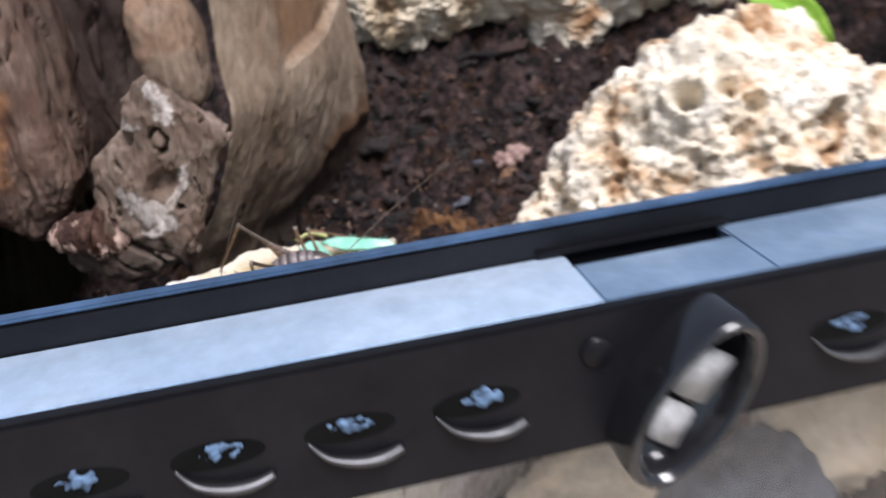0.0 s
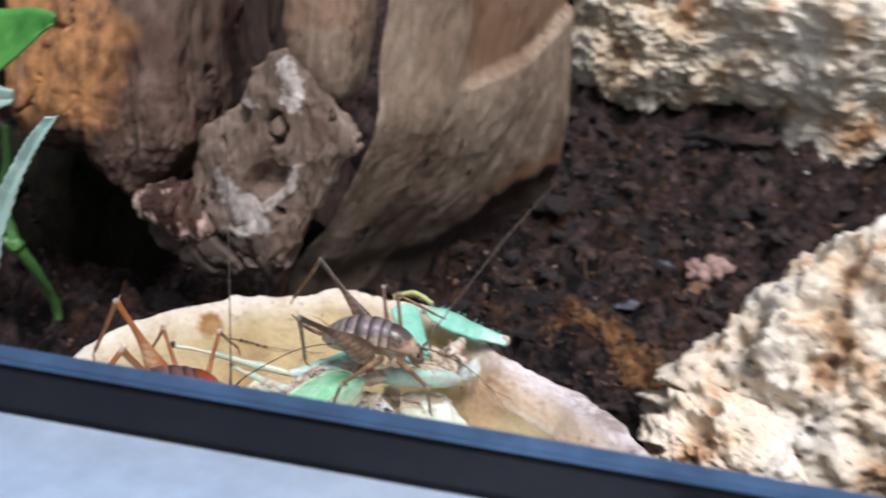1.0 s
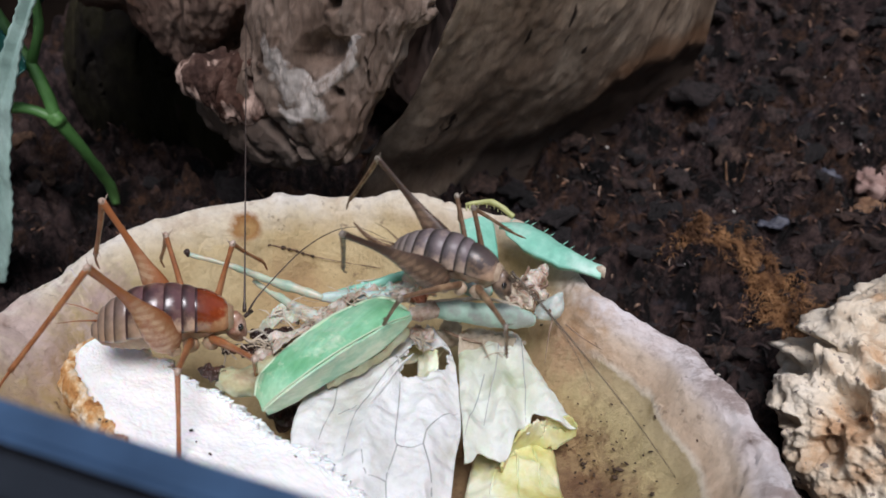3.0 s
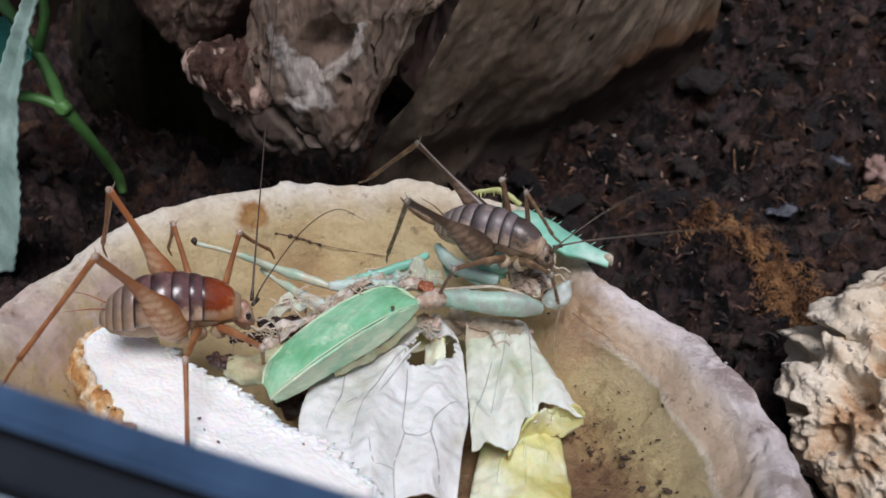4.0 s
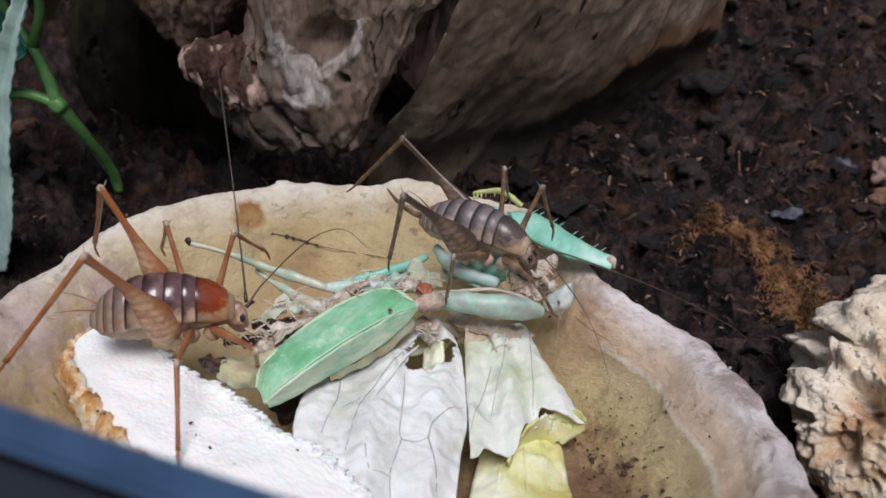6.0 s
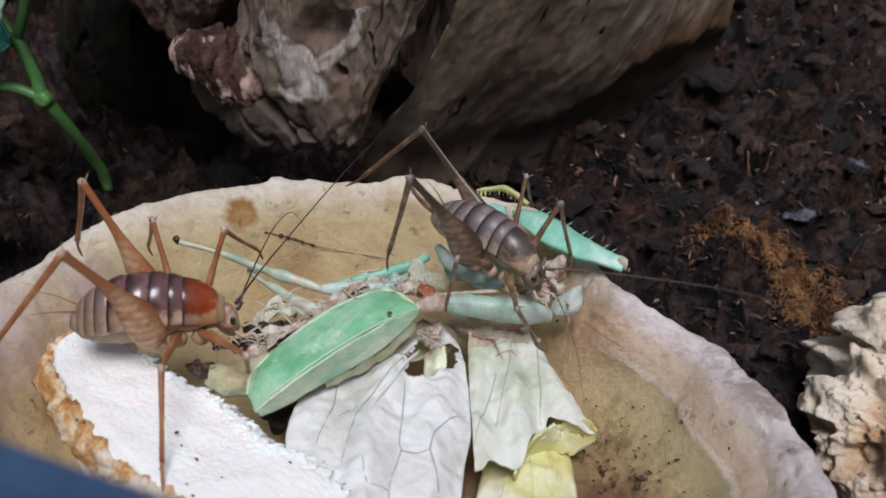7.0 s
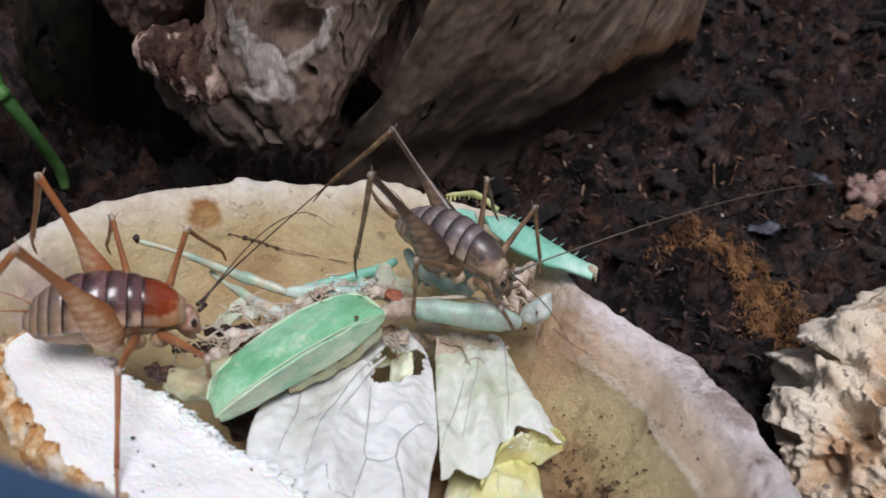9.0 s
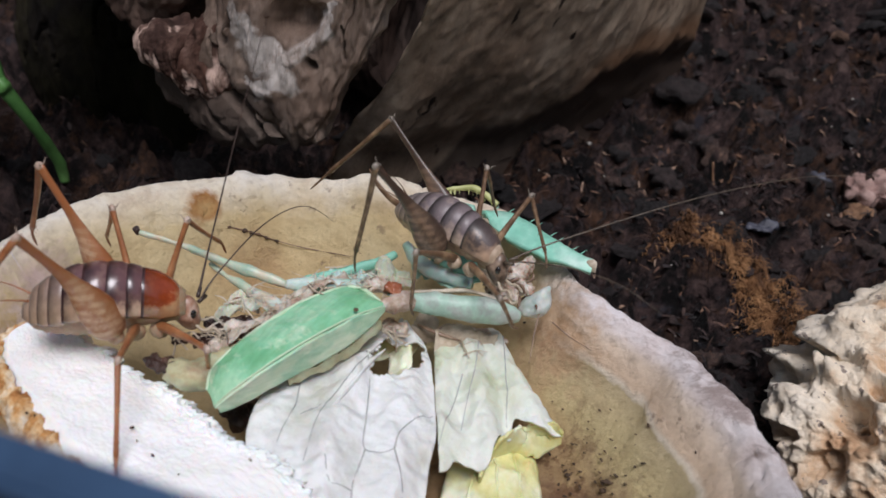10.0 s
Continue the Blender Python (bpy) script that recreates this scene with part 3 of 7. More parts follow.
        # shade of the upper hollow is painted in as brown
        brown = 0.8 * step(-0.002, 0.006, p.z - hollow_z) * step(0.22, 0.36, u)
        foot_tone.append(step(-0.0022, 0.0040, foot_line - p.z))
        rust.append(max(brown, 0.9 * step(0.46, 0.62, u) * step(-0.0085, -0.0020, foot_line - p.z)))
        return p + Vector((-0.0030, 0.0013, 0)) * (step(0.0, 0.010, foot_line - p.z) * step(0.40, 0.55, u) + step(-0.0008, 0.0022, p.z - hollow_z) * step(0.24, 0.40, u))
    bm = sheet(190, 170, slab)
    for name, values in (("umber", foot_tone), ("rust", rust)):
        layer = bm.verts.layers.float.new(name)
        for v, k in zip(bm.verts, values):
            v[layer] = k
    bmesh.ops.recalc_face_normals(bm, faces=bm.faces)
    back = bmesh.ops.extrude_face_region(bm, geom=bm.faces[:])
    for g in back["geom"]:
        if isinstance(g, bmesh.types.BMVert):
            g.co += Vector((0.006 - 0.016 * step(-0.072, -0.052, g.co.x), 0.026, 0))
    bmesh.ops.recalc_face_normals(bm, faces=bm.faces)

    def side_grain(p):
        q = Vector((p.x, p.y * 0.6, p.z * 0.16))
        ridge = 1 - min(1.0, abs(fbm(Vector((p.x + 0.4, p.y, p.z * 0.3)), 42, 3)) * 5)
        return 0.0020 * fbm(Vector((p.x, p.y * 0.6, p.z * 0.5)), 24, 3) + 0.00025 * ridge + 0.0006 * fbm(Vector((p.x, p.y, p.z * 0.5)), 120, 5) + 0.00022 * fbm((p.x, p.y, p.z * 0.5), 420, 4)
    displace(bm, side_grain)
    part("trunk_slab", bm, M_wood_side, wood, "smooth tan trunk side, brown-black towards its foot")


build_driftwood()


# ---- rocks ----
VIEW_IN = Vector((-0.20, 0.85, -0.45)).normalized()  # the way the hollows go into the stone


def rock(label, balls, seed=0.0, pits=1.0, sub=7, hollows=(), mats=(M_rock,)):
    def f(p, size=1.0):
        q = p + Vector((seed, seed, seed))
        d = 0.009 * fbm(q, 30, 3) + 0.0032 * fbm(q, 90, 3) + 0.0016 * fbm(q, 230, 4) + 0.0012 * fbm(q, 520, 3)
        hole = 0.0
        for sc, rad, depth, cut in ((75, 0.28, 0.0056, 0.18), (130, 0.31, 0.0042, 0.08), (270, 0.36, 0.0026, -0.1), (480, 0.36, 0.0013, -0.15)):
            dist, c = noise.voronoi(q * sc)
            if noise.cell(c[0] * 17.3) > 0.5 + cut:
                hole += depth * step(rad, rad * 0.62, dist[0])
        hole *= pits
        for c, rad, depth in hollows:
            off = p - Vector(c)
            k = (off - VIEW_IN * off.dot(VIEW_IN)).length * (1 + 0.35 * fbm(q, 160, 3))
            hole += depth * step(rad, rad * 0.55, k) - 0.0008 * math.exp(-((k - rad * 1.15) / (rad * 0.2)) ** 2)
        return size * (d - hole)
    if len(balls) == 1:
        c, r, turn = balls[0]
        return tagged(mesh_object("limestone_rock", displace(ball(c, r, sub, turn), f), mats[0]), label, "rock", "rocks on the soil")
    whole = thing("limestone_rock", label, "rock", "rocks on the soil")
    for i, (c, r, turn) in enumerate(balls):
        part("boulder", displace(ball(c, r, sub, turn), lambda p: f(p, min(1.0, min(r) / 0.022))), mats[min(i, len(mats) - 1)], whole)
    return whole


rock("cream porous limestone rock full of holes beside the dish", [((0.068, 0.262, 0.013), (0.058, 0.027, 0.034), (0, -37, 0)), ((0.054, 0.256, -0.009), (0.036, 0.018, 0.013), (0, -6, 0)), ((0.0355, 0.256, -0.013), (0.016, 0.011, 0.015), (0, 10, 0)), ((0.0285, 0.2430, -0.0080), (0.0165, 0.0125, 0.0150), (0, -15, 0))], 1.7, 1.0, 7, [((0.064, 0.2435, 0.0395), 0.0044, 0.011), ((0.0811, 0.2396, 0.0378), 0.0040, 0.008), ((0.1022, 0.2424, 0.0325), 0.0042, 0.009), ((0.0635, 0.2596, 0.0497), 0.0022, 0.005), ((0.0798, 0.2611, 0.0557), 0.0032, 0.005),
     ((0.0186, 0.2400, -0.0008), 0.0044, 0.0065), ((0.0226, 0.2425, 0.0045), 0.0018, 0.0060), ((0.0188, 0.2455, 0.0045), 0.0030, 0.0030), ((0.0227, 0.2370, -0.0030), 0.0020, 0.0040), ((0.0127, 0.2396, -0.0095), 0.0016, 0.0050), ((0.0195, 0.2355, -0.0098), 0.0034, 0.0045)])
rock("yellowish crumbly limestone rock bridging over the soil", [((0.048, 0.425, 0.076), (0.112, 0.035, 0.040), (0, 6, 0)), ((-0.012, 0.416, 0.060), (0.040, 0.022, 0.024), (0, 8, 0)), ((0.056, 0.408, 0.042), (0.018, 0.012, 0.022), (0, 15, 0))], 4.2, 0.45, 7, (), (M_rock, M_rock_old, M_rock))
rock("brownish limestone rock with holes", [((0.140, 0.280, 0.0), (0.035, 0.03, 0.03), (0, 0, 30))], 7.7, 1.0, 6)


# ---- dish ----
DISH = Vector((-0.042, 0.187, 0.0))


def bell(d, centre, width):
    return math.exp(-(((d - centre + 180) % 360 - 180) / width) ** 2)


def dish_radius(a):
    d = math.degrees(a)
    return 0.0542 + 0.0062 * bell(d, 6, 28) - 0.0072 * bell(d, 60, 13) - 0.0008 * bell(d, 140, 20) + 0.0006 * math.sin(9 * a) + 0.0004 * math.sin(17 * a + 1)


def dish_rim(a):
    d = math.degrees(a)
    return 0.0098 - 0.0030 * bell(d, 180, 44) + 0.0022 * bell(d, 110, 20) + 0.0006 * math.sin(5 * a + 0.6) + 0.0004 * math.sin(14 * a)


def build_dish():
    # profile: (fraction of the radius, height between the floor 0 and the rim 1)
    prof = [(0.0, 0.0), (0.3, 0.0), (0.56, 0.04), (0.68, 0.14), (0.76, 0.34), (0.82, 0.58), (0.865, 0.78), (0.90, 0.90), (0.935, 0.975), (0.965, 1.0), (0.99, 0.95), (1.0, 0.82), (0.985, 0.5), (0.95, 0.0), (0.9, -0.35), (0.0, -0.4)]
    n = 420
    fine = []
    for i in range(len(prof) - 1):
        for k in range(5):
            f = k / 5
            fine.append((prof[i][0] * (1 - f) + prof[i + 1][0] * f, prof[i][1] * (1 - f) + prof[i + 1][1] * f))
    bm = bmesh.new()
    rings = []
    for rr, hh in fine[1:]:
        ring = []
        for k in range(n):
            a = 2 * math.pi * k / n
            top = dish_rim(a)
            z = -0.013 + hh * (top + 0.013)
            r = dish_radius(a) * rr
            p = DISH + Vector((r * math.cos(a), r * math.sin(a), z))
            ring.append(bm.verts.new(p))
        rings.append(ring)
    for a, b in zip(rings, rings[1:]):
        for k in range(n):
            bm.faces.new((a[k], a[(k + 1) % n], b[(k + 1) % n], b[k]))
    bm.faces.new(list(reversed(rings[0])))
    bm.faces.new(rings[-1])
    bmesh.ops.recalc_face_normals(bm, faces=bm.faces)
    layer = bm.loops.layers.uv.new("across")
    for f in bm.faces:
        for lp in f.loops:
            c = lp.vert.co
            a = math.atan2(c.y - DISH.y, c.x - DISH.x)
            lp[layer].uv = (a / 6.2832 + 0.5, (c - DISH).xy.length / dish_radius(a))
    def wear(p):
        a = math.atan2(p.y - DISH.y, p.x - DISH.x)
        k = (p - DISH).xy.length / dish_radius(a) + 0.025 * fbm(p, 75, 4)
        ridge = 0.0004 * math.exp(-((k - 0.842) / 0.006) ** 2) + 0.0003 * step(0.81, 0.86, k)
        wide = step(-0.9, -0.5, a) * step(1.05, 0.8, a)
        crack = max(0.0, 0.05 - abs(fbm(p + Vector((0.3, 0, 0)), 60, 3))) / 0.05
        return 0.0014 * fbm(p, 42, 3) + 0.0006 * fbm(p, 150, 4) + 0.0003 * fbm(p, 480, 3) * step(0.0, 0.006, p.z) - 0.0007 * crack * step(0.0, 0.006, p.z) + ridge * wide * step(-0.009, -0.004, p.z)
    displace(bm, wear)
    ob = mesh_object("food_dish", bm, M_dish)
    tagged(ob, "cream and pinkish shell-like feeding dish sunk in soil", "dish")


build_dish()


# ---- front strip ----
def build_strip():
    strip = thing("ventilation_strip", "glossy black plastic ventilation strip of the terrarium front", "terrarium frame", at=STRIP)

    def bar(name, size, at, mat, label="", bev=0.0006):
        bm = box(bmesh.new(), size, Matrix.Translation(at))
        bmesh.ops.bevel(bm, geom=bm.edges[:], offset=bev, segments=2, affect="EDGES")
        return part(name, bm, mat, strip, label, False)
    bar("lip", (0.6, 0.0030, 0.0210), (0, -0.0015, -0.0108), M_black, "raised black lip")
    # blue of the lip top is painted reflection
    bar("lip_cap", (0.6, 0.0026, 0.0008), (0, -0.0015, -0.0002), M_capped, "black lip top coloured with its blue sheen", 0.0003)
    bar("front_face", (0.6, 0.0030, 0.0220), (0, -0.0222, -0.0162), M_black, "black louvred front face")
    bar("underside", (0.6, 0.0180, 0.0020), (0, -0.0118, -0.0262), M_black)
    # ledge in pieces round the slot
    # left piece carries the brighter painted reflection, the others a weaker one
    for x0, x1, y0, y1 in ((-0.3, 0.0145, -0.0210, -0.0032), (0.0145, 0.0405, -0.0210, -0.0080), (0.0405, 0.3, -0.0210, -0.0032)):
        bar("ledge", (x1 - x0, y1 - y0, 0.0020), ((x0 + x1) / 2, (y0 + y1) / 2, -0.0062), M_gloss if x0 < 0 else M_gloss_dim, "black ledge coloured with its bright blue-grey reflection" if x0 < 0 else "black ledge coloured with its weaker reflection", 0.0003)
    # the slot's shade is painted onto its floor
    bar("slot", (0.0258, 0.0050, 0.0010), (0.0275, -0.0056, -0.0085), M_slot_shade, "latch slot floor with its shade painted black", 0.0002)
    bar("latch_plate", (0.032, 0.0014, 0.0008), (0.0260, -0.0037, -0.0046), M_black, "flat black latch plate", 0.0003)
    # louvres: a flat black lens for the mouth's shade, with a curved lower lip
    for k in range(-9, 9):
        if k in (1, 2):
            continue
        x = -0.0054 + 0.0175 * k if k < 1 else 0.0507 + 0.0175 * (k - 3)
        bm = bmesh.new()
        n = 24
        ring = []
        for i in range(n):
            a = 2 * math.pi * i / n
            w, h = 0.0062 * math.cos(a), (0.0022 if math.sin(a) > 0 else 0.0018) * math.sin(a)
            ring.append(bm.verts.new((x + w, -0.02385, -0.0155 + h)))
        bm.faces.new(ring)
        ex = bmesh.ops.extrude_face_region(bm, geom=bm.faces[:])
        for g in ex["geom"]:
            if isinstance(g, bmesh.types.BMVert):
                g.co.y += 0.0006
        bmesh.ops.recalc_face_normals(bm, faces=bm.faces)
        louvre = part("louvre", bm, M_slot_shade, strip, "flat black inset painted as the shade in a ventilation mouth", False)
        bm = bmesh.new()
        tube(bm, [(x - 0.0058, -0.0238, -0.0164), (x - 0.0035, -0.0247, -0.0187), (x, -0.0251, -0.0199), (x + 0.0035, -0.0249, -0.0202), (x + 0.0066, -0.0240, -0.0198)], [0.0002, 0.0004, 0.0006, 0.0007, 0.0005], 8, 24, 1.4)
        part("louvre_lip", bm, M_chrome, louvre, "worn shiny lower lip")
        bm = displace(ball((x + 0.0002, -0.0236, -0.0148), (0.0030, 0.0006, 0.0012), 4), lambda p: 0.0008 * fbm(p, 700, 3))
        part("foam", bm, M_foam, louvre, "bluish foam behind the opening")
    # oval lock turned askew
    lock = bmesh.new()
    m = Matrix.Translation((0.0226, -0.0285, -0.0175)) @ pose(0, 0, 0, 0, -54, 0)
    n = 40
    prof = [(1.0, 0.0070), (1.02, 0.0), (1.0, -0.0034), (0.95, -0.0046), (0.88, -0.0044), (0.83, -0.0020), (0.80, 0.0004)]
    rings = []
    for s, d in prof:
        rings.append([lock.verts.new(m @ Vector((0.0138 * s * math.cos(2 * math.pi * i / n), d, 0.0064 * s * math.sin(2 * math.pi * i / n)))) for i in range(n)])
    for a, c in zip(rings, rings[1:]):
        for i in range(n):
            lock.faces.new((a[i], a[(i + 1) % n], c[(i + 1) % n], c[i]))
    lock.faces.new(rings[-1])
    bmesh.ops.recalc_face_normals(lock, faces=lock.faces)
    lock_ob = part("lock", lock, M_shiny, strip, "black oval lock housing")
    for x0, ln, ht in ((-0.0044, 0.0062, 0.0056), (0.0038, 0.0080, 0.0060)):
        bm = box(bmesh.new(), (ln, 0.0016, ht), m @ Matrix.Translation((x0, -0.0010, 0)) @ pose(0, 0, 0, 6, 0, 8 if x0 < 0 else -4))
        bmesh.ops.bevel(bm, geom=bm.edges[:], offset=0.0004, segments=2, affect="EDGES")
        part("lock_plate", bm, M_plate, lock_ob, "dull chrome lock plate")
    bm = ball((0.0120, -0.0238, -0.0112), (0.0024, 0.0012, 0.0024), 3)
    part("button", bm, M_black, strip, "round black rivet")


build_strip()

# ---- enclosure ----
def build_enclosure():
    def panel(name, size, at, mat, label, cat):
        bm = box(bmesh.new(), size, at)
        ob = mesh_object(name, bm, mat, False)
        tagged(ob, label, cat, kind="structure")
        return ob
    base = STRIP
    # unseen dark panels, added to close the tank and block low light
    panel("wall_back", (0.62, 0.012, 0.24), base @ Matrix.Translation((0, 0.37, 0.01)), M_wall, "added dark back panel, holds low light out of the terrarium", "wall")
    panel("wall_left", (0.012, 0.39, 0.24), base @ Matrix.Translation((-0.27, 0.172, 0.01)), M_wall, "added dark side panel, holds low light out of the terrarium", "wall")
    panel("wall_right", (0.012, 0.39, 0.24), base @ Matrix.Translation((0.27, 0.172, 0.01)), M_wall, "added dark side panel, holds low light out of the terrarium", "wall")
    m, t, bs = nodes_of("clear glass")
    bs.inputs["Base Color"].default_value = (0.95, 0.97, 0.96, 1)
    bs.inputs["Roughness"].default_value, bs.inputs["Transmission Weight"].default_value, bs.inputs["IOR"].default_value = 0.02, 1.0, 1.45
    g = panel("window_1", (0.60, 0.004, 0.085), base @ Matrix.Translation((0, -0.0095, -0.0700)), m, "clear lower front glass of the terrarium", "glass")
    g.visible_shadow = False
    panel("floor", (1.6, 1.2, 0.02), base @ Matrix.Translation((0, 0.1, -0.122)), M_table, "sandy stone tabletop under the terrarium", "table")


build_enclosure()


# ---- stones behind the front glass ----
def front_stone(label, c, r, turn, mat):
    bm = displace(ball(c, r, 5, turn), lambda q: 0.0040 * fbm(q, 70, 4) + 0.0008 * fbm(q, 400, 3))
    tagged(mesh_object("stone", bm, mat), label, "stone", "stones behind the front glass")


M_sand = surface("tan sandstone", [(0.3, (0.42, 0.30, 0.20)), (0.5, (0.60, 0.48, 0.36)), (0.7, (0.70, 0.61, 0.50))], 60, 0.85, fine=500, bump_scale=500, bump_strength=0.6)
M_slate = surface("blue-black slate", [(0.3, (0.03, 0.035, 0.05)), (0.6, (0.08, 0.09, 0.12)), (0.75, (0.16, 0.16, 0.19))], 120, 0.6, fine=700, bump_scale=500, bump_strength=0.5)
front_stone("tan sandstone pressed against the front glass", (0.088, 0.163, -0.002), (0.036, 0.008, 0.026), (0, -8, 12), M_sand)
front_stone("pinkish sandstone behind the front glass", (0.014, 0.1465, -0.018), (0.016, 0.006, 0.022), (0, 20, 10), M_sand)
front_stone("blue-black slate chip behind the front glass", (0.047, 0.1500, -0.018), (0.017, 0.005, 0.017), (0, 12, 10), M_slate)

# ---- litter on the soil ----
M_fibre = surface("brown coir fibre", [(0.32, (0.008, 0.005, 0.004)), (0.48, (0.035, 0.020, 0.015)), (0.62, (0.080, 0.046, 0.034)), (0.74, (0.19, 0.13, 0.10))], 90, 0.7, mirror=0.2)
M_chip = surface("rotten wood chip", [(0.38, (0.004, 0.003, 0.003)), (0.5, (0.012, 0.008, 0.007)), (0.6, (0.036, 0.019, 0.013)), (0.74, (0.10, 0.050, 0.030))], 45, 0.85, fine=900, bump_scale=800, bump_strength=0.8, mirror=0.15)
M_grit = surface("pale grit", [(0.3, (0.30, 0.28, 0.25)), (0.7, (0.62, 0.58, 0.52))], 300, 0.8)


def soil_spot(rng):
    while True:
        x, y = rng.uniform(-0.19, 0.13), rng.uniform(0.20, 0.40)
        if x < -0.09 and rng.random() < 0.75:
            continue
        if (Vector((x, y, 0)) - DISH.xy.to_3d()).length > 0.058:
            return x, y


def build_litter():
    rng = random.Random(11)
    bm = bmesh.new()
    for _ in range(1800):
        x, y = soil_spot(rng)
        a, ln = rng.uniform(0, 6.28), rng.uniform(0.002, 0.008)
        z = soil_height(x, y)
        pts = []
        for k in range(4):
            a += rng.uniform(-0.5, 0.5)
            x, y = x + math.cos(a) * ln / 3, y + math.sin(a) * ln / 3
            pts.append((x, y, max(z, soil_height(x, y)) + rng.uniform(0.0, 0.0012)))
        r = rng.uniform(0.00005, 0.00015)
        tube(bm, pts, [r, r, r * 0.5], 3, 5)
    tagged(mesh_object("coir_fibres", bm, M_fibre), "fine brown coir fibres strewn over the soil", "fibres", kind="stuff")
    bm = bmesh.new()
    for _ in range(900):
        x, y = soil_spot(rng)
        s = rng.uniform(0.0003, 0.0011)
        one = ball((x, y, soil_height(x, y) + s * 0.15), (s * rng.uniform(0.8, 1.8), s, s * 0.7), 1, (rng.uniform(0, 90), rng.uniform(0, 90), rng.uniform(0, 180)))
        me = bpy.data.meshes.new("piece")
        one.to_mesh(me)
        one.free()
        bm.from_mesh(me)
        bpy.data.meshes.remove(me)
    displace(bm, lambda q: 0.0012 * fbm(q, 900, 2))
    tagged(mesh_object("soil_crumbs", bm, M_chip), "rust-brown crumbs of rotten wood in the soil", "crumbs", kind="stuff")
    bm = bmesh.new()
    for _ in range(340):
        x, y = soil_spot(rng)
        s = rng.uniform(0.0002, 0.0005) * (1.9 if rng.random() < 0.12 else 1.0)
        one = ball((x, y, soil_height(x, y) + s * 0.5), (s, s * 0.8, s * 0.6), 1, (0, 0, rng.uniform(0, 180)))
        me = bpy.data.meshes.new("piece")
        one.to_mesh(me)
        one.free()
        bm.from_mesh(me)
        bpy.data.meshes.remove(me)
    tagged(mesh_object("grit", bm, M_grit), "tiny pale grit grains scattered on soil", "grit", kind="stuff")
    # matted lumps of coir, each with a tone of its own
    m, t, bs = nodes_of("matted coir lump")
    geo = t.nodes.new("ShaderNodeNewGeometry")
    tone = ramp(t, geo.outputs["Random Per Island"], [(0.0, (0.010, 0.008, 0.008)), (0.45, (0.030, 0.022, 0.022)), (0.75, (0.062, 0.040, 0.036)), (0.92, (0.11, 0.064, 0.048)), (1.0, (0.19, 0.10, 0.055))])
    grain = ramp(t, tex(t, "noise", 700, 7.0, 0.75, (1, 0.5, 1)), [(0.36, (0.2, 0.2, 0.2)), (0.64, (1.6, 1.6, 1.6))])
    t.links.new(mix(t, 1.0, tone, grain, "MULTIPLY"), bs.inputs["Base Color"])
    bs.inputs["Roughness"].default_value = 0.65
    bump(t, bs, tex(t, "noise", 800, 8.0, 0.8), 1.0, 0.002)
    bm = bmesh.new()
    for _ in range(620):
        x, y = soil_spot(rng)
        s = rng.uniform(0.0010, 0.0032) * (1.3 if rng.random() < 0.15 else 1.0)
        one = ball((x, y, soil_height(x, y) + s * 0.05), (s * rng.uniform(1.0, 1.9), s, s * 0.62), 3, (rng.uniform(-25, 25), rng.uniform(-25, 25), rng.uniform(0, 180)))
        displace(one, lambda q: s * (0.55 * fbm(q, 420, 4) + 0.25 * fbm(q, 1300, 2)))
        me = bpy.data.meshes.new("piece")
        one.to_mesh(me)
        one.free()
        bm.from_mesh(me)
        bpy.data.meshes.remove(me)
    tagged(mesh_object("coir_lumps", bm, m), "matted dark purple-brown lumps of damp coir", "coir lumps", kind="stuff")
    # shredded bark: flat slivers, each with a tone of its own
    m, t, bs = nodes_of("shredded bark")
    geo = t.nodes.new("ShaderNodeNewGeometry")
    tone = ramp(t, geo.outputs["Random Per Island"], [(0.0, (0.004, 0.003, 0.003)), (0.35, (0.014, 0.010, 0.011)), (0.6, (0.034, 0.023, 0.024)), (0.78, (0.10, 0.055, 0.042)), (0.93, (0.21, 0.105, 0.060)), (1.0, (0.36, 0.24, 0.17))])
    grain = ramp(t, tex(t, "noise", 900, 5.0, 0.7), [(0.35, (0.45, 0.45, 0.45)), (0.65, (1.3, 1.3, 1.3))])
    t.links.new(mix(t, 0.8, tone, grain, "MULTIPLY"), bs.inputs["Base Color"])
    bs.inputs["Roughness"].default_value = 0.7
    bump(t, bs, tex(t, "noise", 1200, 6.0, 0.7), 0.8, 0.0008)
    bm = bmesh.new()
    for _ in range(14000):
        x, y = soil_spot(rng)
        if y > 0.335 and rng.random() < 0.35:
            continue
        a, ln = rng.uniform(0, 6.28), rng.uniform(0.0005, 0.0017)
        z = soil_height(x, y) + rng.uniform(-0.0001, 0.0006)
        d = Vector((math.cos(a), math.sin(a), rng.gauss(0.1, 0.35))) * ln
        c = Vector((x, y, z))
        r = ln * rng.uniform(0.08, 0.20)
        tube(bm, [c - d, c + Vector((rng.uniform(-0.2, 0.2), rng.uniform(-0.2, 0.2), 0.15)) * ln, c + d], [r * 0.3, r, r * 0.8, r * 0.2], 4, 4, 1.7)
    ob = mesh_object("shredded_bark", bm, m, False)
    tagged(ob, "dark shredded bark slivers covering the soil", "bark mulch", kind="stuff")
    # a band of rotten orange wood
    bm = bmesh.new()
    line = smooth_path(ROT_BAND, 40)
    for i in range(4800):
        q = line[rng.randint(0, 40)]
        w = rng.gauss(0, 0.0020)
        x, y = q.x + w + rng.uniform(-0.0022, 0.0022), q.y + w
        a, ln = -0.85 + rng.gauss(0, 0.9), rng.uniform(0.0006, 0.0026)
        z = soil_height(x, y) + 0.0008
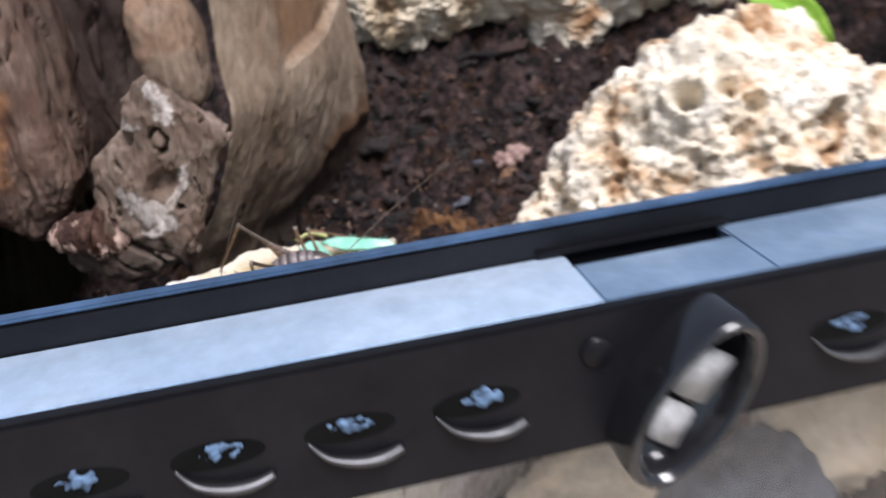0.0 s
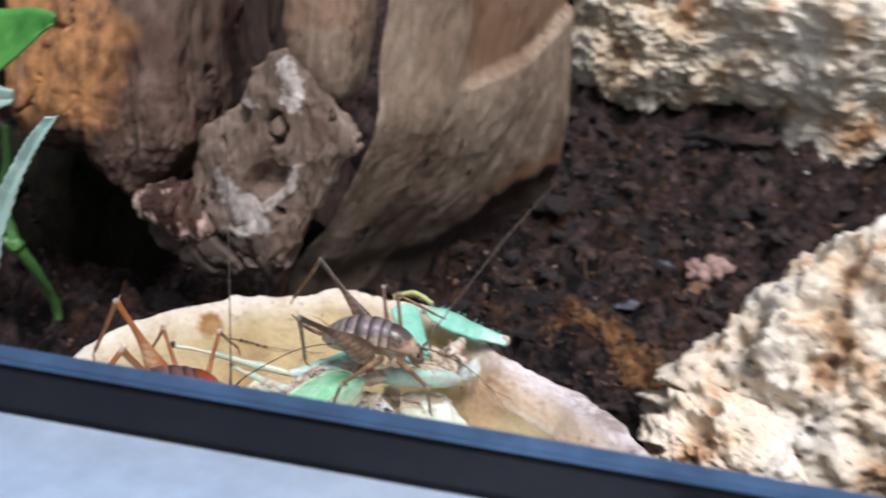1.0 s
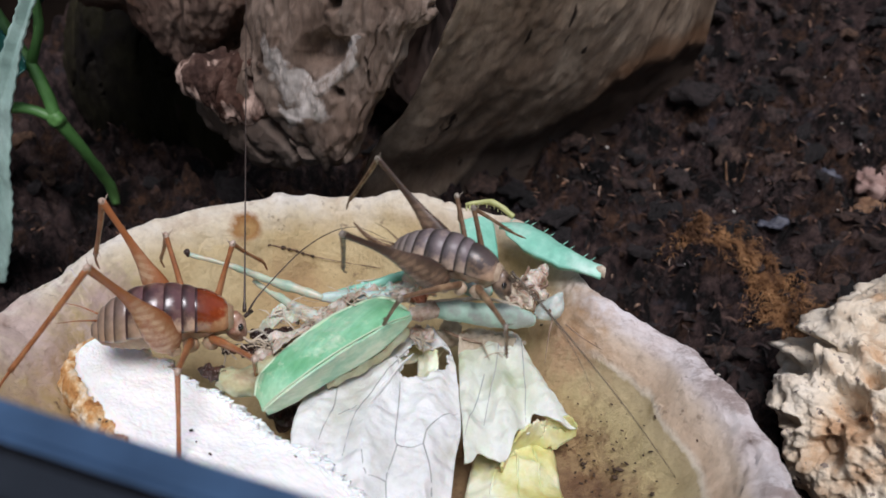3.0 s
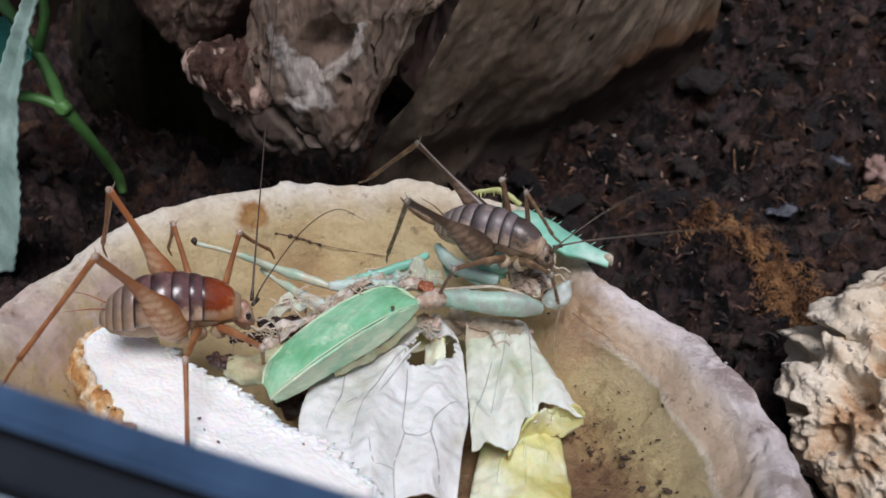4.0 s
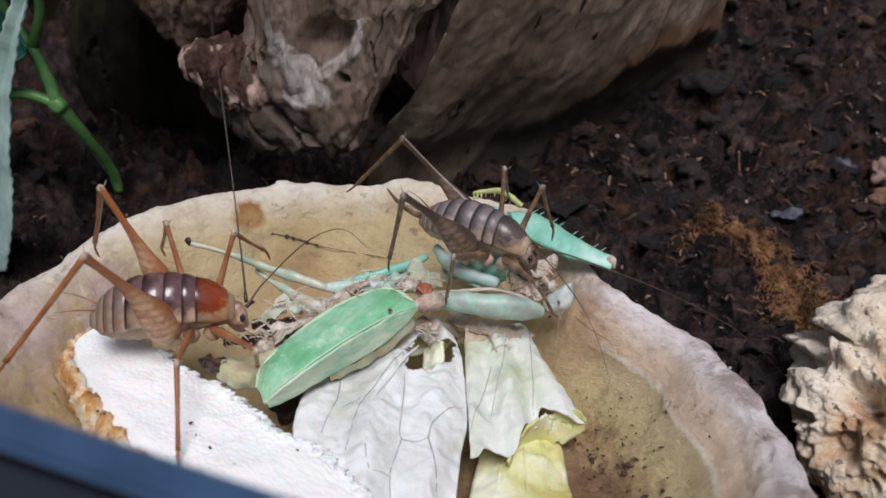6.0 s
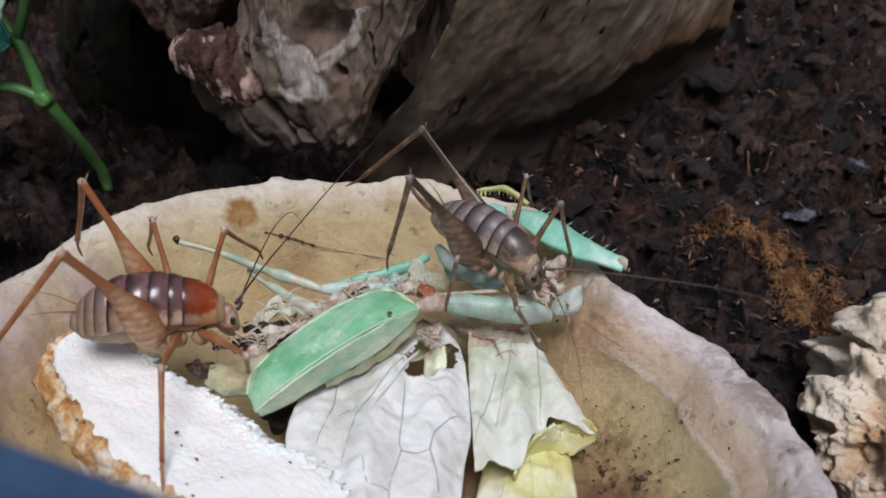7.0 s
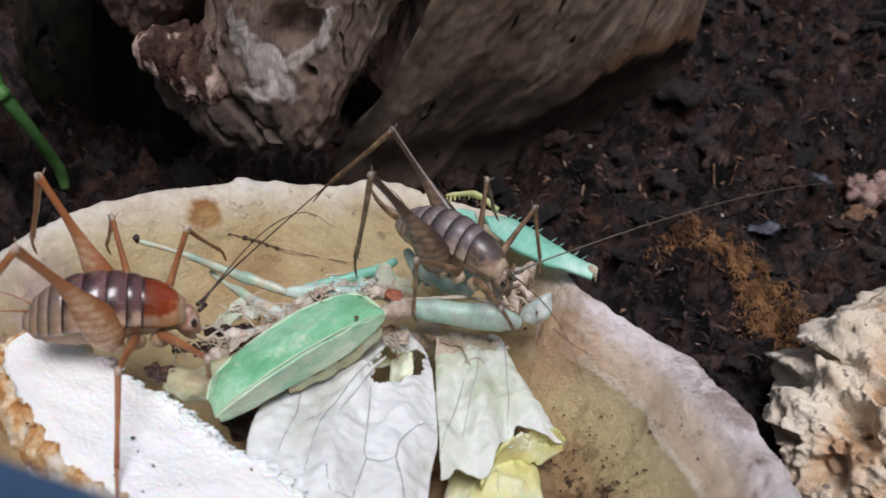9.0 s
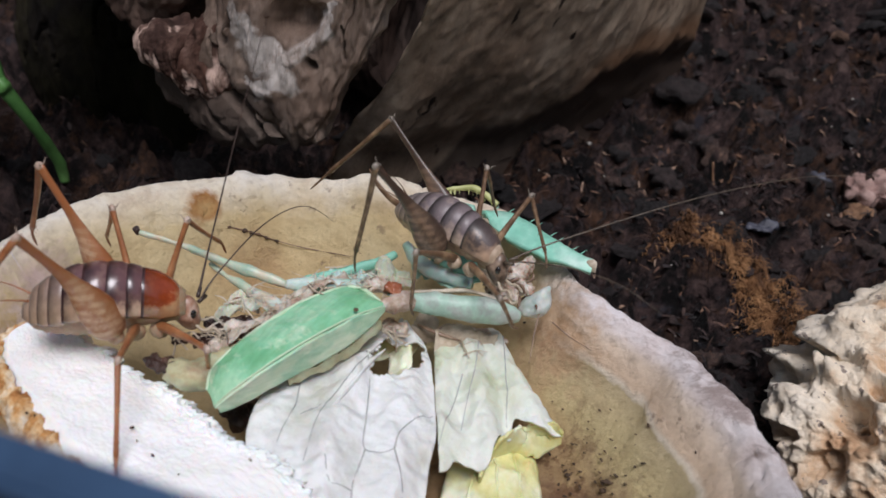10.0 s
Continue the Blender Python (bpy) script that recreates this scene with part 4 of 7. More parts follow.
        tube(bm, [(x, y, z), (x + math.cos(a) * ln / 2, y + math.sin(a) * ln / 2, z + rng.uniform(0.0002, 0.0011)), (x + math.cos(a) * ln, y + math.sin(a) * ln, z + rng.uniform(-0.0004, 0.0006))], [0.00008, rng.uniform(0.00005, 0.00012), 0.00003], 3, 4)
    tagged(mesh_object("rotten_wood_strands", bm, surface("orange rotten wood", [(0.35, (0.10, 0.045, 0.020)), (0.5, (0.28, 0.135, 0.055)), (0.7, (0.46, 0.25, 0.11))], 160, 0.85, fine=800)), "band of orange-brown rotten wood strands", "wood strands", kind="stuff")
    M_chip_orange = surface("rusty bark chip", [(0.3, (0.08, 0.036, 0.018)), (0.5, (0.15, 0.078, 0.040)), (0.7, (0.24, 0.14, 0.08))], 260, 0.85, fine=800, bump_scale=800)
    M_chip_blue = surface("blue-grey bark flake", [(0.3, (0.030, 0.032, 0.044)), (0.7, (0.085, 0.088, 0.115))], 300, 0.55, fine=800, bump_scale=700)
    M_chip_pink = surface("pinkish bark chip", [(0.3, (0.22, 0.13, 0.11)), (0.7, (0.42, 0.29, 0.25))], 200, 0.85, fine=800, bump_scale=800)
    for x, y, s, mat, label in ((0.0200, 0.3440, 0.0052, M_chip_pink, "pinkish ragged bark chip on the soil"), (-0.0027, 0.3540, 0.0032, M_chip_orange, "small rusty bark chip on the soil"), (-0.0004, 0.3510, 0.0032, M_chip_blue, "blue-grey bark flake on the soil"), (0.0066, 0.3354, 0.0032, M_chip_blue, "blue-grey bark flake on the soil"),
                                (-0.0010, 0.3124, 0.0024, M_chip_blue, "small blue-grey bark flake on the soil"), (0.0187, 0.3340, 0.0030, M_chip_orange, "rusty bark chip on the soil"), (-0.0204, 0.3035, 0.0030, M_chip, "brown bark chip on the soil"), (-0.135, 0.2378, 0.0040, M_chip, "brown bark chip in the shade")):
        bm = displace(ball((x, y, soil_height(x, y) + s * 0.15), (s * 1.3, s, s * 0.45), 4, (8, -10, rng.uniform(0, 180))), lambda q: s * (0.62 * fbm(q, 230, 4) + 0.30 * fbm(q, 620, 4)))
        tagged(mesh_object("bark_chip", bm, mat), label, "bark chip", "bark chips")
    bm = displace(ball((-0.0172, 0.3380, soil_height(-0.0172, 0.3380) + 0.0012), (0.0027, 0.0014, 0.0012), 4, (0, 0, 22)), lambda q: 0.0002 * fbm(q, 500, 2))
    tagged(mesh_object("pebble", bm, M_grit), "small pale oval pebble on dark soil", "pebble")
    stalk = thing("twig", "thin forked tan twig on the soil", "twig")
    for ends in (((-0.0177, 0.3327), (-0.0150, 0.3300), (-0.0119, 0.3281)), ((-0.0119, 0.3281), (-0.0122, 0.3310), (-0.0126, 0.3345))):
        bm = bmesh.new()
        tube(bm, [(x, y, soil_height(x, y) + 0.0010) for x, y in ends], [0.00030, 0.00028, 0.00022], 6, 10)
        part("stem", displace(bm, lambda q: 0.0001 * fbm(q, 700, 2)), M_chip_orange, stalk)
    bm = displace(ball((-0.1435, 0.2085, soil_height(-0.1435, 0.2085) + 0.0015), (0.006, 0.004, 0.0026), 4, (0, 0, 10)), lambda q: 0.0012 * fbm(q, 240, 3))
    tagged(mesh_object("pebble", bm, M_grit), "rough grey pebble beside the dish", "pebble")


build_litter()


# ---- plants ----
M_leaf = surface("plastic leaf green", [(0.3, (0.05, 0.20, 0.04)), (0.6, (0.11, 0.36, 0.08)), (0.8, (0.22, 0.46, 0.16))], 60, 0.45, fine=400, bump_scale=300, bump_strength=0.3)
M_leaf_teal = surface("dark teal leaf", [(0.3, (0.006, 0.05, 0.04)), (0.7, (0.02, 0.12, 0.10))], 60, 0.35, fine=400)
M_leaf_pale = surface("pale leaf underside", [(0.3, (0.30, 0.46, 0.40)), (0.6, (0.42, 0.58, 0.52)), (0.8, (0.55, 0.68, 0.62))], 80, 0.6, fine=500, bump_scale=500, bump_strength=0.3)
M_stem = surface("green stem", [(0.3, (0.07, 0.20, 0.05)), (0.6, (0.14, 0.32, 0.09)), (0.8, (0.22, 0.40, 0.14))], 90, 0.45, fine=500)


def leaf_blade(centre, half, n=44, tilt=(0, 1, 0), teeth=0.0005):
    """A toothed leaf along a centre line; half gives its half widths, tilt the way its blade spreads."""
    C = smooth_path(centre, n)
    side = Vector(tilt).normalized()
    a = [c - side * lerp_list(half, i / n) for i, c in enumerate(C)]
    d = [c + side * lerp_list(half, i / n) for i, c in enumerate(C)]
    A, D = a, d

    def f(u, v):
        i = round(u * n)
        w = v * 2 - 1
        k = 1 + (teeth / max(0.0005, lerp_list(half, u)) if i % 2 and abs(w) > 0.95 else 0)
        q = C[i] + (D[i] - C[i]) * w * k
        return q + Vector((0, -0.0010, 0.0004)) * abs(w) + Vector((0, 0.0006 * fbm(q, 160, 2), 0.0004 * fbm(q, 160, 2)))
    bm = sheet(n, 12, f)
    bm.normal_update()
    ex = bmesh.ops.extrude_face_region(bm, geom=bm.faces[:])
    for g in ex["geom"]:
        if isinstance(g, bmesh.types.BMVert):
            g.co -= g.normal * 0.0004
    bmesh.ops.recalc_face_normals(bm, faces=bm.faces)
    return bm


def build_plant():
    plant = thing("artificial_plant", "artificial plant with toothed green and pale leaves", "plant")
    stems = [([(-0.185, 0.228, 0.062), (-0.165, 0.226, 0.036), (-0.1555, 0.226, 0.025), (-0.1475, 0.227, 0.0145), (-0.1440, 0.2275, 0.0055)], [0.0016, 0.0014, 0.0013, 0.0015]),
             ([(-0.1440, 0.2275, 0.0055), (-0.1425, 0.2330, -0.004), (-0.1440, 0.2400, -0.0152), (-0.1445, 0.2420, -0.021)], [0.0016, 0.0012, 0.0013, 0.0011]),
             ([(-0.1440, 0.2275, 0.0055), (-0.1500, 0.2240, 0.0075), (-0.1600, 0.2230, 0.004)], [0.0013, 0.0011, 0.0010]),
             ([(-0.1490, 0.2270, 0.0170), (-0.1440, 0.2260, 0.0260), (-0.1430, 0.2250, 0.0360)], [0.0011, 0.0010, 0.0009])]
    for pts, rad in stems:
        bm = bmesh.new()
        tube(bm, pts, rad, 10, 22)
        part("stem", displace(bm, lambda q: 0.0002 * fbm(q, 400, 2)), M_stem, plant)
    part("node", displace(ball((-0.1440, 0.2275, 0.0056), (0.0021, 0.0019, 0.0022), 4), lambda q: 0.0003 * fbm(q, 500, 2)), M_stem, plant)
    leaves = [
        ([(-0.1085, 0.2010, 0.0480), (-0.1130, 0.2010, 0.0420), (-0.1205, 0.2010, 0.0290), (-0.1290, 0.2010, 0.0100), (-0.1345, 0.2010, -0.0060), (-0.1385, 0.2010, -0.0215)], [0.0014, 0.0020, 0.0022, 0.0040, 0.0075, 0.0100, 0.0080], (0.92, 0.0, 0.38), M_leaf_pale, "pale grey-green leaf underside with toothed edge"),
        ([(-0.1165, 0.2120, 0.0640), (-0.1270, 0.2130, 0.0580), (-0.1410, 0.2150, 0.0520), (-0.1620, 0.2180, 0.0450)], [0.0010, 0.0085, 0.0130, 0.0100], (0.45, 0.25, 0.85), M_leaf, "bright green toothed leaf"),
        ([(-0.1440, 0.2220, 0.0180), (-0.1520, 0.2200, 0.0175), (-0.1620, 0.2200, 0.0150), (-0.1740, 0.2210, 0.0110)], [0.0012, 0.0075, 0.0090, 0.0050], (0.1, 0.5, 0.85), M_leaf_teal, "dark teal glossy leaf"),
        ([(-0.1560, 0.2180, 0.0030), (-0.1640, 0.2180, 0.0020), (-0.1740, 0.2200, -0.001)], [0.0012, 0.0066, 0.0050], (0.1, 0.5, 0.85), M_leaf_teal, "dark teal glossy leaf"),
        ([(-0.1330, 0.2400, 0.0520), (-0.1420, 0.2400, 0.0430), (-0.1540, 0.2410, 0.0330), (-0.1660, 0.2420, 0.0200)], [0.0012, 0.0080, 0.0110, 0.0060], (0.6, 0.3, 0.7), M_leaf_teal, "dark teal shaded leaf"),
        ([(-0.1480, 0.2340, 0.0400), (-0.1580, 0.2340, 0.0385), (-0.1720, 0.2350, 0.0370)], [0.0014, 0.0040, 0.0030], (0.1, 0.2, 0.95), M_leaf_pale, "narrow pale leaf edge"),
    ]
    for c, half, tilt, mat, label in leaves:
        leaf = part("leaf", leaf_blade(c, half, 60, tilt), mat, plant, label)
    plant = thing("grass_leaf", "bright yellow-green leaf blade behind the limestone", "leaf")
    part("blade", leaf_blade([(0.0900, 0.292, 0.0640), (0.1060, 0.291, 0.0560), (0.1160, 0.290, 0.0490), (0.1220, 0.290, 0.0380), (0.1240, 0.290, 0.0200)], [0.0030, 0.0048, 0.0036, 0.0016, 0.0012], 40, (0.4, 0.1, 0.85), 0.0002), surface("yellow-green leaf", [(0.3, (0.20, 0.42, 0.03)), (0.7, (0.34, 0.58, 0.08))], 80, 0.45, fine=500), plant)


build_plant()


# ---- materials of the things in the dish ----
M_crumb = surface("white bread crumb", [(0.3, (0.86, 0.85, 0.82)), (0.6, (0.93, 0.93, 0.92))], 90, 0.9, fine=1200, fine_amount=0.06, bump_scale=1700, bump_strength=0.14, bump_dist=0.0003, sss=0.25)
M_crust = surface("brown bread crust", [(0.34, (0.36, 0.14, 0.035)), (0.44, (0.62, 0.32, 0.11)), (0.52, (0.80, 0.58, 0.33)), (0.62, (0.86, 0.78, 0.66))], 300, 0.75, fine=900, bump_scale=1500, bump_strength=0.8)
M_lettuce = surface("dry white lettuce", [(0.27, (0.56, 0.56, 0.47)), (0.40, (0.69, 0.69, 0.66)), (0.55, (0.80, 0.80, 0.79))], 85, 0.5, fine=420, fine_amount=0.12, bump_scale=330, bump_strength=0.6, bump_dist=0.0009, sss=0.1)
M_lettuce_green = surface("greenish white lettuce", [(0.27, (0.44, 0.50, 0.30)), (0.40, (0.60, 0.64, 0.50)), (0.52, (0.72, 0.74, 0.66)), (0.65, (0.80, 0.81, 0.77))], 70, 0.5, fine=420, fine_amount=0.12, bump_scale=330, bump_strength=0.6, bump_dist=0.0009, sss=0.1)
M_lettuce_core = surface("yellow lettuce heart", [(0.3, (0.52, 0.46, 0.13)), (0.48, (0.70, 0.67, 0.33)), (0.62, (0.84, 0.83, 0.64))], 110, 0.5, fine=500, fine_amount=0.15, bump_scale=300, bump_strength=0.5, sss=0.2)
M_vein = surface("lettuce vein", [(0.3, (0.27, 0.28, 0.28)), (0.7, (0.50, 0.50, 0.48))], 300, 0.6)
M_mantis_thigh = surface("teal-green limb", [(0.3, (0.17, 0.48, 0.35)), (0.5, (0.27, 0.60, 0.46)), (0.68, (0.48, 0.71, 0.60))], 150, 0.4, fine=700, fine_amount=0.2, bump_scale=900, bump_strength=0.25, bump_dist=0.0003)
M_mantis_leg = surface("washed-out green limb", [(0.30, (0.30, 0.48, 0.36)), (0.42, (0.42, 0.55, 0.42)), (0.52, (0.55, 0.57, 0.44)), (0.61, (0.56, 0.45, 0.32)), (0.72, (0.40, 0.26, 0.17))], 150, 0.35, fine=600, fine_amount=0.2, sss=0.15)
M_mantis_neck = surface("mint and grey neck", [(0.34, (0.26, 0.44, 0.34)), (0.48, (0.40, 0.58, 0.47)), (0.58, (0.36, 0.40, 0.36)), (0.72, (0.56, 0.60, 0.50))], 170, 0.4, fine=600, fine_amount=0.25, bump_scale=600, bump_strength=0.3)
M_pale = surface("pale dry tissue", [(0.3, (0.45, 0.35, 0.24)), (0.5, (0.60, 0.51, 0.39)), (0.7, (0.72, 0.68, 0.58))], 240, 0.5, fine=900, bump_scale=900, bump_strength=0.6)
M_mantis_vein = surface("pale yellow-green vein", [(0.3, (0.45, 0.62, 0.40)), (0.7, (0.62, 0.74, 0.55))], 300, 0.45)
M_remains = surface("dark moist remains", [(0.3, (0.012, 0.007, 0.006)), (0.6, (0.05, 0.022, 0.015)), (0.75, (0.16, 0.07, 0.04))], 260, 0.3, fine=900, bump_scale=900, bump_strength=0.7)
M_membrane = surface("dry translucent membrane", [(0.3, (0.38, 0.44, 0.33)), (0.45, (0.58, 0.55, 0.42)), (0.58, (0.68, 0.62, 0.50)), (0.72, (0.42, 0.29, 0.19))], 240, 0.45, fine=900, fine_amount=0.2, sss=0.4)
M_tan_chitin = surface("brown chitin", [(0.3, (0.10, 0.055, 0.035)), (0.6, (0.28, 0.18, 0.12)), (0.75, (0.45, 0.35, 0.26))], 500, 0.35, fine=1500)
M_yellow = surface("yellow-green joint", [(0.3, (0.36, 0.38, 0.12)), (0.7, (0.55, 0.55, 0.26))], 200, 0.45, fine=700)
M_speck = surface("dark speck", [(0.3, (0.02, 0.013, 0.01)), (0.5, (0.05, 0.03, 0.018)), (0.7, (0.12, 0.065, 0.035))], 300, 0.75)


def shell_material(name, top, flank, edge_noise, rough, z_mid, z_soft, coat=0.3, blotch=0.0, banded=0.5):
    """Chitin whose pigment goes from the back's colour to mottled flanks."""
    m, t, b = nodes_of(name)
    tc = t.nodes.new("ShaderNodeTexCoord")
    sep = t.nodes.new("ShaderNodeSeparateXYZ")
    t.links.new(tc.outputs["Object"], sep.inputs[0])
    n = tex(t, "noise", edge_noise, 3.0, 0.6)
    add = t.nodes.new("ShaderNodeMath")
    add.operation = "MULTIPLY_ADD"
    add.inputs[1].default_value, add.inputs[2].default_value = 0.0045, -0.00225
    t.links.new(n, add.inputs[0])
    s = t.nodes.new("ShaderNodeMath")
    s.operation = "ADD"
    t.links.new(add.outputs[0], s.inputs[0])
    t.links.new(sep.outputs["Z"], s.inputs[1])
    mr = t.nodes.new("ShaderNodeMapRange")
    mr.inputs["From Min"].default_value, mr.inputs["From Max"].default_value = z_mid - z_soft, z_mid + z_soft
    t.links.new(s.outputs[0], mr.inputs[0])
    col = mix(t, mr.outputs[0], flank, top)
    if blotch:
        spot = ramp(t, tex(t, "noise", 420, 4.0, 0.6), [(0.52, (0, 0, 0)), (0.62, (blotch, blotch, blotch))])
        col = mix(t, spot, col, flank)
    g = ramp(t, tex(t, "noise", 1400, 4.0, 0.6), [(0.3, (0.6, 0.6, 0.6)), (0.7, (1.2, 1.2, 1.2))])
    col = mix(t, 0.4, col, g, "MULTIPLY")
    band = t.nodes.new("ShaderNodeAttribute")
    band.attribute_name = "band"
    ragged = mix(t, 0.35, band.outputs["Fac"], tex(t, "noise", 520, 3.0, 0.6), "MIX")
    col = mix(t, 1.0, col, ramp(t, ragged, [(0.30, (1.25, 1.22, 1.22)), (0.52, (0.95, 0.92, 0.90)), (0.74, (banded, banded, banded))]), "MULTIPLY")
    t.links.new(col, b.inputs["Base Color"])
    b.inputs["Roughness"].default_value = rough
    b.inputs["Coat Weight"].default_value, b.inputs["Coat Roughness"].default_value = coat, 0.22
    bump(t, b, tex(t, "noise", 2600, 3.0, 0.6), 0.12, 0.0002)
    return m


RED = {
    "tergite": shell_material("purple-brown tergite", (0.120, 0.060, 0.062), (0.52, 0.36, 0.25), 520, 0.28, 0.0018, 0.0006, 0.6, 0.12, 0.32),
    "rear": shell_material("tan tergite", (0.21, 0.145, 0.122), (0.44, 0.32, 0.225), 380, 0.32, 0.0014, 0.0024, 0.5),
    "edge": surface("dark tergite rim", [(0.3, (0.028, 0.012, 0.013)), (0.7, (0.055, 0.025, 0.025))], 900, 0.3, coat=0.4),
    "pronotum": shell_material("glossy chestnut pronotum", (0.25, 0.045, 0.012), (0.40, 0.20, 0.095), 520, 0.2, 0.0014, 0.0004, 0.8, 0.10, 0.6),
    "head": surface("mottled tan head", [(0.38, (0.16, 0.055, 0.03)), (0.48, (0.38, 0.20, 0.13)), (0.60, (0.56, 0.40, 0.32))], 420, 0.3, fine=1500, coat=0.4),
    "belly": surface("pale belly", [(0.3, (0.30, 0.19, 0.11)), (0.7, (0.46, 0.33, 0.22))], 500, 0.45, fine=1500, sss=0.2),
    "leg": surface("amber leg", [(0.3, (0.20, 0.062, 0.022)), (0.5, (0.31, 0.120, 0.046)), (0.7, (0.40, 0.185, 0.080))], 260, 0.35, fine=1500, fine_amount=0.3, sss=0.1, coat=0.2),
    "knee": surface("pale knee", [(0.3, (0.30, 0.18, 0.12)), (0.7, (0.6, 0.5, 0.42))], 700, 0.35),
    "feeler": surface("dark brown feeler", [(0.3, (0.02, 0.012, 0.01)), (0.7, (0.06, 0.035, 0.025))], 600, 0.4),
}
BROWN = {
    "tergite": shell_material("grey-brown tergite", (0.150, 0.122, 0.126), (0.46, 0.36, 0.28), 620, 0.46, 0.0014, 0.0007, 0.12, 0.28, 0.30),
    "rear": shell_material("grey tergite", (0.19, 0.162, 0.155), (0.32, 0.255, 0.20), 380, 0.46, 0.0, 0.002, 0.15),
    "edge": surface("dark tergite rim ", [(0.3, (0.030, 0.024, 0.023)), (0.7, (0.055, 0.045, 0.042))], 900, 0.35, coat=0.3),
    "pronotum": shell_material("mottled dark pronotum", (0.075, 0.055, 0.050), (0.36, 0.25, 0.17), 520, 0.40, 0.0008, 0.0006, 0.2, 0.55, 0.6),
    "head": surface("dark brown head", [(0.36, (0.030, 0.018, 0.013)), (0.5, (0.13, 0.085, 0.058)), (0.64, (0.30, 0.22, 0.16))], 500, 0.35, fine=1500),
    "belly": surface("cream belly", [(0.3, (0.34, 0.24, 0.16)), (0.7, (0.58, 0.46, 0.34))], 500, 0.45, fine=1500),
    "leg": surface("mottled brown leg", [(0.3, (0.075, 0.040, 0.022)), (0.5, (0.17, 0.098, 0.055)), (0.68, (0.34, 0.225, 0.13))], 420, 0.4, fine=1500, fine_amount=0.4),
    "knee": surface("grey knee", [(0.3, (0.10, 0.08, 0.06)), (0.7, (0.4, 0.34, 0.28))], 700, 0.4),
    "feeler": surface("brown feeler", [(0.3, (0.05, 0.036, 0.025)), (0.7, (0.12, 0.09, 0.06))], 600, 0.4),
}
def thigh_material(name, pale, dark, rough=0.35):
    """Translucent thigh: slanting herringbone bands, a dark upper keel and pale mottling."""
    m, t, b = nodes_of(name)
    tc = t.nodes.new("ShaderNodeTexCoord")
    sep = t.nodes.new("ShaderNodeSeparateXYZ")
    t.links.new(tc.outputs["Object"], sep.inputs[0])
    band = t.nodes.new("ShaderNodeTexWave")
    band.inputs["Scale"].default_value, band.inputs["Distortion"].default_value = 260.0, 3.0
    band.inputs["Detail"].default_value = 2.0
    mp = t.nodes.new("ShaderNodeMapping")
    mp.inputs["Rotation"].default_value = (0, radians(35), 0)
    t.links.new(tc.outputs["Object"], mp.inputs[0])
    t.links.new(mp.outputs[0], band.inputs["Vector"])
    col = mix(t, ramp(t, band.outputs["Fac"], [(0.35, (0, 0, 0)), (0.75, (0.45, 0.45, 0.45))]), pale, dark)
    col = mix(t, ramp(t, tex(t, "noise", 700, 4.0, 0.65), [(0.45, (0, 0, 0)), (0.62, (0.7, 0.7, 0.7))]), col, dark)
    keel = t.nodes.new("ShaderNodeMapRange")
    keel.inputs["From Min"].default_value, keel.inputs["From Max"].default_value = 0.0008, 0.0022
    t.links.new(sep.outputs["Z"], keel.inputs[0])
    col = mix(t, keel.outputs[0], col, dark)
    far = t.nodes.new("ShaderNodeMapRange")
    far.inputs["From Min"].default_value, far.inputs["From Max"].default_value = 0.009, 0.014
    t.links.new(sep.outputs["X"], far.inputs[0])
    col = mix(t, far.outputs[0], col, dark)
    t.links.new(col, b.inputs["Base Color"])
    b.inputs["Roughness"].default_value = rough
    b.inputs["Coat Weight"].default_value, b.inputs["Coat Roughness"].default_value = 0.25, 0.2
    b.inputs["Subsurface Weight"].default_value, b.inputs["Subsurface Scale"].default_value = 0.1, 0.001
    bump(t, b, tex(t, "noise", 1500, 3.0, 0.6), 0.15, 0.0002)
    return m


RED["thigh"] = thigh_material("amber thigh", (0.54, 0.36, 0.22), (0.30, 0.105, 0.035))
BROWN["thigh"] = thigh_material("mottled dark thigh", (0.25, 0.165, 0.11), (0.052, 0.030, 0.020), 0.45)
RED["rear_edge"] = surface("soft tergite rim", [(0.3, (0.085, 0.052, 0.042)), (0.7, (0.13, 0.085, 0.065))], 700, 0.35, coat=0.3)
BROWN["rear_edge"] = surface("soft grey tergite rim", [(0.3, (0.07, 0.057, 0.052)), (0.7, (0.11, 0.09, 0.08))], 700, 0.4, coat=0.2)
M_eye = surface("black eye", [(0.3, (0.006, 0.005, 0.005)), (0.7, (0.015, 0.012, 0.012))], 900, 0.15, coat=0.6)


# ---- crickets (millimetres along the body, then scaled) ----
def body_radius(x, girth=1.0):
    prof = [(-10.9, 0.9), (-9.6, 2.7), (-8.2, 3.6), (-6.5, 4.2), (-4.5, 4.6), (-2.0, 4.7), (0.5, 4.5), (3.0, 4.1), (5.2, 3.6), (7.2, 2.9), (8.8, 2.1), (10.0, 1.2)]
    for (a, ra), (b, rb) in zip(prof, prof[1:]):
        if x <= b:
            k = (x - a) / (b - a)
            return girth * (ra + (rb - ra) * k)
    return girth * prof[-1][1]


def body_axis(x):
    return 0.75 - 0.020 * x * x + 0.03 * x - 0.0012 * min(0.0, x + 6) ** 2


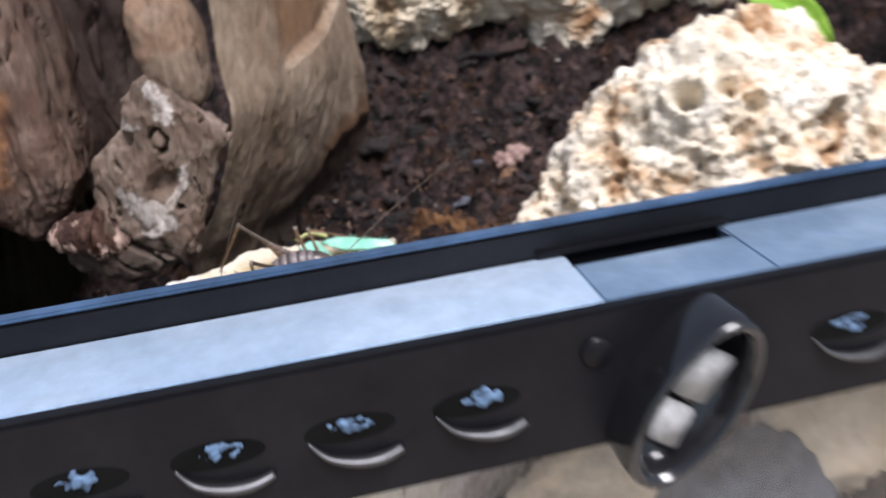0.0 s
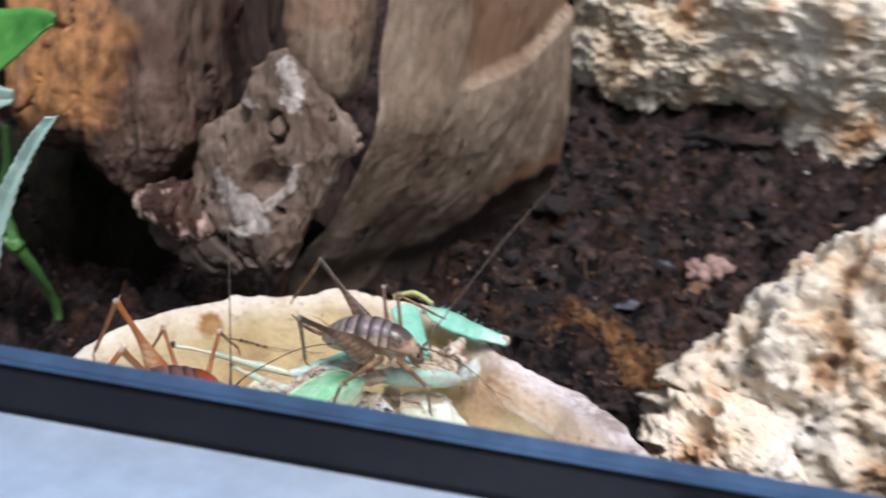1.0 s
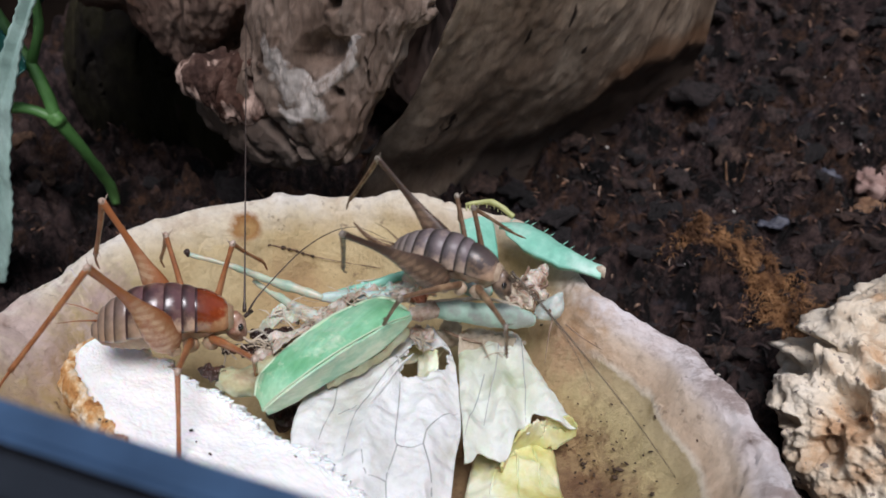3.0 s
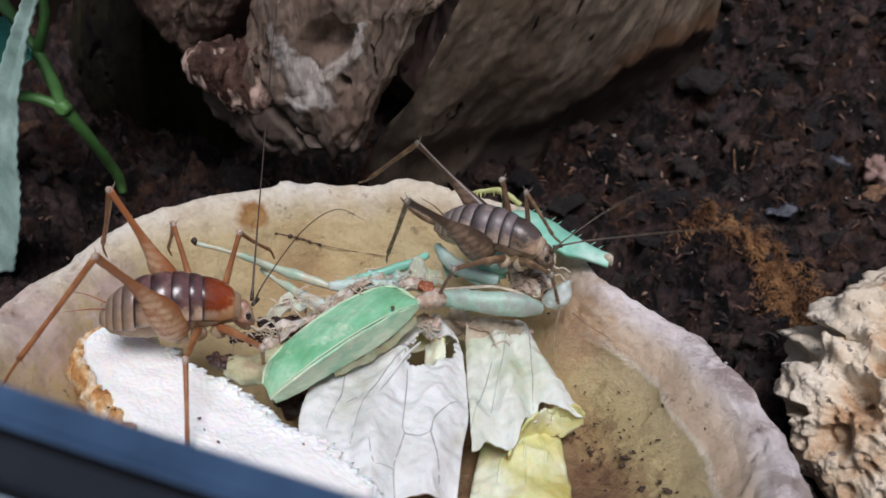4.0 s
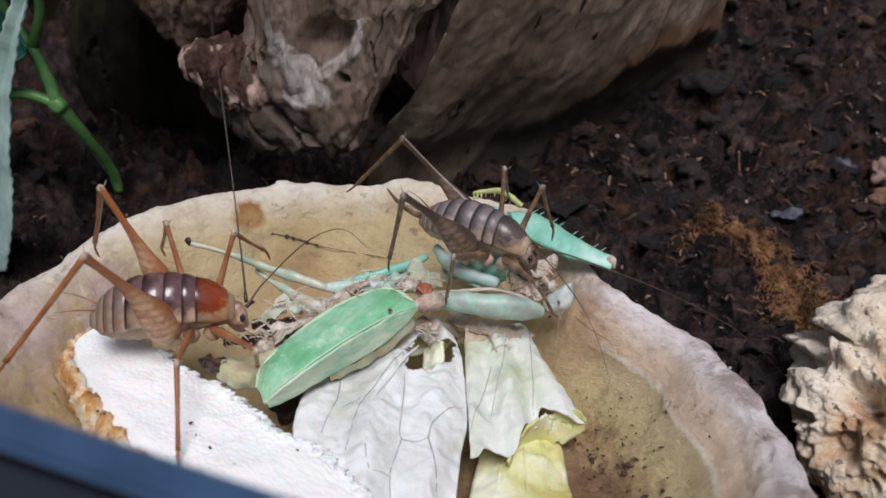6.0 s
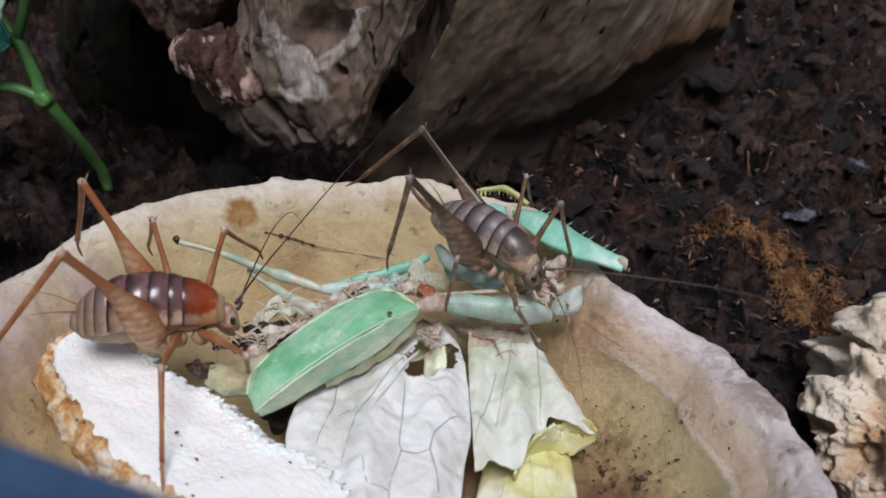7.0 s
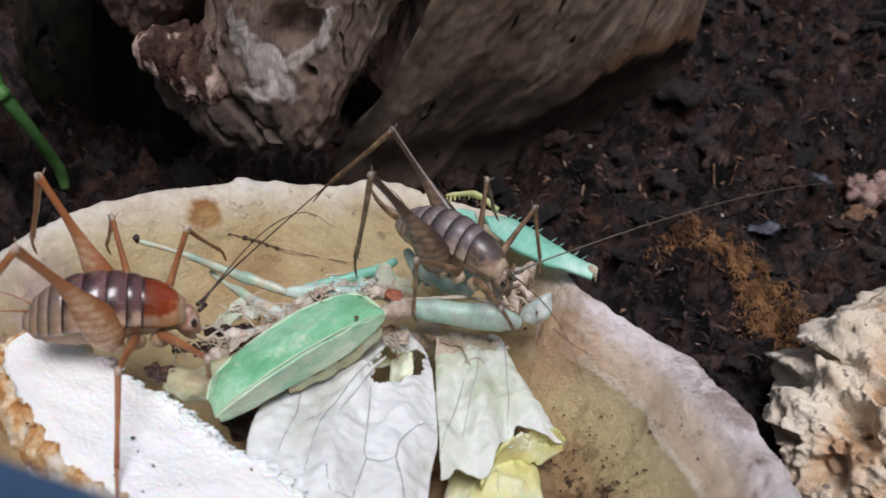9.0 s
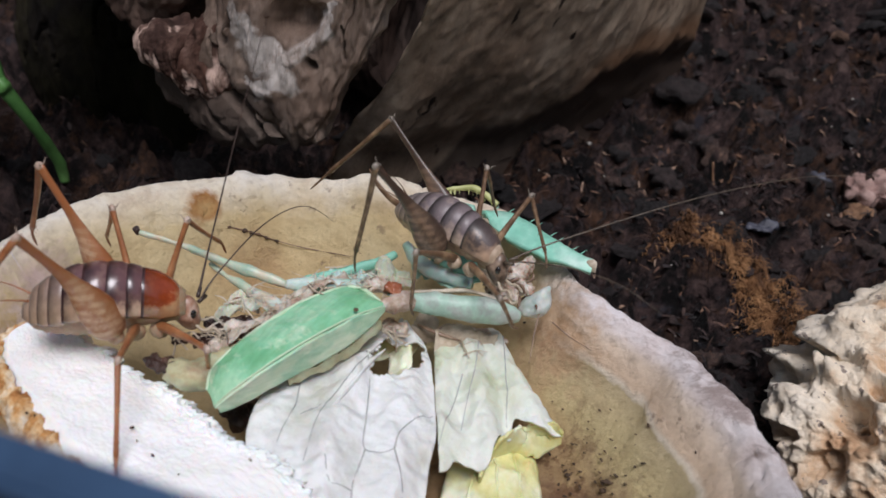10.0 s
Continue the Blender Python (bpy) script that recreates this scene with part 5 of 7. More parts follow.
def plate(mm, x0, x1, spread, grow, flare, nx=8, na=28, edge_rows=2, swell=0.0, girth=1.0):
    """One back plate: a shell over the body from x0 to x1, its rear edge (x0) standing proud, two shades of faces."""
    bm = bmesh.new()
    layer = bm.verts.layers.float.new("band")
    rows = []
    for i in range(nx + 1):
        k = i / nx
        x = x0 + (x1 - x0) * k
        r = body_radius(x, girth) + grow + flare * (1 - k) ** 2 + swell * (math.sin(math.pi * min(1.0, k * 1.05)) ** 0.7 - 0.5) - 0.35 * max(0, k - 0.85) / 0.15
        row = []
        for j in range(na + 1):
            a = radians(-spread + 2 * spread * j / na)
            drop = 2.2 * math.sin(3 * a + x) + 3.0 * abs(math.sin(1.5 * a))
            row.append(bm.verts.new((mm * x, mm * 0.86 * (r + 0.03 * drop) * math.sin(a), mm * (body_axis(x) + r * math.cos(a)))))
            row[-1][layer] = 1 - k
        rows.append(row)
    for i in range(nx):
        for j in range(na):
            f = bm.faces.new((rows[i][j], rows[i + 1][j], rows[i + 1][j + 1], rows[i][j + 1]))
            f.material_index = 1 if i < edge_rows else 0
    bm.normal_update()
    ex = bmesh.ops.extrude_face_region(bm, geom=bm.faces[:])
    for g in ex["geom"]:
        if isinstance(g, bmesh.types.BMVert):
            g.co += Vector((0, -g.co.y, mm * body_axis(g.co.x / mm) - g.co.z)).normalized() * mm * 0.2
    bmesh.ops.recalc_face_normals(bm, faces=bm.faces)
    return bm


def turn_to(d):
    return Vector(d).normalized().to_track_quat("X", "Z").to_matrix().to_4x4()


HIPS = {"hind": (0.2, 3.2, -2.8), "mid": (2.6, 2.4, -2.8), "front": (5.5, 2.0, -2.6)}


def leg_poses(kind, side, rows, mm):
    """From hip, knee and foot places: rows of the thigh's pose on the body and of the shin's pose on the thigh."""
    hip = Vector(HIPS[kind])
    hip.y *= side
    hip *= mm
    k0, a0 = Vector(rows[0][1]) * mm, Vector(rows[0][2]) * mm
    thigh = (k0 - hip).length
    out = []
    for t, knee, foot in rows:
        knee, foot = Vector(knee) * mm, Vector(foot) * mm
        m = Matrix.Translation(hip) @ turn_to(knee - hip)
        s = Matrix.Translation((thigh, 0, 0)) @ turn_to(m.to_3x3().inverted() @ (foot - knee))
        out.append((t, m, s))
    return out, thigh, (a0 - k0).length


def build_cricket(label, mm, pal, legs, feelers, ovipositor, girth):
    bug = thing("camel_cricket", label, "cricket", "crickets in the dish")
    # soft body
    n = 40
    bm = bmesh.new()
    rings = []
    for i in range(n + 1):
        x = -10.6 + 19.2 * i / n
        r = body_radius(x, girth) * 0.95
        ring = []
        for j in range(28):
            a = 2 * math.pi * j / 28
            sag = 1.28 - 0.02 * abs(x + 4) if math.cos(a) < 0 else 1.0
            fold = 1 + 0.025 * math.sin(x * 5.2) * (1 if math.cos(a) < 0.3 else 0)
            ring.append(bm.verts.new((mm * x, mm * 0.84 * r * fold * math.sin(a), mm * (body_axis(x) + r * sag * fold * math.cos(a)))))
        rings.append(ring)
    for a, b in zip(rings, rings[1:]):
        for j in range(28):
            bm.faces.new((a[j], a[(j + 1) % 28], b[(j + 1) % 28], b[j]))
    bm.faces.new(rings[0])
    bm.faces.new(list(reversed(rings[-1])))
    bmesh.ops.recalc_face_normals(bm, faces=bm.faces)
    part("abdomen", bm, pal["belly"], bug, "pale soft underside")
    cuts = [-10.8, -9.9, -8.9, -7.6, -6.0, -3.7, -0.9, 1.5, 3.2]
    for i, (a, b) in enumerate(zip(cuts, cuts[1:])):
        part("tergite", plate(mm, a - 0.15, b + 0.35, 104 if i > 3 else 112, 0.10, 0.16, 14, 36, 2, 0.30 if i > 3 else 0.22, girth), [pal["tergite" if i > 3 else "rear"], pal["edge" if i > 3 else "rear_edge"]], bug, "dark-edged back plate")
    part("pronotum", plate(mm, 3.0, 8.2, 108, 0.12, 0.12, 20, 36, 2, 0.40, girth), [pal["pronotum"], pal["edge"]], bug, "glossy saddle-shaped neck plate")
    bm = ball((0, 0, 0), (1.0, 1.0, 1.0), 4)
    for v in bm.verts:
        c = v.co.copy()
        w = 1.75 - 0.75 * max(0.0, -c.z) - 0.15 * max(0.0, c.z)
        v.co = Vector((8.75 + (1.75 - 0.35 * c.z * c.z) * c.x + 0.9 * max(0.0, -c.z), w * c.y, -1.9 + 2.7 * c.z)) * mm
    head = part("head", bm, pal["head"], bug)
    for s in (-1, 1):
        part("eye", ball(Vector((9.6, s * 1.27, -1.2)) * mm, (0.46 * mm, 0.42 * mm, 0.66 * mm), 3), M_eye, head, "black eye")
        bm = bmesh.new()
        tube(bm, [Vector(p) * mm for p in ((10.0, s * 0.8, -3.2), (11.2, s * 1.3, -3.9), (12.2, s * 1.2, -3.4), (13.3, s * 1.5, -4.2))], [0.2 * mm, 0.2 * mm, 0.14 * mm, 0.2 * mm], 6, 9)
        part("palp", bm, M_pale, head, "pale jointed mouth feeler")
        bm = bmesh.new()
        tube(bm, [Vector(p) * mm for p in ((-10.0, s * 0.8, 0.2), (-12.5, s * 1.8, 0.9), (-15.2, s * 2.6, 1.1))], [0.16 * mm, 0.09 * mm, 0.03 * mm], 6, 8)
        part("cercus", bm, pal["leg"], bug)
    if ovipositor:
        bm = bmesh.new()
        tube(bm, [Vector(p) * mm for p in ((-9.5, 0, -1.2), (-12.5, 0, -1.2), (-15.5, 0, -0.2), (-18.0, 0, 1.6))], [0.75 * mm, 0.6 * mm, 0.5 * mm, 0.12 * mm], 8, 12, 0.45)
        part("ovipositor", bm, pal["leg"], bug, "upcurved sabre-shaped egg-laying tube")
    rng = random.Random(5)
    moving = []
    for key, rows in legs.items():
        kind, side = key.split("_")
        side = 1 if side == "L" else -1
        poses, thigh, shin = leg_poses(kind, side, rows, mm)
        bm = bmesh.new()
        fat = {"hind": (1.5, 2.5, 2.4, 1.8, 1.15, 0.75, 0.55, 0.55, 0.66) if not ovipositor else (1.5, 2.5, 2.4, 1.8, 1.15, 0.75, 0.55, 0.52, 0.64), "mid": (0.75, 0.72, 0.66, 0.55, 0.46, 0.42, 0.5), "front": (0.75, 0.72, 0.66, 0.55, 0.46, 0.42, 0.5)}[kind]
        arch = 0.5 * mm if kind == "hind" else 0.2 * mm
        tube(bm, [(0, 0, 0), (thigh * 0.33, 0, arch), (thigh * 0.66, 0, arch), (thigh, 0, 0)], [f * mm for f in fat], 14, 26, 0.55 if kind == "hind" else 0.8)
        if kind == "hind":
            for v in bm.verts:
                v.co.y += 0.05 * mm * math.sin(v.co.x / mm * 7 + abs(v.co.z) / mm * 3) * step(thigh * 0.75, 0, v.co.x)
        hip = Vector(HIPS[kind])
        part("coxa", displace(ball(Vector((hip.x, hip.y * side * 0.9, hip.z - 0.7)) * mm, (1.15 * mm, 0.95 * mm, 1.25 * mm), 3), lambda q: 0.0002 * fbm(q, 900, 2)), pal["belly"], bug, "pale hip segment")
        femur = part("femur", bm, pal["thigh" if kind == "hind" else "leg"], bug)
        femur.matrix_basis = poses[0][1]
        bm = ball((thigh, 0, 0), (0.62 * mm, 0.45 * mm, 0.62 * mm), 2)
        for s in (-1, 1):
            tube(bm, [(thigh, s * 0.3 * mm, 0.3 * mm), (thigh + 0.7 * mm, s * 0.9 * mm, 0.9 * mm)], [0.12 * mm, 0.02 * mm], 4, 2)
        part("knee", bm, pal["knee"], femur, "pale spined knee joint")
        bm = bmesh.new()
        thin = 0.42 if kind == "hind" else 0.34
        tube(bm, [(0, 0, 0), (shin * 0.4, 0, 0.12 * mm), (shin * 0.86, 0, 0)], [thin * mm * 1.15, thin * mm, thin * mm * 0.8, thin * mm * 0.95], 8, 12)
        tube(bm, [(shin * 0.85, 0, 0), (shin * 0.95, 0, 0.1 * mm), (shin * 1.05, 0, 0.5 * mm), (shin * 1.13, 0, 0.9 * mm)], [0.26 * mm, 0.2 * mm, 0.2 * mm, 0.08 * mm], 6, 6)
        for i in range(9 if kind == "hind" else 5):
            x = shin * (0.3 + 0.56 * i / (8 if kind == "hind" else 4))
            for s in (-1, 1):
                ln = (0.35 + 0.25 * rng.random()) * mm * (2.0 if i > 6 else 1)
                tube(bm, [(x, s * 0.2 * mm, 0.2 * mm), (x + 0.6 * ln, s * 0.8 * ln, 0.8 * ln)], [0.06 * mm, 0.015 * mm], 4, 2)
        tibia = part("tibia", bm, pal["leg"], femur, "slender spiny shin")
        tibia.matrix_basis = poses[0][2]
        moving += [(femur, [(t, m) for t, m, s in poses]), (tibia, [(t, s) for t, m, s in poses])]
    for (base, rows, length, bend), name in zip(feelers, ("antenna", "antenna")):
        bm = bmesh.new()
        tube(bm, [(0, 0, 0), (length * 0.12, 0, bend * 0.35), (length * 0.45, 0, bend * 0.7), (length * 0.75, 0, bend * 0.3), (length, 0, -bend)], [0.20 * mm, 0.12 * mm, 0.09 * mm, 0.06 * mm, 0.03 * mm], 6, 60)
        tube(bm, [(-0.3 * mm, 0, 0), (1.2 * mm, 0, 0)], [0.30 * mm, 0.26 * mm], 8, 2)
        feeler = part(name, bm, pal["feeler"], bug, "long threadlike antenna")
        poses = [(t, Matrix.Translation(Vector(base) * mm) @ turn_to(d)) for t, d in rows]
        feeler.matrix_basis = poses[0][1]
        moving.append((feeler, poses))
    return bug, moving


RED_LEGS = {
    "hind_L": [(0.0, (-9.3, 7.0, 15.0), (-12.3, 17.9, -1.5))],
    "hind_R": [(0.0, (-9.6, -9.3, 14.1), (-21.0, -11.9, -2.1))],
    "mid_L": [(0.0, (-1.0, 8.7, 8.6), (-2.3, 16.8, -0.8))],
    "mid_R": [(0.0, (1.1, -14.8, 1.6), (1.4, -23.2, -7.5))],
    "front_L": [(0.0, (8.5, 5.6, 9.0), (13.9, 11.9, 1.8))],
    "front_R": [(0.0, (11.0, -12.5, 1.5), (11.9, -6.4, -7.7))],
}
BROWN_BODY = [
    (1.5, -0.0406, 0.2055, 0.018, 7.0, 0),
    (3, -0.038, 0.2091, 0.018, 6.3, 0),
    (4.5, -0.0353, 0.2168, 0.018, 5.5, 0),
    (5.5, -0.0385, 0.2167, 0.018, 7.0, 0),
    (7, -0.0362, 0.2142, 0.018, -9.1, -8),
    (8.5, -0.0362, 0.2134, 0.018, -6.5, -6),
    (10, -0.0376, 0.2153, 0.018, -9.3, -6),
]
BROWN_LEGS = {
    "hind_L": [(1.5, (-16.1, 10.7, 10.2), (-25.1, 19.9, -5.5)), (3, (-15.8, 3.0, 12.7), (-25.5, 12.1, -2.6)), (4.5, (-18.5, 6.6, 8.6), (-31.7, 10.8, -6.2)), (5.5, (-18.4, 6.2, 8.9), (-29.4, 12.3, -6.8)), (7, (-18.4, 2.5, 9.3), (-29.8, 2.4, -7.4)), (8.5, (-17.8, 3.6, 10.3), (-29.1, 3.9, -6.5)), (10, (-18.2, 3.2, 9.7), (-29.4, 2.7, -7.1))],
    "hind_R": [(1.5, (-10.7, -17.4, 10.1), (-12.6, -5.3, -6.1)), (3, (-11.4, -17.3, 9.6), (-17.0, -4.9, -5.4)), (4.5, (-7.9, -17.6, 11.8), (-14.5, -10.2, -5.9)), (5.5, (-6.7, -18.5, 11.6), (-12.1, -10.1, -6.1)), (7, (-5.7, -16.8, 13.6), (-9.8, -12.0, -5.7)), (8.5, (-7.7, -15.8, 13.5), (-10.6, -10.4, -5.8)), (10, (-5.0, -17.0, 13.7), (-8.2, -12.8, -5.9))],
    "mid_L": [(1.5, (-0.9, 6.6, 8.6), (-1.4, 13.9, -0.3)), (3, (-2.4, 6.0, 8.2), (-3.7, 13.4, -0.6)), (4.5, (0.6, 1.0, 9.7), (0.8, 8.4, 0.9)), (5.5, (0.3, 4.9, 9.4), (1.3, 11.8, 0.2)), (7, (-0.7, 7.1, 8.4), (-2.4, 15.0, 0.2)), (8.5, (-1.3, 6.5, 8.5), (-2.1, 14.1, -0.1)), (10, (-1.0, 6.5, 8.6), (-0.9, 13.1, -0.8))],
    "mid_R": [(1.5, (-2.7, -13.4, -4.3), (-5.6, -8.9, -14.4)), (3, (-3.2, -13.2, -1.1), (-7.7, -9.8, -11.2)), (4.5, (-1.2, -13.9, -0.2), (-4.2, -8.9, -10.1)), (5.5, (0.1, -13.8, 1.3), (-1.5, -9.9, -9.4)), (7, (2.5, -13.1, 3.5), (1.6, -10.8, -7.8)), (8.5, (0.6, -13.0, 3.3), (1.0, -10.4, -7.9)), (10, (2.3, -13.5, 2.6), (2.8, -11.5, -8.7))],
    "front_L": [(1.5, (2.5, 5.5, 8.2), (11.6, 7.3, 4.2)), (3, (1.5, 3.3, 8.4), (7.9, 8.7, 2.8)), (4.5, (5.6, 1.8, 9.1), (12.3, 3.8, 1.8)), (5.5, (7.5, 4.8, 8.4), (8.8, 9.8, -0.2)), (7, (7.0, 5.0, 8.5), (11.4, 6.6, -0.5)), (8.5, (7.1, 7.8, 7.3), (10.1, 9.7, -2.2)), (10, (6.9, 7.9, 7.2), (12.8, 7.7, -1.0))],
    "front_R": [(1.5, (13.4, -9.7, -3.1), (14.2, -5.0, -12.0)), (3, (13.0, -10.1, -2.5), (12.9, -5.6, -11.5)), (4.5, (12.5, -9.4, 2.0), (13.5, -3.7, -6.3)), (5.5, (13.8, -8.8, 0.6), (16.4, -3.5, -7.6)), (7, (12.4, -10.4, -0.3), (16.1, -5.6, -8.4)), (8.5, (12.9, -9.6, 0.7), (14.0, -2.7, -6.6)), (10, (14.3, -8.3, -0.2), (15.5, -2.2, -8.2))],
}
RED_FEELER = [(0, (0.55, 0.2, 0.81)), (1, (0.04, 0.66, 0.75)), (1.5, (-0.01, 0.81, 0.58)), (2.5, (-0.04, 0.82, 0.57)), (3.1, (0.04, 0.84, 0.54)), (4.4, (0.18, 0.79, 0.59)), (4.6, (0.25, 0.74, 0.62)), (5, (0.12, 0.76, 0.64)), (5.4, (-0.15, 0.68, 0.72)), (5.7, (-0.24, 0.67, 0.7)), (6.3, (0.16, 0.84, 0.51)), (6.8, (0.54, 0.84, 0.1)), (7, (0.53, 0.84, 0.11)), (7.5, (0.63, 0.77, -0.07)), (8, (-0.01, 0.86, 0.5)), (8.5, (0.2, 0.87, 0.46)), (9, (0.64, 0.76, 0.14)), (9.5, (0.04, 0.77, 0.63)), (10, (0.2, 0.89, 0.42))]
RED_FEELER_SHORT = [(0, (0.93, -0.3, 0.22)), (2.5, (0.84, 0.47, 0.27)), (4.5, (0.61, 0.77, 0.19)), (5.5, (0.78, 0.62, 0.08)), (7, (0.38, 0.92, 0.08)), (8, (0.65, 0.73, 0.22)), (10, (0.67, 0.71, 0.21))]
BROWN_FEELER = [(0, (0.82, 0.43, 0.37)), (0.5, (0.5, 0.6, 0.63)), (1, (0.44, 0.63, 0.64)), (1.5, (0.61, 0.68, 0.4)), (2.3, (0.57, 0.71, 0.41)), (3, (0.79, -0.22, -0.58)), (4.4, (0.62, 0.77, 0.19)), (5, (0.55, 0.84, -0.06)), (5.5, (0.71, 0.56, -0.44)), (7, (0.72, 0.69, -0.07)), (7.5, (0.32, 0.81, 0.49)), (8, (0.6, 0.8, -0.02)), (8.5, (0.3, 0.85, 0.43)), (9, (0.56, 0.77, 0.32)), (10, (0.54, 0.78, 0.32))]
BROWN_FEELER_SHORT = [(0, (0.86, -0.42, -0.29)), (1.5, (0.78, -0.62, 0.08)), (3, (0.78, -0.6, -0.19)), (4.5, (0.15, 0.77, 0.61)), (5.5, (0.83, -0.48, -0.27)), (7, (0.76, -0.65, -0.06)), (8.5, (0.72, -0.69, 0.07)), (10, (0.95, 0.07, 0.29))]



red_cricket, red_moves = build_cricket("amber camel cricket with chestnut neck feeding on bread", 0.001, RED, RED_LEGS,
                                       [((10.2, 0.6, 0.6), RED_FEELER, 0.085, 0.004), ((10.4, -0.6, 0.5), RED_FEELER_SHORT, 0.03, 0.006)], False, 0.94)
red_cricket.matrix_basis = pose(-0.0692, 0.1832, 0.009, 0, 2, 41.5)
brown_cricket, brown_moves = build_cricket("grey-brown camel cricket with ovipositor standing over a mantis", 0.00092, BROWN, BROWN_LEGS,
                                           [((10.2, 0.6, 0.4), BROWN_FEELER, 0.06, 0.003), ((10.2, -0.6, 0.3), BROWN_FEELER_SHORT, 0.022, 0.002)], True, 0.80)
brown_cricket.matrix_basis = pose(-0.0406, 0.2055, 0.018, 0, 0, 7)


# ---- bread ----
def build_bread():
    bread = thing("bread_slice", "piece of white bread with brown crust", "bread")
    crust_line = [(-0.0823, 0.1818), (-0.0831, 0.1779), (-0.0806, 0.1744), (-0.0743, 0.1712), (-0.0678, 0.1689), (-0.0621, 0.1670), (-0.0566, 0.1659), (-0.0504, 0.1659), (-0.0433, 0.1652)]
    tear_line = [(-0.0791, 0.1843), (-0.0740, 0.1834), (-0.0683, 0.1827), (-0.0630, 0.1823), (-0.0585, 0.1831), (-0.0517, 0.1816), (-0.0464, 0.1799), (-0.0410, 0.1804), (-0.0295, 0.1776)]
    A = smooth_path([(x, y, 0) for x, y in crust_line], 300)
    B = smooth_path([(x, y, 0) for x, y in tear_line], 300)

    def top(u, v):
        p = A[round(u * 300)].lerp(B[round(u * 300)], v)
        ragged = (0.0012 * fbm(p, 300, 3) + 0.0016 * fbm(p, 1300, 4)) * step(0.80, 1.0, v)
        fall = 0.0030 * step(0.88, 1.0, v) ** 2 + 0.0009 * step(0.07, 0.0, v)
        clump = 0.00042 * fbm(p, 430, 5) + 0.00026 * fbm(p, 1700, 4)
        z = 0.0008 - fall + 0.0011 * fbm(p, 60, 3) + clump * (0.32 + 1.2 * step(0.72, 0.95, v))
        return Vector((p.x + ragged, p.y + ragged * 0.8, z))
    bm = sheet(300, 220, top)
    ex = bmesh.ops.extrude_edge_only(bm, edges=[e for e in bm.edges if e.is_boundary])
    for g in ex["geom"]:
        if isinstance(g, bmesh.types.BMVert):
            g.co.z = -0.0115
    bmesh.ops.recalc_face_normals(bm, faces=bm.faces)
    part("crumb", bm, M_crumb, bread, "white porous crumb")
    C = smooth_path([(x, y, -0.0022) for x, y in crust_line], 200)

    def rind(u, v):
        p = C[round(u * 200)]
        q = C[min(200, round(u * 200) + 1)] - C[max(0, round(u * 200) - 1)]
        out = Vector((-q.y, q.x, 0)).normalized()
        a = math.pi * (v - 0.12) * 1.15
        w3 = p + Vector((0, 0, v * 0.004))
        lump = 0.0009 * fbm(w3, 420, 3) + 0.0007 * fbm(w3, 1200, 3)
        w, h = 0.0014 + 1.0 * lump, 0.0032 + 0.7 * lump
        return p - out * (w * math.sin(a) + 0.0002) + Vector((0, 0, h * math.cos(a) - 0.0004))
    bm = sheet(200, 30, rind)
    bmesh.ops.recalc_face_normals(bm, faces=bm.faces)
    part("crust", bm, M_crust, bread, "orange-brown baked crust")


build_bread()


# ---- lettuce ----
def add_veins(leaf, ea, eb, lines, shape, nu=90, r=0.00008, mat=None):
    """Veins through places in the plan, laid onto the leaf's surface."""
    A, B = smooth_path(ea, nu), smooth_path(eb, nu)
    grid = [(blade_point(A, B, i / 60, j / 60, *shape), i / 60, j / 60) for i in range(61) for j in range(61)]

    def laid(x, y):
        p, u, v = min(grid, key=lambda g: (g[0].x - x) ** 2 + (g[0].y - y) ** 2)
        return Vector((x, y, p.z))
    for pts in lines:
        P = smooth_path([laid(x, y) for x, y in pts], 20)
        bm = bmesh.new()
        tube(bm, [laid(q.x, q.y) + Vector((0, 0, 0.00004)) for q in P], [r * 1.2, r, r * 0.7], 6, 60, 1.3)
        part("vein", bm, mat or M_vein, leaf, "thin leaf vein")


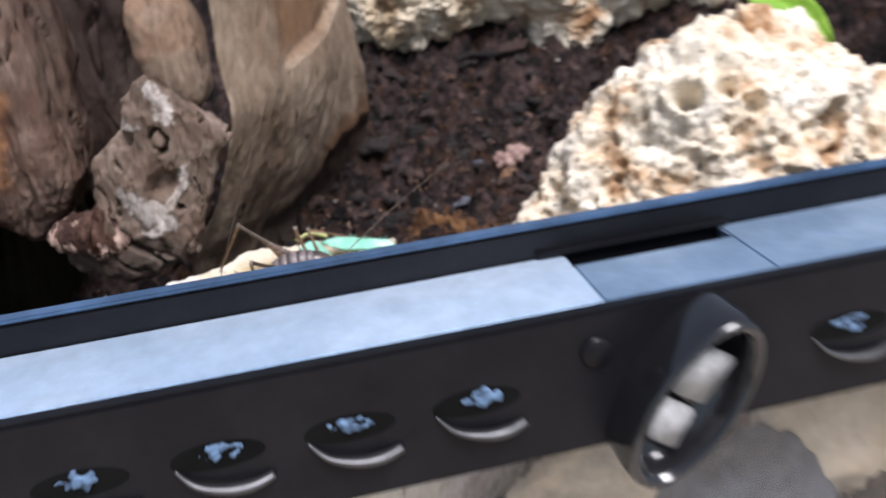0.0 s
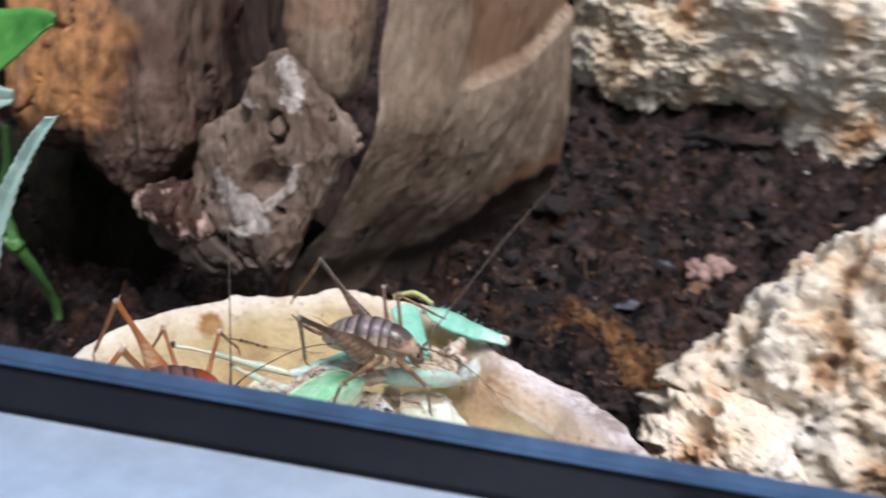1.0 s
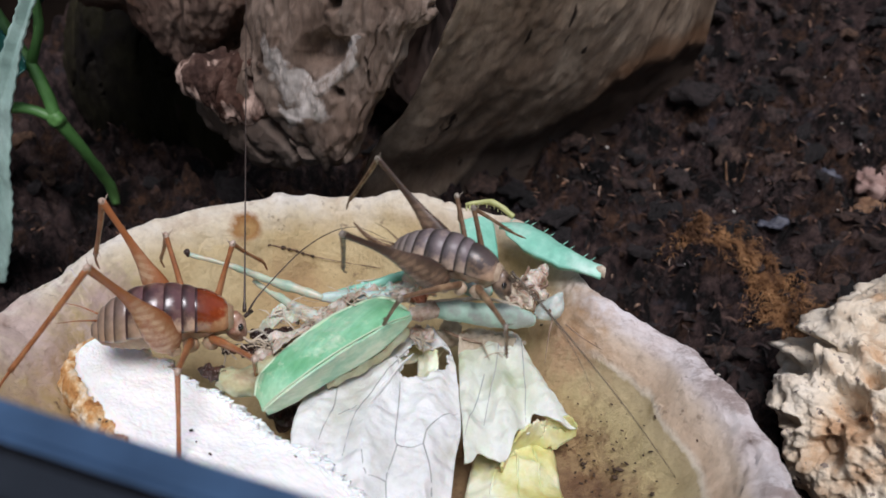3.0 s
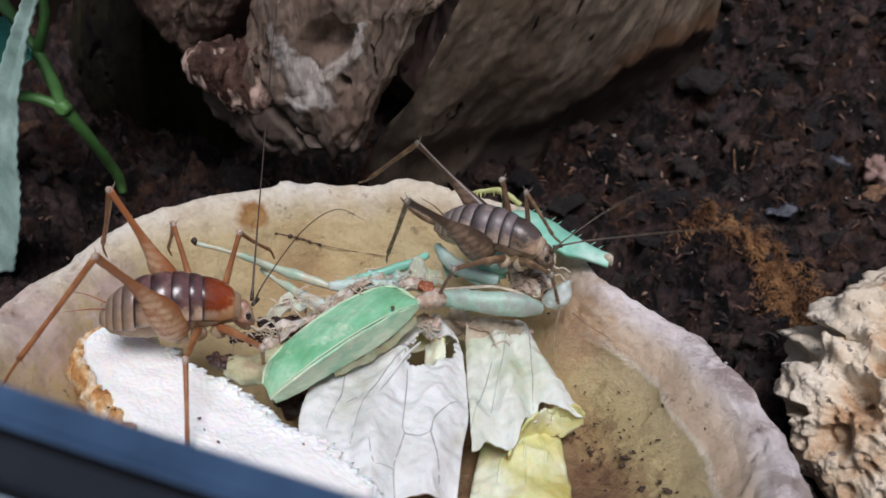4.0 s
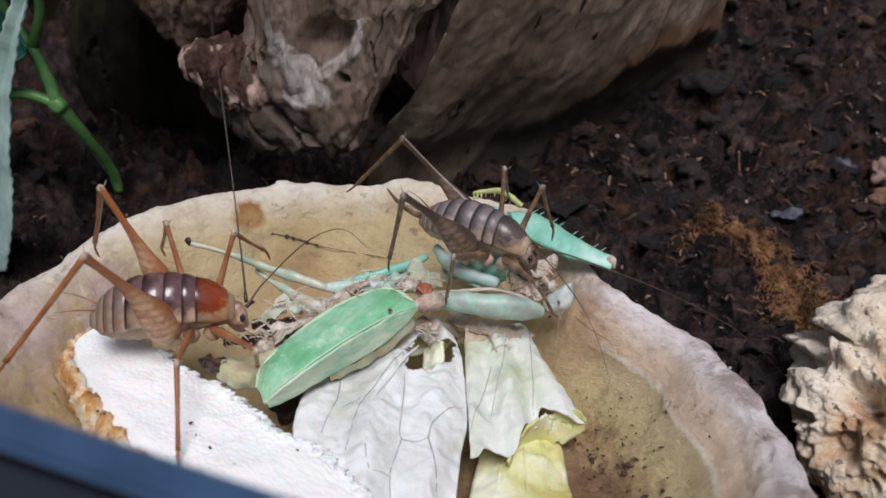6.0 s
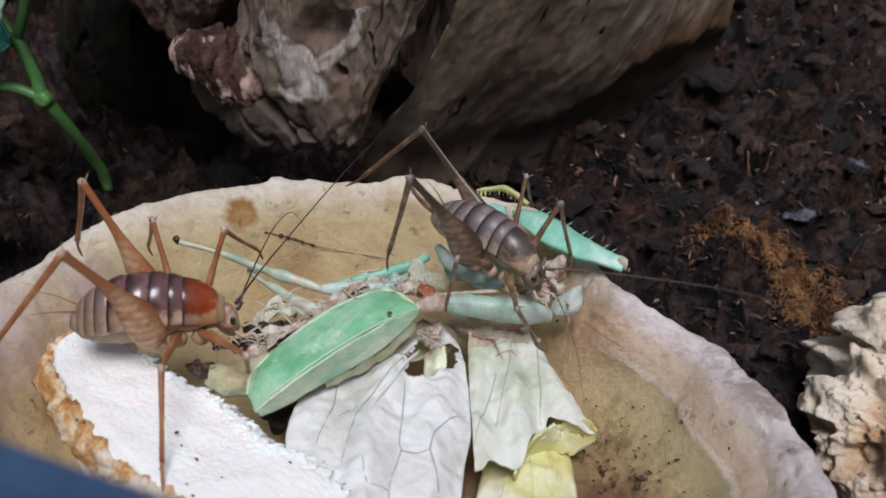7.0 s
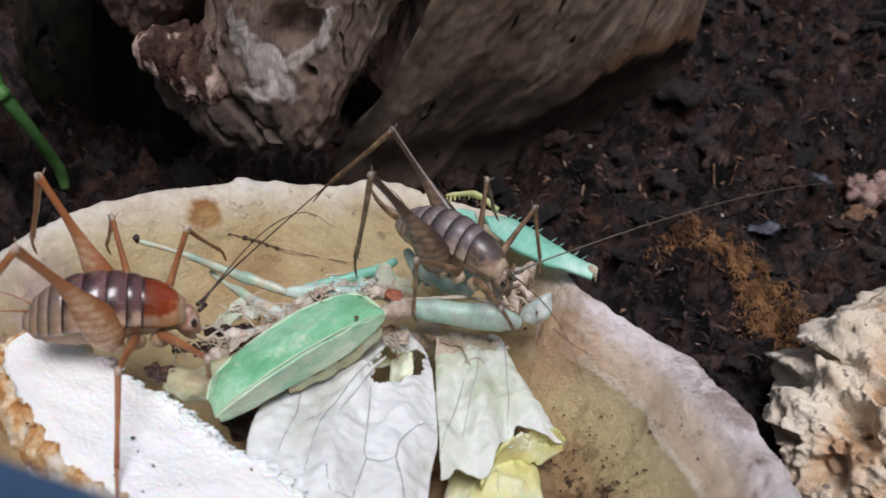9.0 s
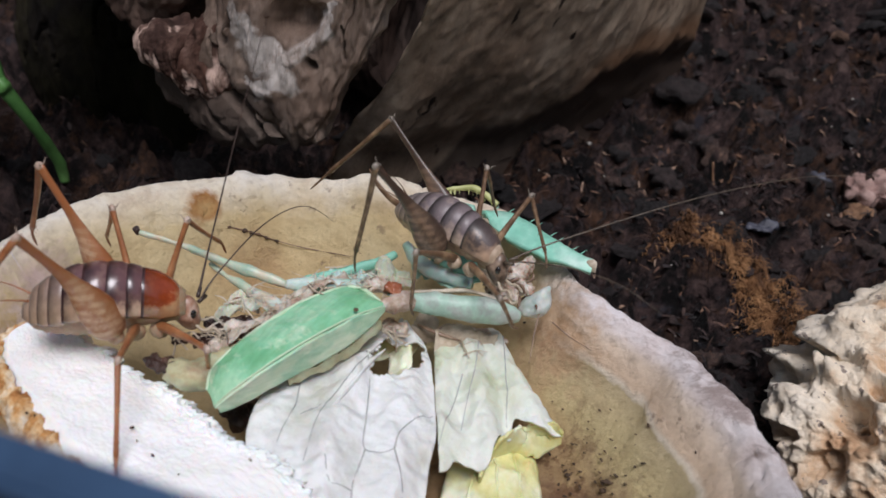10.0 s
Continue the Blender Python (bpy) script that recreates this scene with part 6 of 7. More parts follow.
def build_lettuce():
    leaf = thing("lettuce_leaf", "dry white lettuce leaf with grey veins and a torn hole", "lettuce", "lettuce in the dish")
    a = [(-0.0426, 0.2102, 0.0020), (-0.0456, 0.2048, 0.0012), (-0.0483, 0.1972, 0.0006), (-0.0496, 0.1899, -0.0002), (-0.0469, 0.1819, -0.0008), (-0.0423, 0.1768, -0.0016), (-0.0378, 0.1720, -0.0030)]
    b = [(-0.0406, 0.2116, 0.0024), (-0.0360, 0.2091, 0.0016), (-0.0327, 0.2048, 0.0008), (-0.0295, 0.1999, 0.0002), (-0.0273, 0.1959, -0.0006), (-0.0260, 0.1920, -0.0018), (-0.0227, 0.1844, -0.0040)]
    HOLE = Vector((-0.0384, 0.2041, 0))

    def whole(c):
        d = (c - HOLE).xy
        return Vector((d.x * 0.95 - d.y * 0.25, d.y * 0.62)).length > 0.0029 + 0.0011 * fbm(c, 520, 3)
    shape = (0.0016, 0.0012, 3.1, 110, 0.0008, 2.6)
    part("blade", blade(a, b, 170, 130, *shape[:2], 0.0004, 0, 3.1, whole, *shape[3:]), M_lettuce, leaf)
    add_veins(leaf, a, b, [[(-0.0421, 0.2020), (-0.0388, 0.1976), (-0.0361, 0.1926), (-0.0342, 0.1888), (-0.0334, 0.1881)],
                           [(-0.0334, 0.1881), (-0.0327, 0.1856), (-0.0317, 0.1825), (-0.0291, 0.1788)],
                           [(-0.0333, 0.1880), (-0.0313, 0.1886), (-0.0302, 0.1897)],
                           [(-0.0302, 0.1897), (-0.0310, 0.1924), (-0.0309, 0.1950), (-0.0302, 0.1972), (-0.0295, 0.1991)],
                           [(-0.0302, 0.1897), (-0.0278, 0.1873), (-0.0256, 0.1843), (-0.0246, 0.1819)],
                           [(-0.0317, 0.1825), (-0.0330, 0.1814), (-0.0342, 0.1809), (-0.0362, 0.1831)],
                           [(-0.0413, 0.2042), (-0.0410, 0.1960), (-0.0409, 0.1904), (-0.0402, 0.1867), (-0.0384, 0.1819)],
                           [(-0.0484, 0.1964), (-0.0457, 0.1911), (-0.0444, 0.1885), (-0.0437, 0.1855), (-0.0428, 0.1826)],
                           [(-0.0416, 0.1901), (-0.0424, 0.1886), (-0.0429, 0.1876)]], shape, 90, 0.00007)
    # the dry rib along the hole
    bm = bmesh.new()
    tube(bm, [(-0.0397, 0.2030, 0.0034), (-0.0400, 0.1995, 0.0032), (-0.0399, 0.1955, 0.0026), (-0.0398, 0.1907, 0.0020), (-0.0397, 0.1871, 0.0014)], [0.00012, 0.00030, 0.0003, 0.0002, 0.0001], 8, 24, 0.8)
    part("rib", displace(bm, lambda q: 0.0002 * fbm(q, 600, 3)), M_lettuce, leaf, "dry raised leaf rib")
    bm = blade([(-0.0402, 0.2118, 0.0030), (-0.0392, 0.2135, 0.0038), (-0.0372, 0.2145, 0.0028)], [(-0.0396, 0.2100, 0.0012), (-0.0380, 0.2118, 0.0010), (-0.0362, 0.2122, 0.0014)], 24, 10, 0.001, 0.0012, 0.0003, 0.0003, 6.0, None, 300)
    part("torn_flap", bm, M_pale, leaf, "ragged brownish flap above the hole")
    bm = blade([(-0.0410, 0.2075, -0.0010), (-0.0395, 0.2050, -0.0022), (-0.0380, 0.2030, -0.0020)], [(-0.0385, 0.2090, 0.0012), (-0.0370, 0.2065, -0.0002), (-0.0362, 0.2040, 0.0002)], 30, 12, 0.0008, 0.0010, 0.0003, 0.0002, 3.0, None, 320)
    part("inner_curl", bm, M_lettuce_core, leaf, "yellowish curl inside the hole")
    bm = bmesh.new()
    tube(bm, [(-0.0392, 0.2118, 0.0030), (-0.0370, 0.2108, 0.0036), (-0.0345, 0.2112, 0.0034), (-0.0322, 0.2128, 0.0026)], [0.0002, 0.00028, 0.00026, 0.00018], 7, 16)
    part("dry_stalk", bm, M_tan_chitin, leaf, "thin brown dry stalk")
    leaf = thing("lettuce_leaf", "white pleated lettuce leaf with a curled yellow-green tip", "lettuce", "lettuce in the dish")
    a = [(-0.0351, 0.2096, 0.0010), (-0.0318, 0.2040, 0.0002), (-0.0291, 0.1994, -0.0012), (-0.0266, 0.1955, -0.0030), (-0.0239, 0.1913, -0.0050)]
    b = [(-0.0303, 0.2196, 0.0022), (-0.0257, 0.2159, 0.0016), (-0.0211, 0.2124, 0.0008), (-0.0171, 0.2105, -0.0008), (-0.0136, 0.2091, -0.0026)]
    wavy = lambda v: 0.90 - 0.06 * math.exp(-((v - 0.16) / 0.06) ** 2) + 0.10 * math.exp(-((v - 0.34) / 0.075) ** 2) - 0.10 * math.exp(-((v - 0.54) / 0.10) ** 2) - 0.20 * math.exp(-((v - 0.72) / 0.075) ** 2) + 0.08 * step(0.80, 0.95, v) + 0.008 * math.sin(41 * v)
    fold = (0.0006, 0.0012, 8.3, 120, 0.0012, 2.4)
    part("blade", blade(a, b, 120, 110, *fold[:2], 0.0004, 0, 8.3, None, *fold[3:], wavy), M_lettuce_green, leaf)
    add_veins(leaf, a, b, [[(-0.0304, 0.2143), (-0.0284, 0.2092), (-0.0273, 0.2054), (-0.0256, 0.2003)], [(-0.0297, 0.2082), (-0.0284, 0.2032), (-0.0277, 0.1994), (-0.0266, 0.1955)], [(-0.0280, 0.2179), (-0.0241, 0.2109), (-0.0210, 0.2058)]], fold, 110, 0.00006)
    rim = [(-0.0139, 0.2091, -0.0022), (-0.0168, 0.2084, -0.0012), (-0.0186, 0.2080, -0.0022), (-0.0198, 0.2060, -0.0026), (-0.0203, 0.2038, -0.0026), (-0.0213, 0.2011, -0.0038), (-0.0207, 0.1961, -0.0046)]
    tuck = [(-0.0140, 0.2092, -0.0050), (-0.0149, 0.2084, -0.0060), (-0.0169, 0.2076, -0.0072), (-0.0189, 0.2075, -0.0080), (-0.0202, 0.2063, -0.0085), (-0.0216, 0.2041, -0.0085), (-0.0213, 0.1990, -0.0085)]
    part("curled_edge", blade(rim, tuck, 70, 16, 0.0005, 0.0016, 0.0004, 0.0, 2.2, None, 320), M_lettuce_core, leaf, "yellow-green curled underside")

    leaf = thing("lettuce_leaf", "yellow inner lettuce leaf lying beneath the white ones", "lettuce", "lettuce in the dish")
    a = [(-0.0275, 0.2051, -0.0088), (-0.0260, 0.1990, -0.0085), (-0.0241, 0.1929, -0.0085), (-0.0219, 0.1871, -0.0090)]
    b = [(-0.0185, 0.2098, -0.0080), (-0.0161, 0.2076, -0.0082), (-0.0131, 0.2029, -0.0085), (-0.0098, 0.1964, -0.0090)]
    part("blade", blade(a, b, 40, 30, 0.002, 0.0016, 0.0005, 0, 5.5, None, 140), M_lettuce_core, leaf)
    add_veins(leaf, a, b, [[(-0.0218, 0.2048), (-0.0193, 0.2000), (-0.0169, 0.1956)], [(-0.0192, 0.2059), (-0.0171, 0.2028), (-0.0149, 0.1994)], [(-0.0225, 0.2015), (-0.0217, 0.1970), (-0.0208, 0.1941)]], (0.002, 0.0016, 5.5, 140), 40, 0.00014, M_lettuce_core)
    leaf = thing("lettuce_leaf", "yellowish lettuce scrap pressed under the mantis", "lettuce", "lettuce in the dish")
    a = [(-0.0530, 0.2010, -0.0035), (-0.0470, 0.2030, -0.0020), (-0.0400, 0.2100, -0.0030)]
    b = [(-0.0560, 0.2110, -0.0060), (-0.0470, 0.2180, -0.0040), (-0.0370, 0.2210, -0.0040)]
    part("blade", blade(a, b, 30, 24, 0.002, 0.0018, 0.0004, 0, 9.5, None, 200), M_lettuce_core, leaf)


build_lettuce()


# ---- mantis ----
def wing_material(name, stops, scuffed):
    """Leaf-green wing: fine veins along it, pale scuffed patches and a yellowish margin."""
    m, t, bs = nodes_of(name)
    tc = t.nodes.new("ShaderNodeTexCoord")
    mp = t.nodes.new("ShaderNodeMapping")
    mp.inputs["Rotation"].default_value, mp.inputs["Scale"].default_value = (0, 0, radians(-15)), (1, 0.10, 1)
    t.links.new(tc.outputs["Object"], mp.inputs[0])
    n = t.nodes.new("ShaderNodeTexNoise")
    n.inputs["Scale"].default_value, n.inputs["Detail"].default_value = 1500, 4
    t.links.new(mp.outputs[0], n.inputs["Vector"])
    col = ramp(t, tex(t, "noise", 120, 5.0, 0.6), stops)
    scuff = ramp(t, tex(t, "noise", 260, 6.0, 0.7), [(scuffed, (0, 0, 0)), (scuffed + 0.14, (0.8, 0.8, 0.8))])
    col = mix(t, scuff, col, (0.62, 0.74, 0.54))
    col = mix(t, 0.6, col, ramp(t, n.outputs[0], [(0.36, (0.82, 0.88, 0.82)), (0.5, (1, 1, 1)), (0.64, (1.2, 1.12, 1.16))]), "MULTIPLY")
    t.links.new(col, bs.inputs["Base Color"])
    bs.inputs["Roughness"].default_value = 0.38
    bs.inputs["Subsurface Weight"].default_value, bs.inputs["Subsurface Scale"].default_value = 0.1, 0.001
    bump(t, bs, n.outputs[0], 0.35, 0.0003)
    return m


def build_mantis():
    bug = thing("dead_mantis", "half-eaten pale green mantis lying on lettuce", "mantis")
    M_wing = wing_material("scuffed green wing", [(0.32, (0.17, 0.47, 0.24)), (0.5, (0.27, 0.59, 0.36)), (0.66, (0.42, 0.70, 0.47))], 0.54)
    M_wing_pale = wing_material("pale green wing flank", [(0.36, (0.26, 0.54, 0.36)), (0.47, (0.42, 0.66, 0.46)), (0.60, (0.62, 0.74, 0.55))], 0.47)
    M_tissue = surface("pinkish dry tissue", [(0.3, (0.26, 0.15, 0.10)), (0.45, (0.50, 0.38, 0.29)), (0.6, (0.72, 0.64, 0.56)), (0.74, (0.62, 0.66, 0.56))], 420, 0.4, fine=1200, bump_scale=900, bump_strength=0.8, sss=0.2)
    M_glass = surface("washed bluish green limb", [(0.30, (0.30, 0.52, 0.42)), (0.45, (0.44, 0.62, 0.55)), (0.58, (0.58, 0.68, 0.62)), (0.72, (0.58, 0.50, 0.38))], 210, 0.3, fine=700, fine_amount=0.2, bump_scale=700, bump_strength=0.4, sss=0.25)
    M_belly = surface("cream green abdomen", [(0.32, (0.40, 0.30, 0.18)), (0.45, (0.52, 0.50, 0.30)), (0.6, (0.62, 0.66, 0.46)), (0.75, (0.70, 0.66, 0.55))], 190, 0.45, fine=800, bump_scale=800, bump_strength=0.6, sss=0.15)
    up = [(-0.0420, 0.2051, 0.0088), (-0.0468, 0.2060, 0.0092), (-0.0497, 0.2018, 0.0090), (-0.0518, 0.1960, 0.0083), (-0.0531, 0.1899, 0.0070), (-0.0542, 0.1845, 0.0048), (-0.0537, 0.1825, 0.0025)]
    mid = [(-0.0413, 0.2036, 0.0094), (-0.0428, 0.1994, 0.0097), (-0.0443, 0.1943, 0.0094), (-0.0459, 0.1891, 0.0086), (-0.0476, 0.1849, 0.0070), (-0.0496, 0.1821, 0.0046), (-0.0513, 0.1810, 0.0020)]
    low = [(-0.0414, 0.2040, 0.0086), (-0.0421, 0.2014, 0.0068), (-0.0435, 0.1970, 0.0052), (-0.0455, 0.1927, 0.0040), (-0.0475, 0.1881, 0.0030), (-0.0495, 0.1837, 0.0020), (-0.0508, 0.1815, 0.0012)]
    part("forewing", blade(up, mid, 70, 20, 0.0005, 0.00035, 0.0004, 0, 1.0), M_wing, bug, "leaf-green folded wing with pale scuffs")
    part("forewing", blade(mid, low, 70, 20, 0.0005, 0.00035, 0.0004, 0, 2.0), M_wing_pale, bug, "pale green lower wing half with cream scuffs")
    bm = bmesh.new()
    tube(bm, [Vector(p) + Vector((0, 0, 0.0001)) for p in mid], [0.00008, 0.00013, 0.00013, 0.0001], 6, 40)
    part("wing_vein", bm, M_mantis_vein, bug, "pale wing vein")
    for line, w in ((up, 0.00030), (low, 0.00026)):
        bm = bmesh.new()
        tube(bm, [Vector(p) + Vector((0, 0, -0.00005)) for p in line], [w, w, w, w * 0.7], 6, 40)
        part("wing_edge", displace(bm, lambda p: 0.00008 * fbm(p, 900, 2)), M_mantis_vein, bug, "whitish yellow wing margin")
    # pale hind wing showing below the green one
    part("hind_wing", blade([(-0.0417, 0.2033, 0.0072), (-0.0428, 0.1994, 0.0055), (-0.0448, 0.1944, 0.0040), (-0.0470, 0.1898, 0.0032)], [(-0.0415, 0.2044, 0.0058), (-0.0424, 0.2005, 0.0038), (-0.0448, 0.1960, 0.0022), (-0.0468, 0.1904, 0.0018)], 50, 12, 0.0003, 0.0008, 0.0002, 0.0, 4.0, None, 260), M_belly, bug, "cream folded hind wing")
    bm = bmesh.new()
    tube(bm, [(-0.0604, 0.1831, 0.0022), (-0.0568, 0.1838, 0.0026), (-0.0542, 0.1873, 0.0030), (-0.0518, 0.1952, 0.0040), (-0.0480, 0.2033, 0.0050)], [0.0011, 0.0021, 0.0024, 0.0024, 0.0016], 18, 40, 1.0)
    displace(bm, lambda p: 0.0007 * fbm(p, 260, 4) + 0.0003 * fbm(p, 900, 3))
    part("abdomen", bm, M_belly, bug, "torn cream and green abdomen")
    bm = bmesh.new()
    tube(bm, [(-0.0401, 0.2079, 0.0086), (-0.0379, 0.2092, 0.0088), (-0.0345, 0.2105, 0.0090), (-0.0313, 0.2122, 0.0090), (-0.0281, 0.2139, 0.0088), (-0.0255, 0.2153, 0.0085)], [0.0009, 0.0017, 0.0019, 0.0020, 0.0018, 0.0009], 16, 40, 0.8)
    displace(bm, lambda p: 0.0003 * fbm(p, 300, 3) + 0.00012 * fbm(p, 1000, 2))
    part("prothorax", bm, M_mantis_neck, bug, "narrow mint and grey neck shield")
    bm = bmesh.new()
    tube(bm, [(-0.0400, 0.2080, 0.0102), (-0.0363, 0.2108, 0.0106), (-0.0331, 0.2134, 0.0106), (-0.0292, 0.2151, 0.0100), (-0.0262, 0.2156, 0.0090)], [0.0002, 0.0003, 0.0003, 0.0002], 6, 30)
    part("neck_ridge", displace(bm, lambda p: 0.00012 * fbm(p, 800, 2)), M_pale, bug, "pale neck ridge")
    bm = bmesh.new()
    tube(bm, [(-0.0420, 0.2047, 0.0086), (-0.0409, 0.2060, 0.0088), (-0.0394, 0.2082, 0.0090)], [0.0008, 0.0013, 0.0015], 12, 16)
    part("neck_base", displace(bm, lambda p: 0.0005 * fbm(p, 500, 3)), M_tissue, bug, "pinkish dry neck base")
    bm = displace(ball((-0.0422, 0.2077, 0.0098), (0.0013, 0.0010, 0.0008), 4), lambda p: 0.0008 * fbm(p, 900, 3))
    part("torn_joint", bm, surface("raw red tissue", [(0.3, (0.22, 0.05, 0.02)), (0.7, (0.46, 0.20, 0.11))], 500, 0.35), bug, "orange-red torn joint")
    # triangular head, wide below, lying on its side
    bm = ball((0, 0, 0), (1, 1, 1), 5)
    ax, ay = Vector((0.92, 0.38, 0.0)), Vector((-0.38, 0.92, 0.0))
    for v in bm.verts:
        c = v.co.copy()
        w = 1.0 - 0.62 * step(-0.5, 1.0, c.z)
        v.co = Vector((-0.0246, 0.2198, 0.0092)) + ax * (0.0023 * c.x * w + 0.0011 * c.z) + ay * (0.0016 * c.y * w) + Vector((0, 0, 0.0029 * c.z))
    displace(bm, lambda p: 0.0003 * fbm(p, 400, 3))
    head = part("head", bm, surface("pale mantis face", [(0.32, (0.40, 0.52, 0.48)), (0.5, (0.58, 0.64, 0.60)), (0.64, (0.68, 0.66, 0.58)), (0.76, (0.56, 0.42, 0.28))], 260, 0.35, fine=900, sss=0.2), bug, "pale bluish triangular head")
    for line in ([(-0.0233, 0.2172, 0.0090), (-0.0227, 0.2149, 0.0068), (-0.0217, 0.2121, 0.0040)], [(-0.0217, 0.2196, 0.0070), (-0.0186, 0.2195, 0.0058), (-0.0148, 0.2180, 0.0060)]):
        bm = bmesh.new()
        tube(bm, line, [0.00012, 0.00009, 0.00004], 6, 20)
        part("antenna", bm, M_tan_chitin, head, "thin dark antenna")
    bm = bmesh.new()
    rng = random.Random(9)
    for k in range(46):
        o = Vector((-0.0289, 0.2196, 0.0100)) + Vector((rng.gauss(0, 0.0017), rng.gauss(0, 0.0012), rng.gauss(0, 0.0009)))
        d = Vector((rng.gauss(0, 1), rng.gauss(0, 1), rng.gauss(0.3, 0.8))).normalized() * rng.uniform(0.0006, 0.0016)
        w = rng.uniform(0.00008, 0.00026)
        tube(bm, [o - d, o + Vector((0.0002, 0.0002, 0.0003)), o + d], [w, w * 1.2, w * 0.4], 6, 6)
    part("mouthpart", bm, M_tan_chitin, bug, "brown folded mouthparts and torn neck")
    limbs = [
        ("shin", [(-0.0776, 0.1959, 0.0105), (-0.0723, 0.1978, 0.0098), (-0.0667, 0.1990, 0.0092), (-0.0611, 0.2002, 0.0086), (-0.0557, 0.2016, 0.0080)], [0.0005, 0.0006, 0.0009, 0.0010, 0.0008], M_mantis_leg, "pale mint hind shin"),
        ("thigh", [(-0.0559, 0.2016, 0.0080), (-0.0533, 0.2038, 0.0078), (-0.0501, 0.2062, 0.0078), (-0.0456, 0.2098, 0.0080)], [0.0009, 0.0015, 0.0016, 0.0012], M_glass, "bluish pale hind thigh"),
        ("shin", [(-0.0677, 0.1997, 0.0075), (-0.0643, 0.1992, 0.0070), (-0.0617, 0.1992, 0.0066), (-0.0589, 0.1988, 0.0064)], [0.0004, 0.0005, 0.0009, 0.0010], M_mantis_leg, "pale thin middle shin"),
        ("thigh", [(-0.0602, 0.1988, 0.0064), (-0.0570, 0.1989, 0.0062), (-0.0541, 0.1989, 0.0062), (-0.0521, 0.2008, 0.0065)], [0.0010, 0.0015, 0.0014, 0.0008], M_glass, "bluish pale middle thigh"),
        ("leg", [(-0.0550, 0.2049, 0.0076), (-0.0518, 0.2088, 0.0082), (-0.0486, 0.2130, 0.0090), (-0.0468, 0.2166, 0.0098)], [0.0006, 0.0009, 0.0010, 0.0008], M_mantis_thigh, "mint middle leg"),
        ("leg", [(-0.0620, 0.1940, 0.0040), (-0.0619, 0.1983, 0.0046), (-0.0574, 0.1975, 0.0050)], [0.0003, 0.0004, 0.0005], M_pale, "thin dry leg"),
        ("foreleg_base", [(-0.0453, 0.2166, 0.0120), (-0.0414, 0.2141, 0.0115), (-0.0376, 0.2141, 0.0110), (-0.0337, 0.2158, 0.0104)], [0.0010, 0.0015, 0.0015, 0.0011], M_glass, "glassy green foreleg base"),
        ("foreleg_base", [(-0.0391, 0.2160, 0.0118), (-0.0365, 0.2164, 0.0115), (-0.0337, 0.2185, 0.0112)], [0.0009, 0.0013, 0.0012], M_mantis_thigh, "glassy green foreleg base"),
        ("raptorial_shin", [(-0.0470, 0.2320, 0.0150), (-0.0430, 0.2342, 0.0158), (-0.0385, 0.2342, 0.0145)], [0.0003, 0.0008, 0.0006], M_yellow, "yellow-green spined foreleg shin"),
    ]
    for name, pts, radii, mat, label in limbs:
        bm = bmesh.new()
        tube(bm, pts, [r * 0.8 for r in radii], 12, 30, 0.85)
        if name == "raptorial_shin":
            Q = smooth_path(pts, 14)
            for i in range(1, 14):
                tube(bm, [Q[i] + Vector((0, -0.0004, 0)), Q[i] + Vector((0.0006, -0.0015, -0.0004))], [0.00010, 0.00002], 4, 2)
        displace(bm, lambda p: 0.00022 * fbm(p, 380, 3))
        part(name, bm, mat, bug, label)
    for a, b, lift, seed in (([(-0.0403, 0.2324, 0.0138), (-0.0363, 0.2342, 0.0140), (-0.0309, 0.2328, 0.0140), (-0.0252, 0.2304, 0.0138), (-0.0204, 0.2301, 0.0134)], [(-0.0377, 0.2297, 0.0130), (-0.0325, 0.2276, 0.0128), (-0.0281, 0.2270, 0.0126), (-0.0237, 0.2271, 0.0126), (-0.0197, 0.2275, 0.0126)], 0.0007, 11.0), ([(-0.0449, 0.2256, 0.0150), (-0.0417, 0.2217, 0.0135), (-0.0372, 0.2188, 0.0115), (-0.0342, 0.2163, 0.0098)], [(-0.0409, 0.2305, 0.0150), (-0.0372, 0.2249, 0.0135), (-0.0346, 0.2208, 0.0115), (-0.0332, 0.2181, 0.0098)], 0.0006, 13.0)):
        bm = blade(a, b, 50, 14, lift, 0.0003, 0.0012, 0.0, seed, None, 220)
        Q = smooth_path(a, 16)
        if seed < 12:
            for i in (2, 4, 5, 7, 8, 10, 11, 13, 14):
                tube(bm, [Q[i], Q[i] + Vector((0.0006, 0.0006, 0.0006))], [0.00014, 0.00002], 4, 2)
        part("raptorial_thigh", bm, M_mantis_thigh, bug, "flat mint-green raptorial thigh")
    bm = bmesh.new()
    tube(bm, [(-0.0209, 0.2288, 0.0130), (-0.0200, 0.2287, 0.0130), (-0.0194, 0.2288, 0.0130)], [0.0008, 0.0010, 0.0009], 12, 8, 0.6)
    part("thigh_tip", displace(bm, lambda p: 0.0003 * fbm(p, 900, 3)), M_pale, bug, "whitish broken end")
    part("leg_tip", displace(ball((-0.0777, 0.1958, 0.0107), (0.0006, 0.0005, 0.0006), 3), lambda p: 0.0003 * fbm(p, 1300, 2)), M_remains, bug, "dark leg stump")
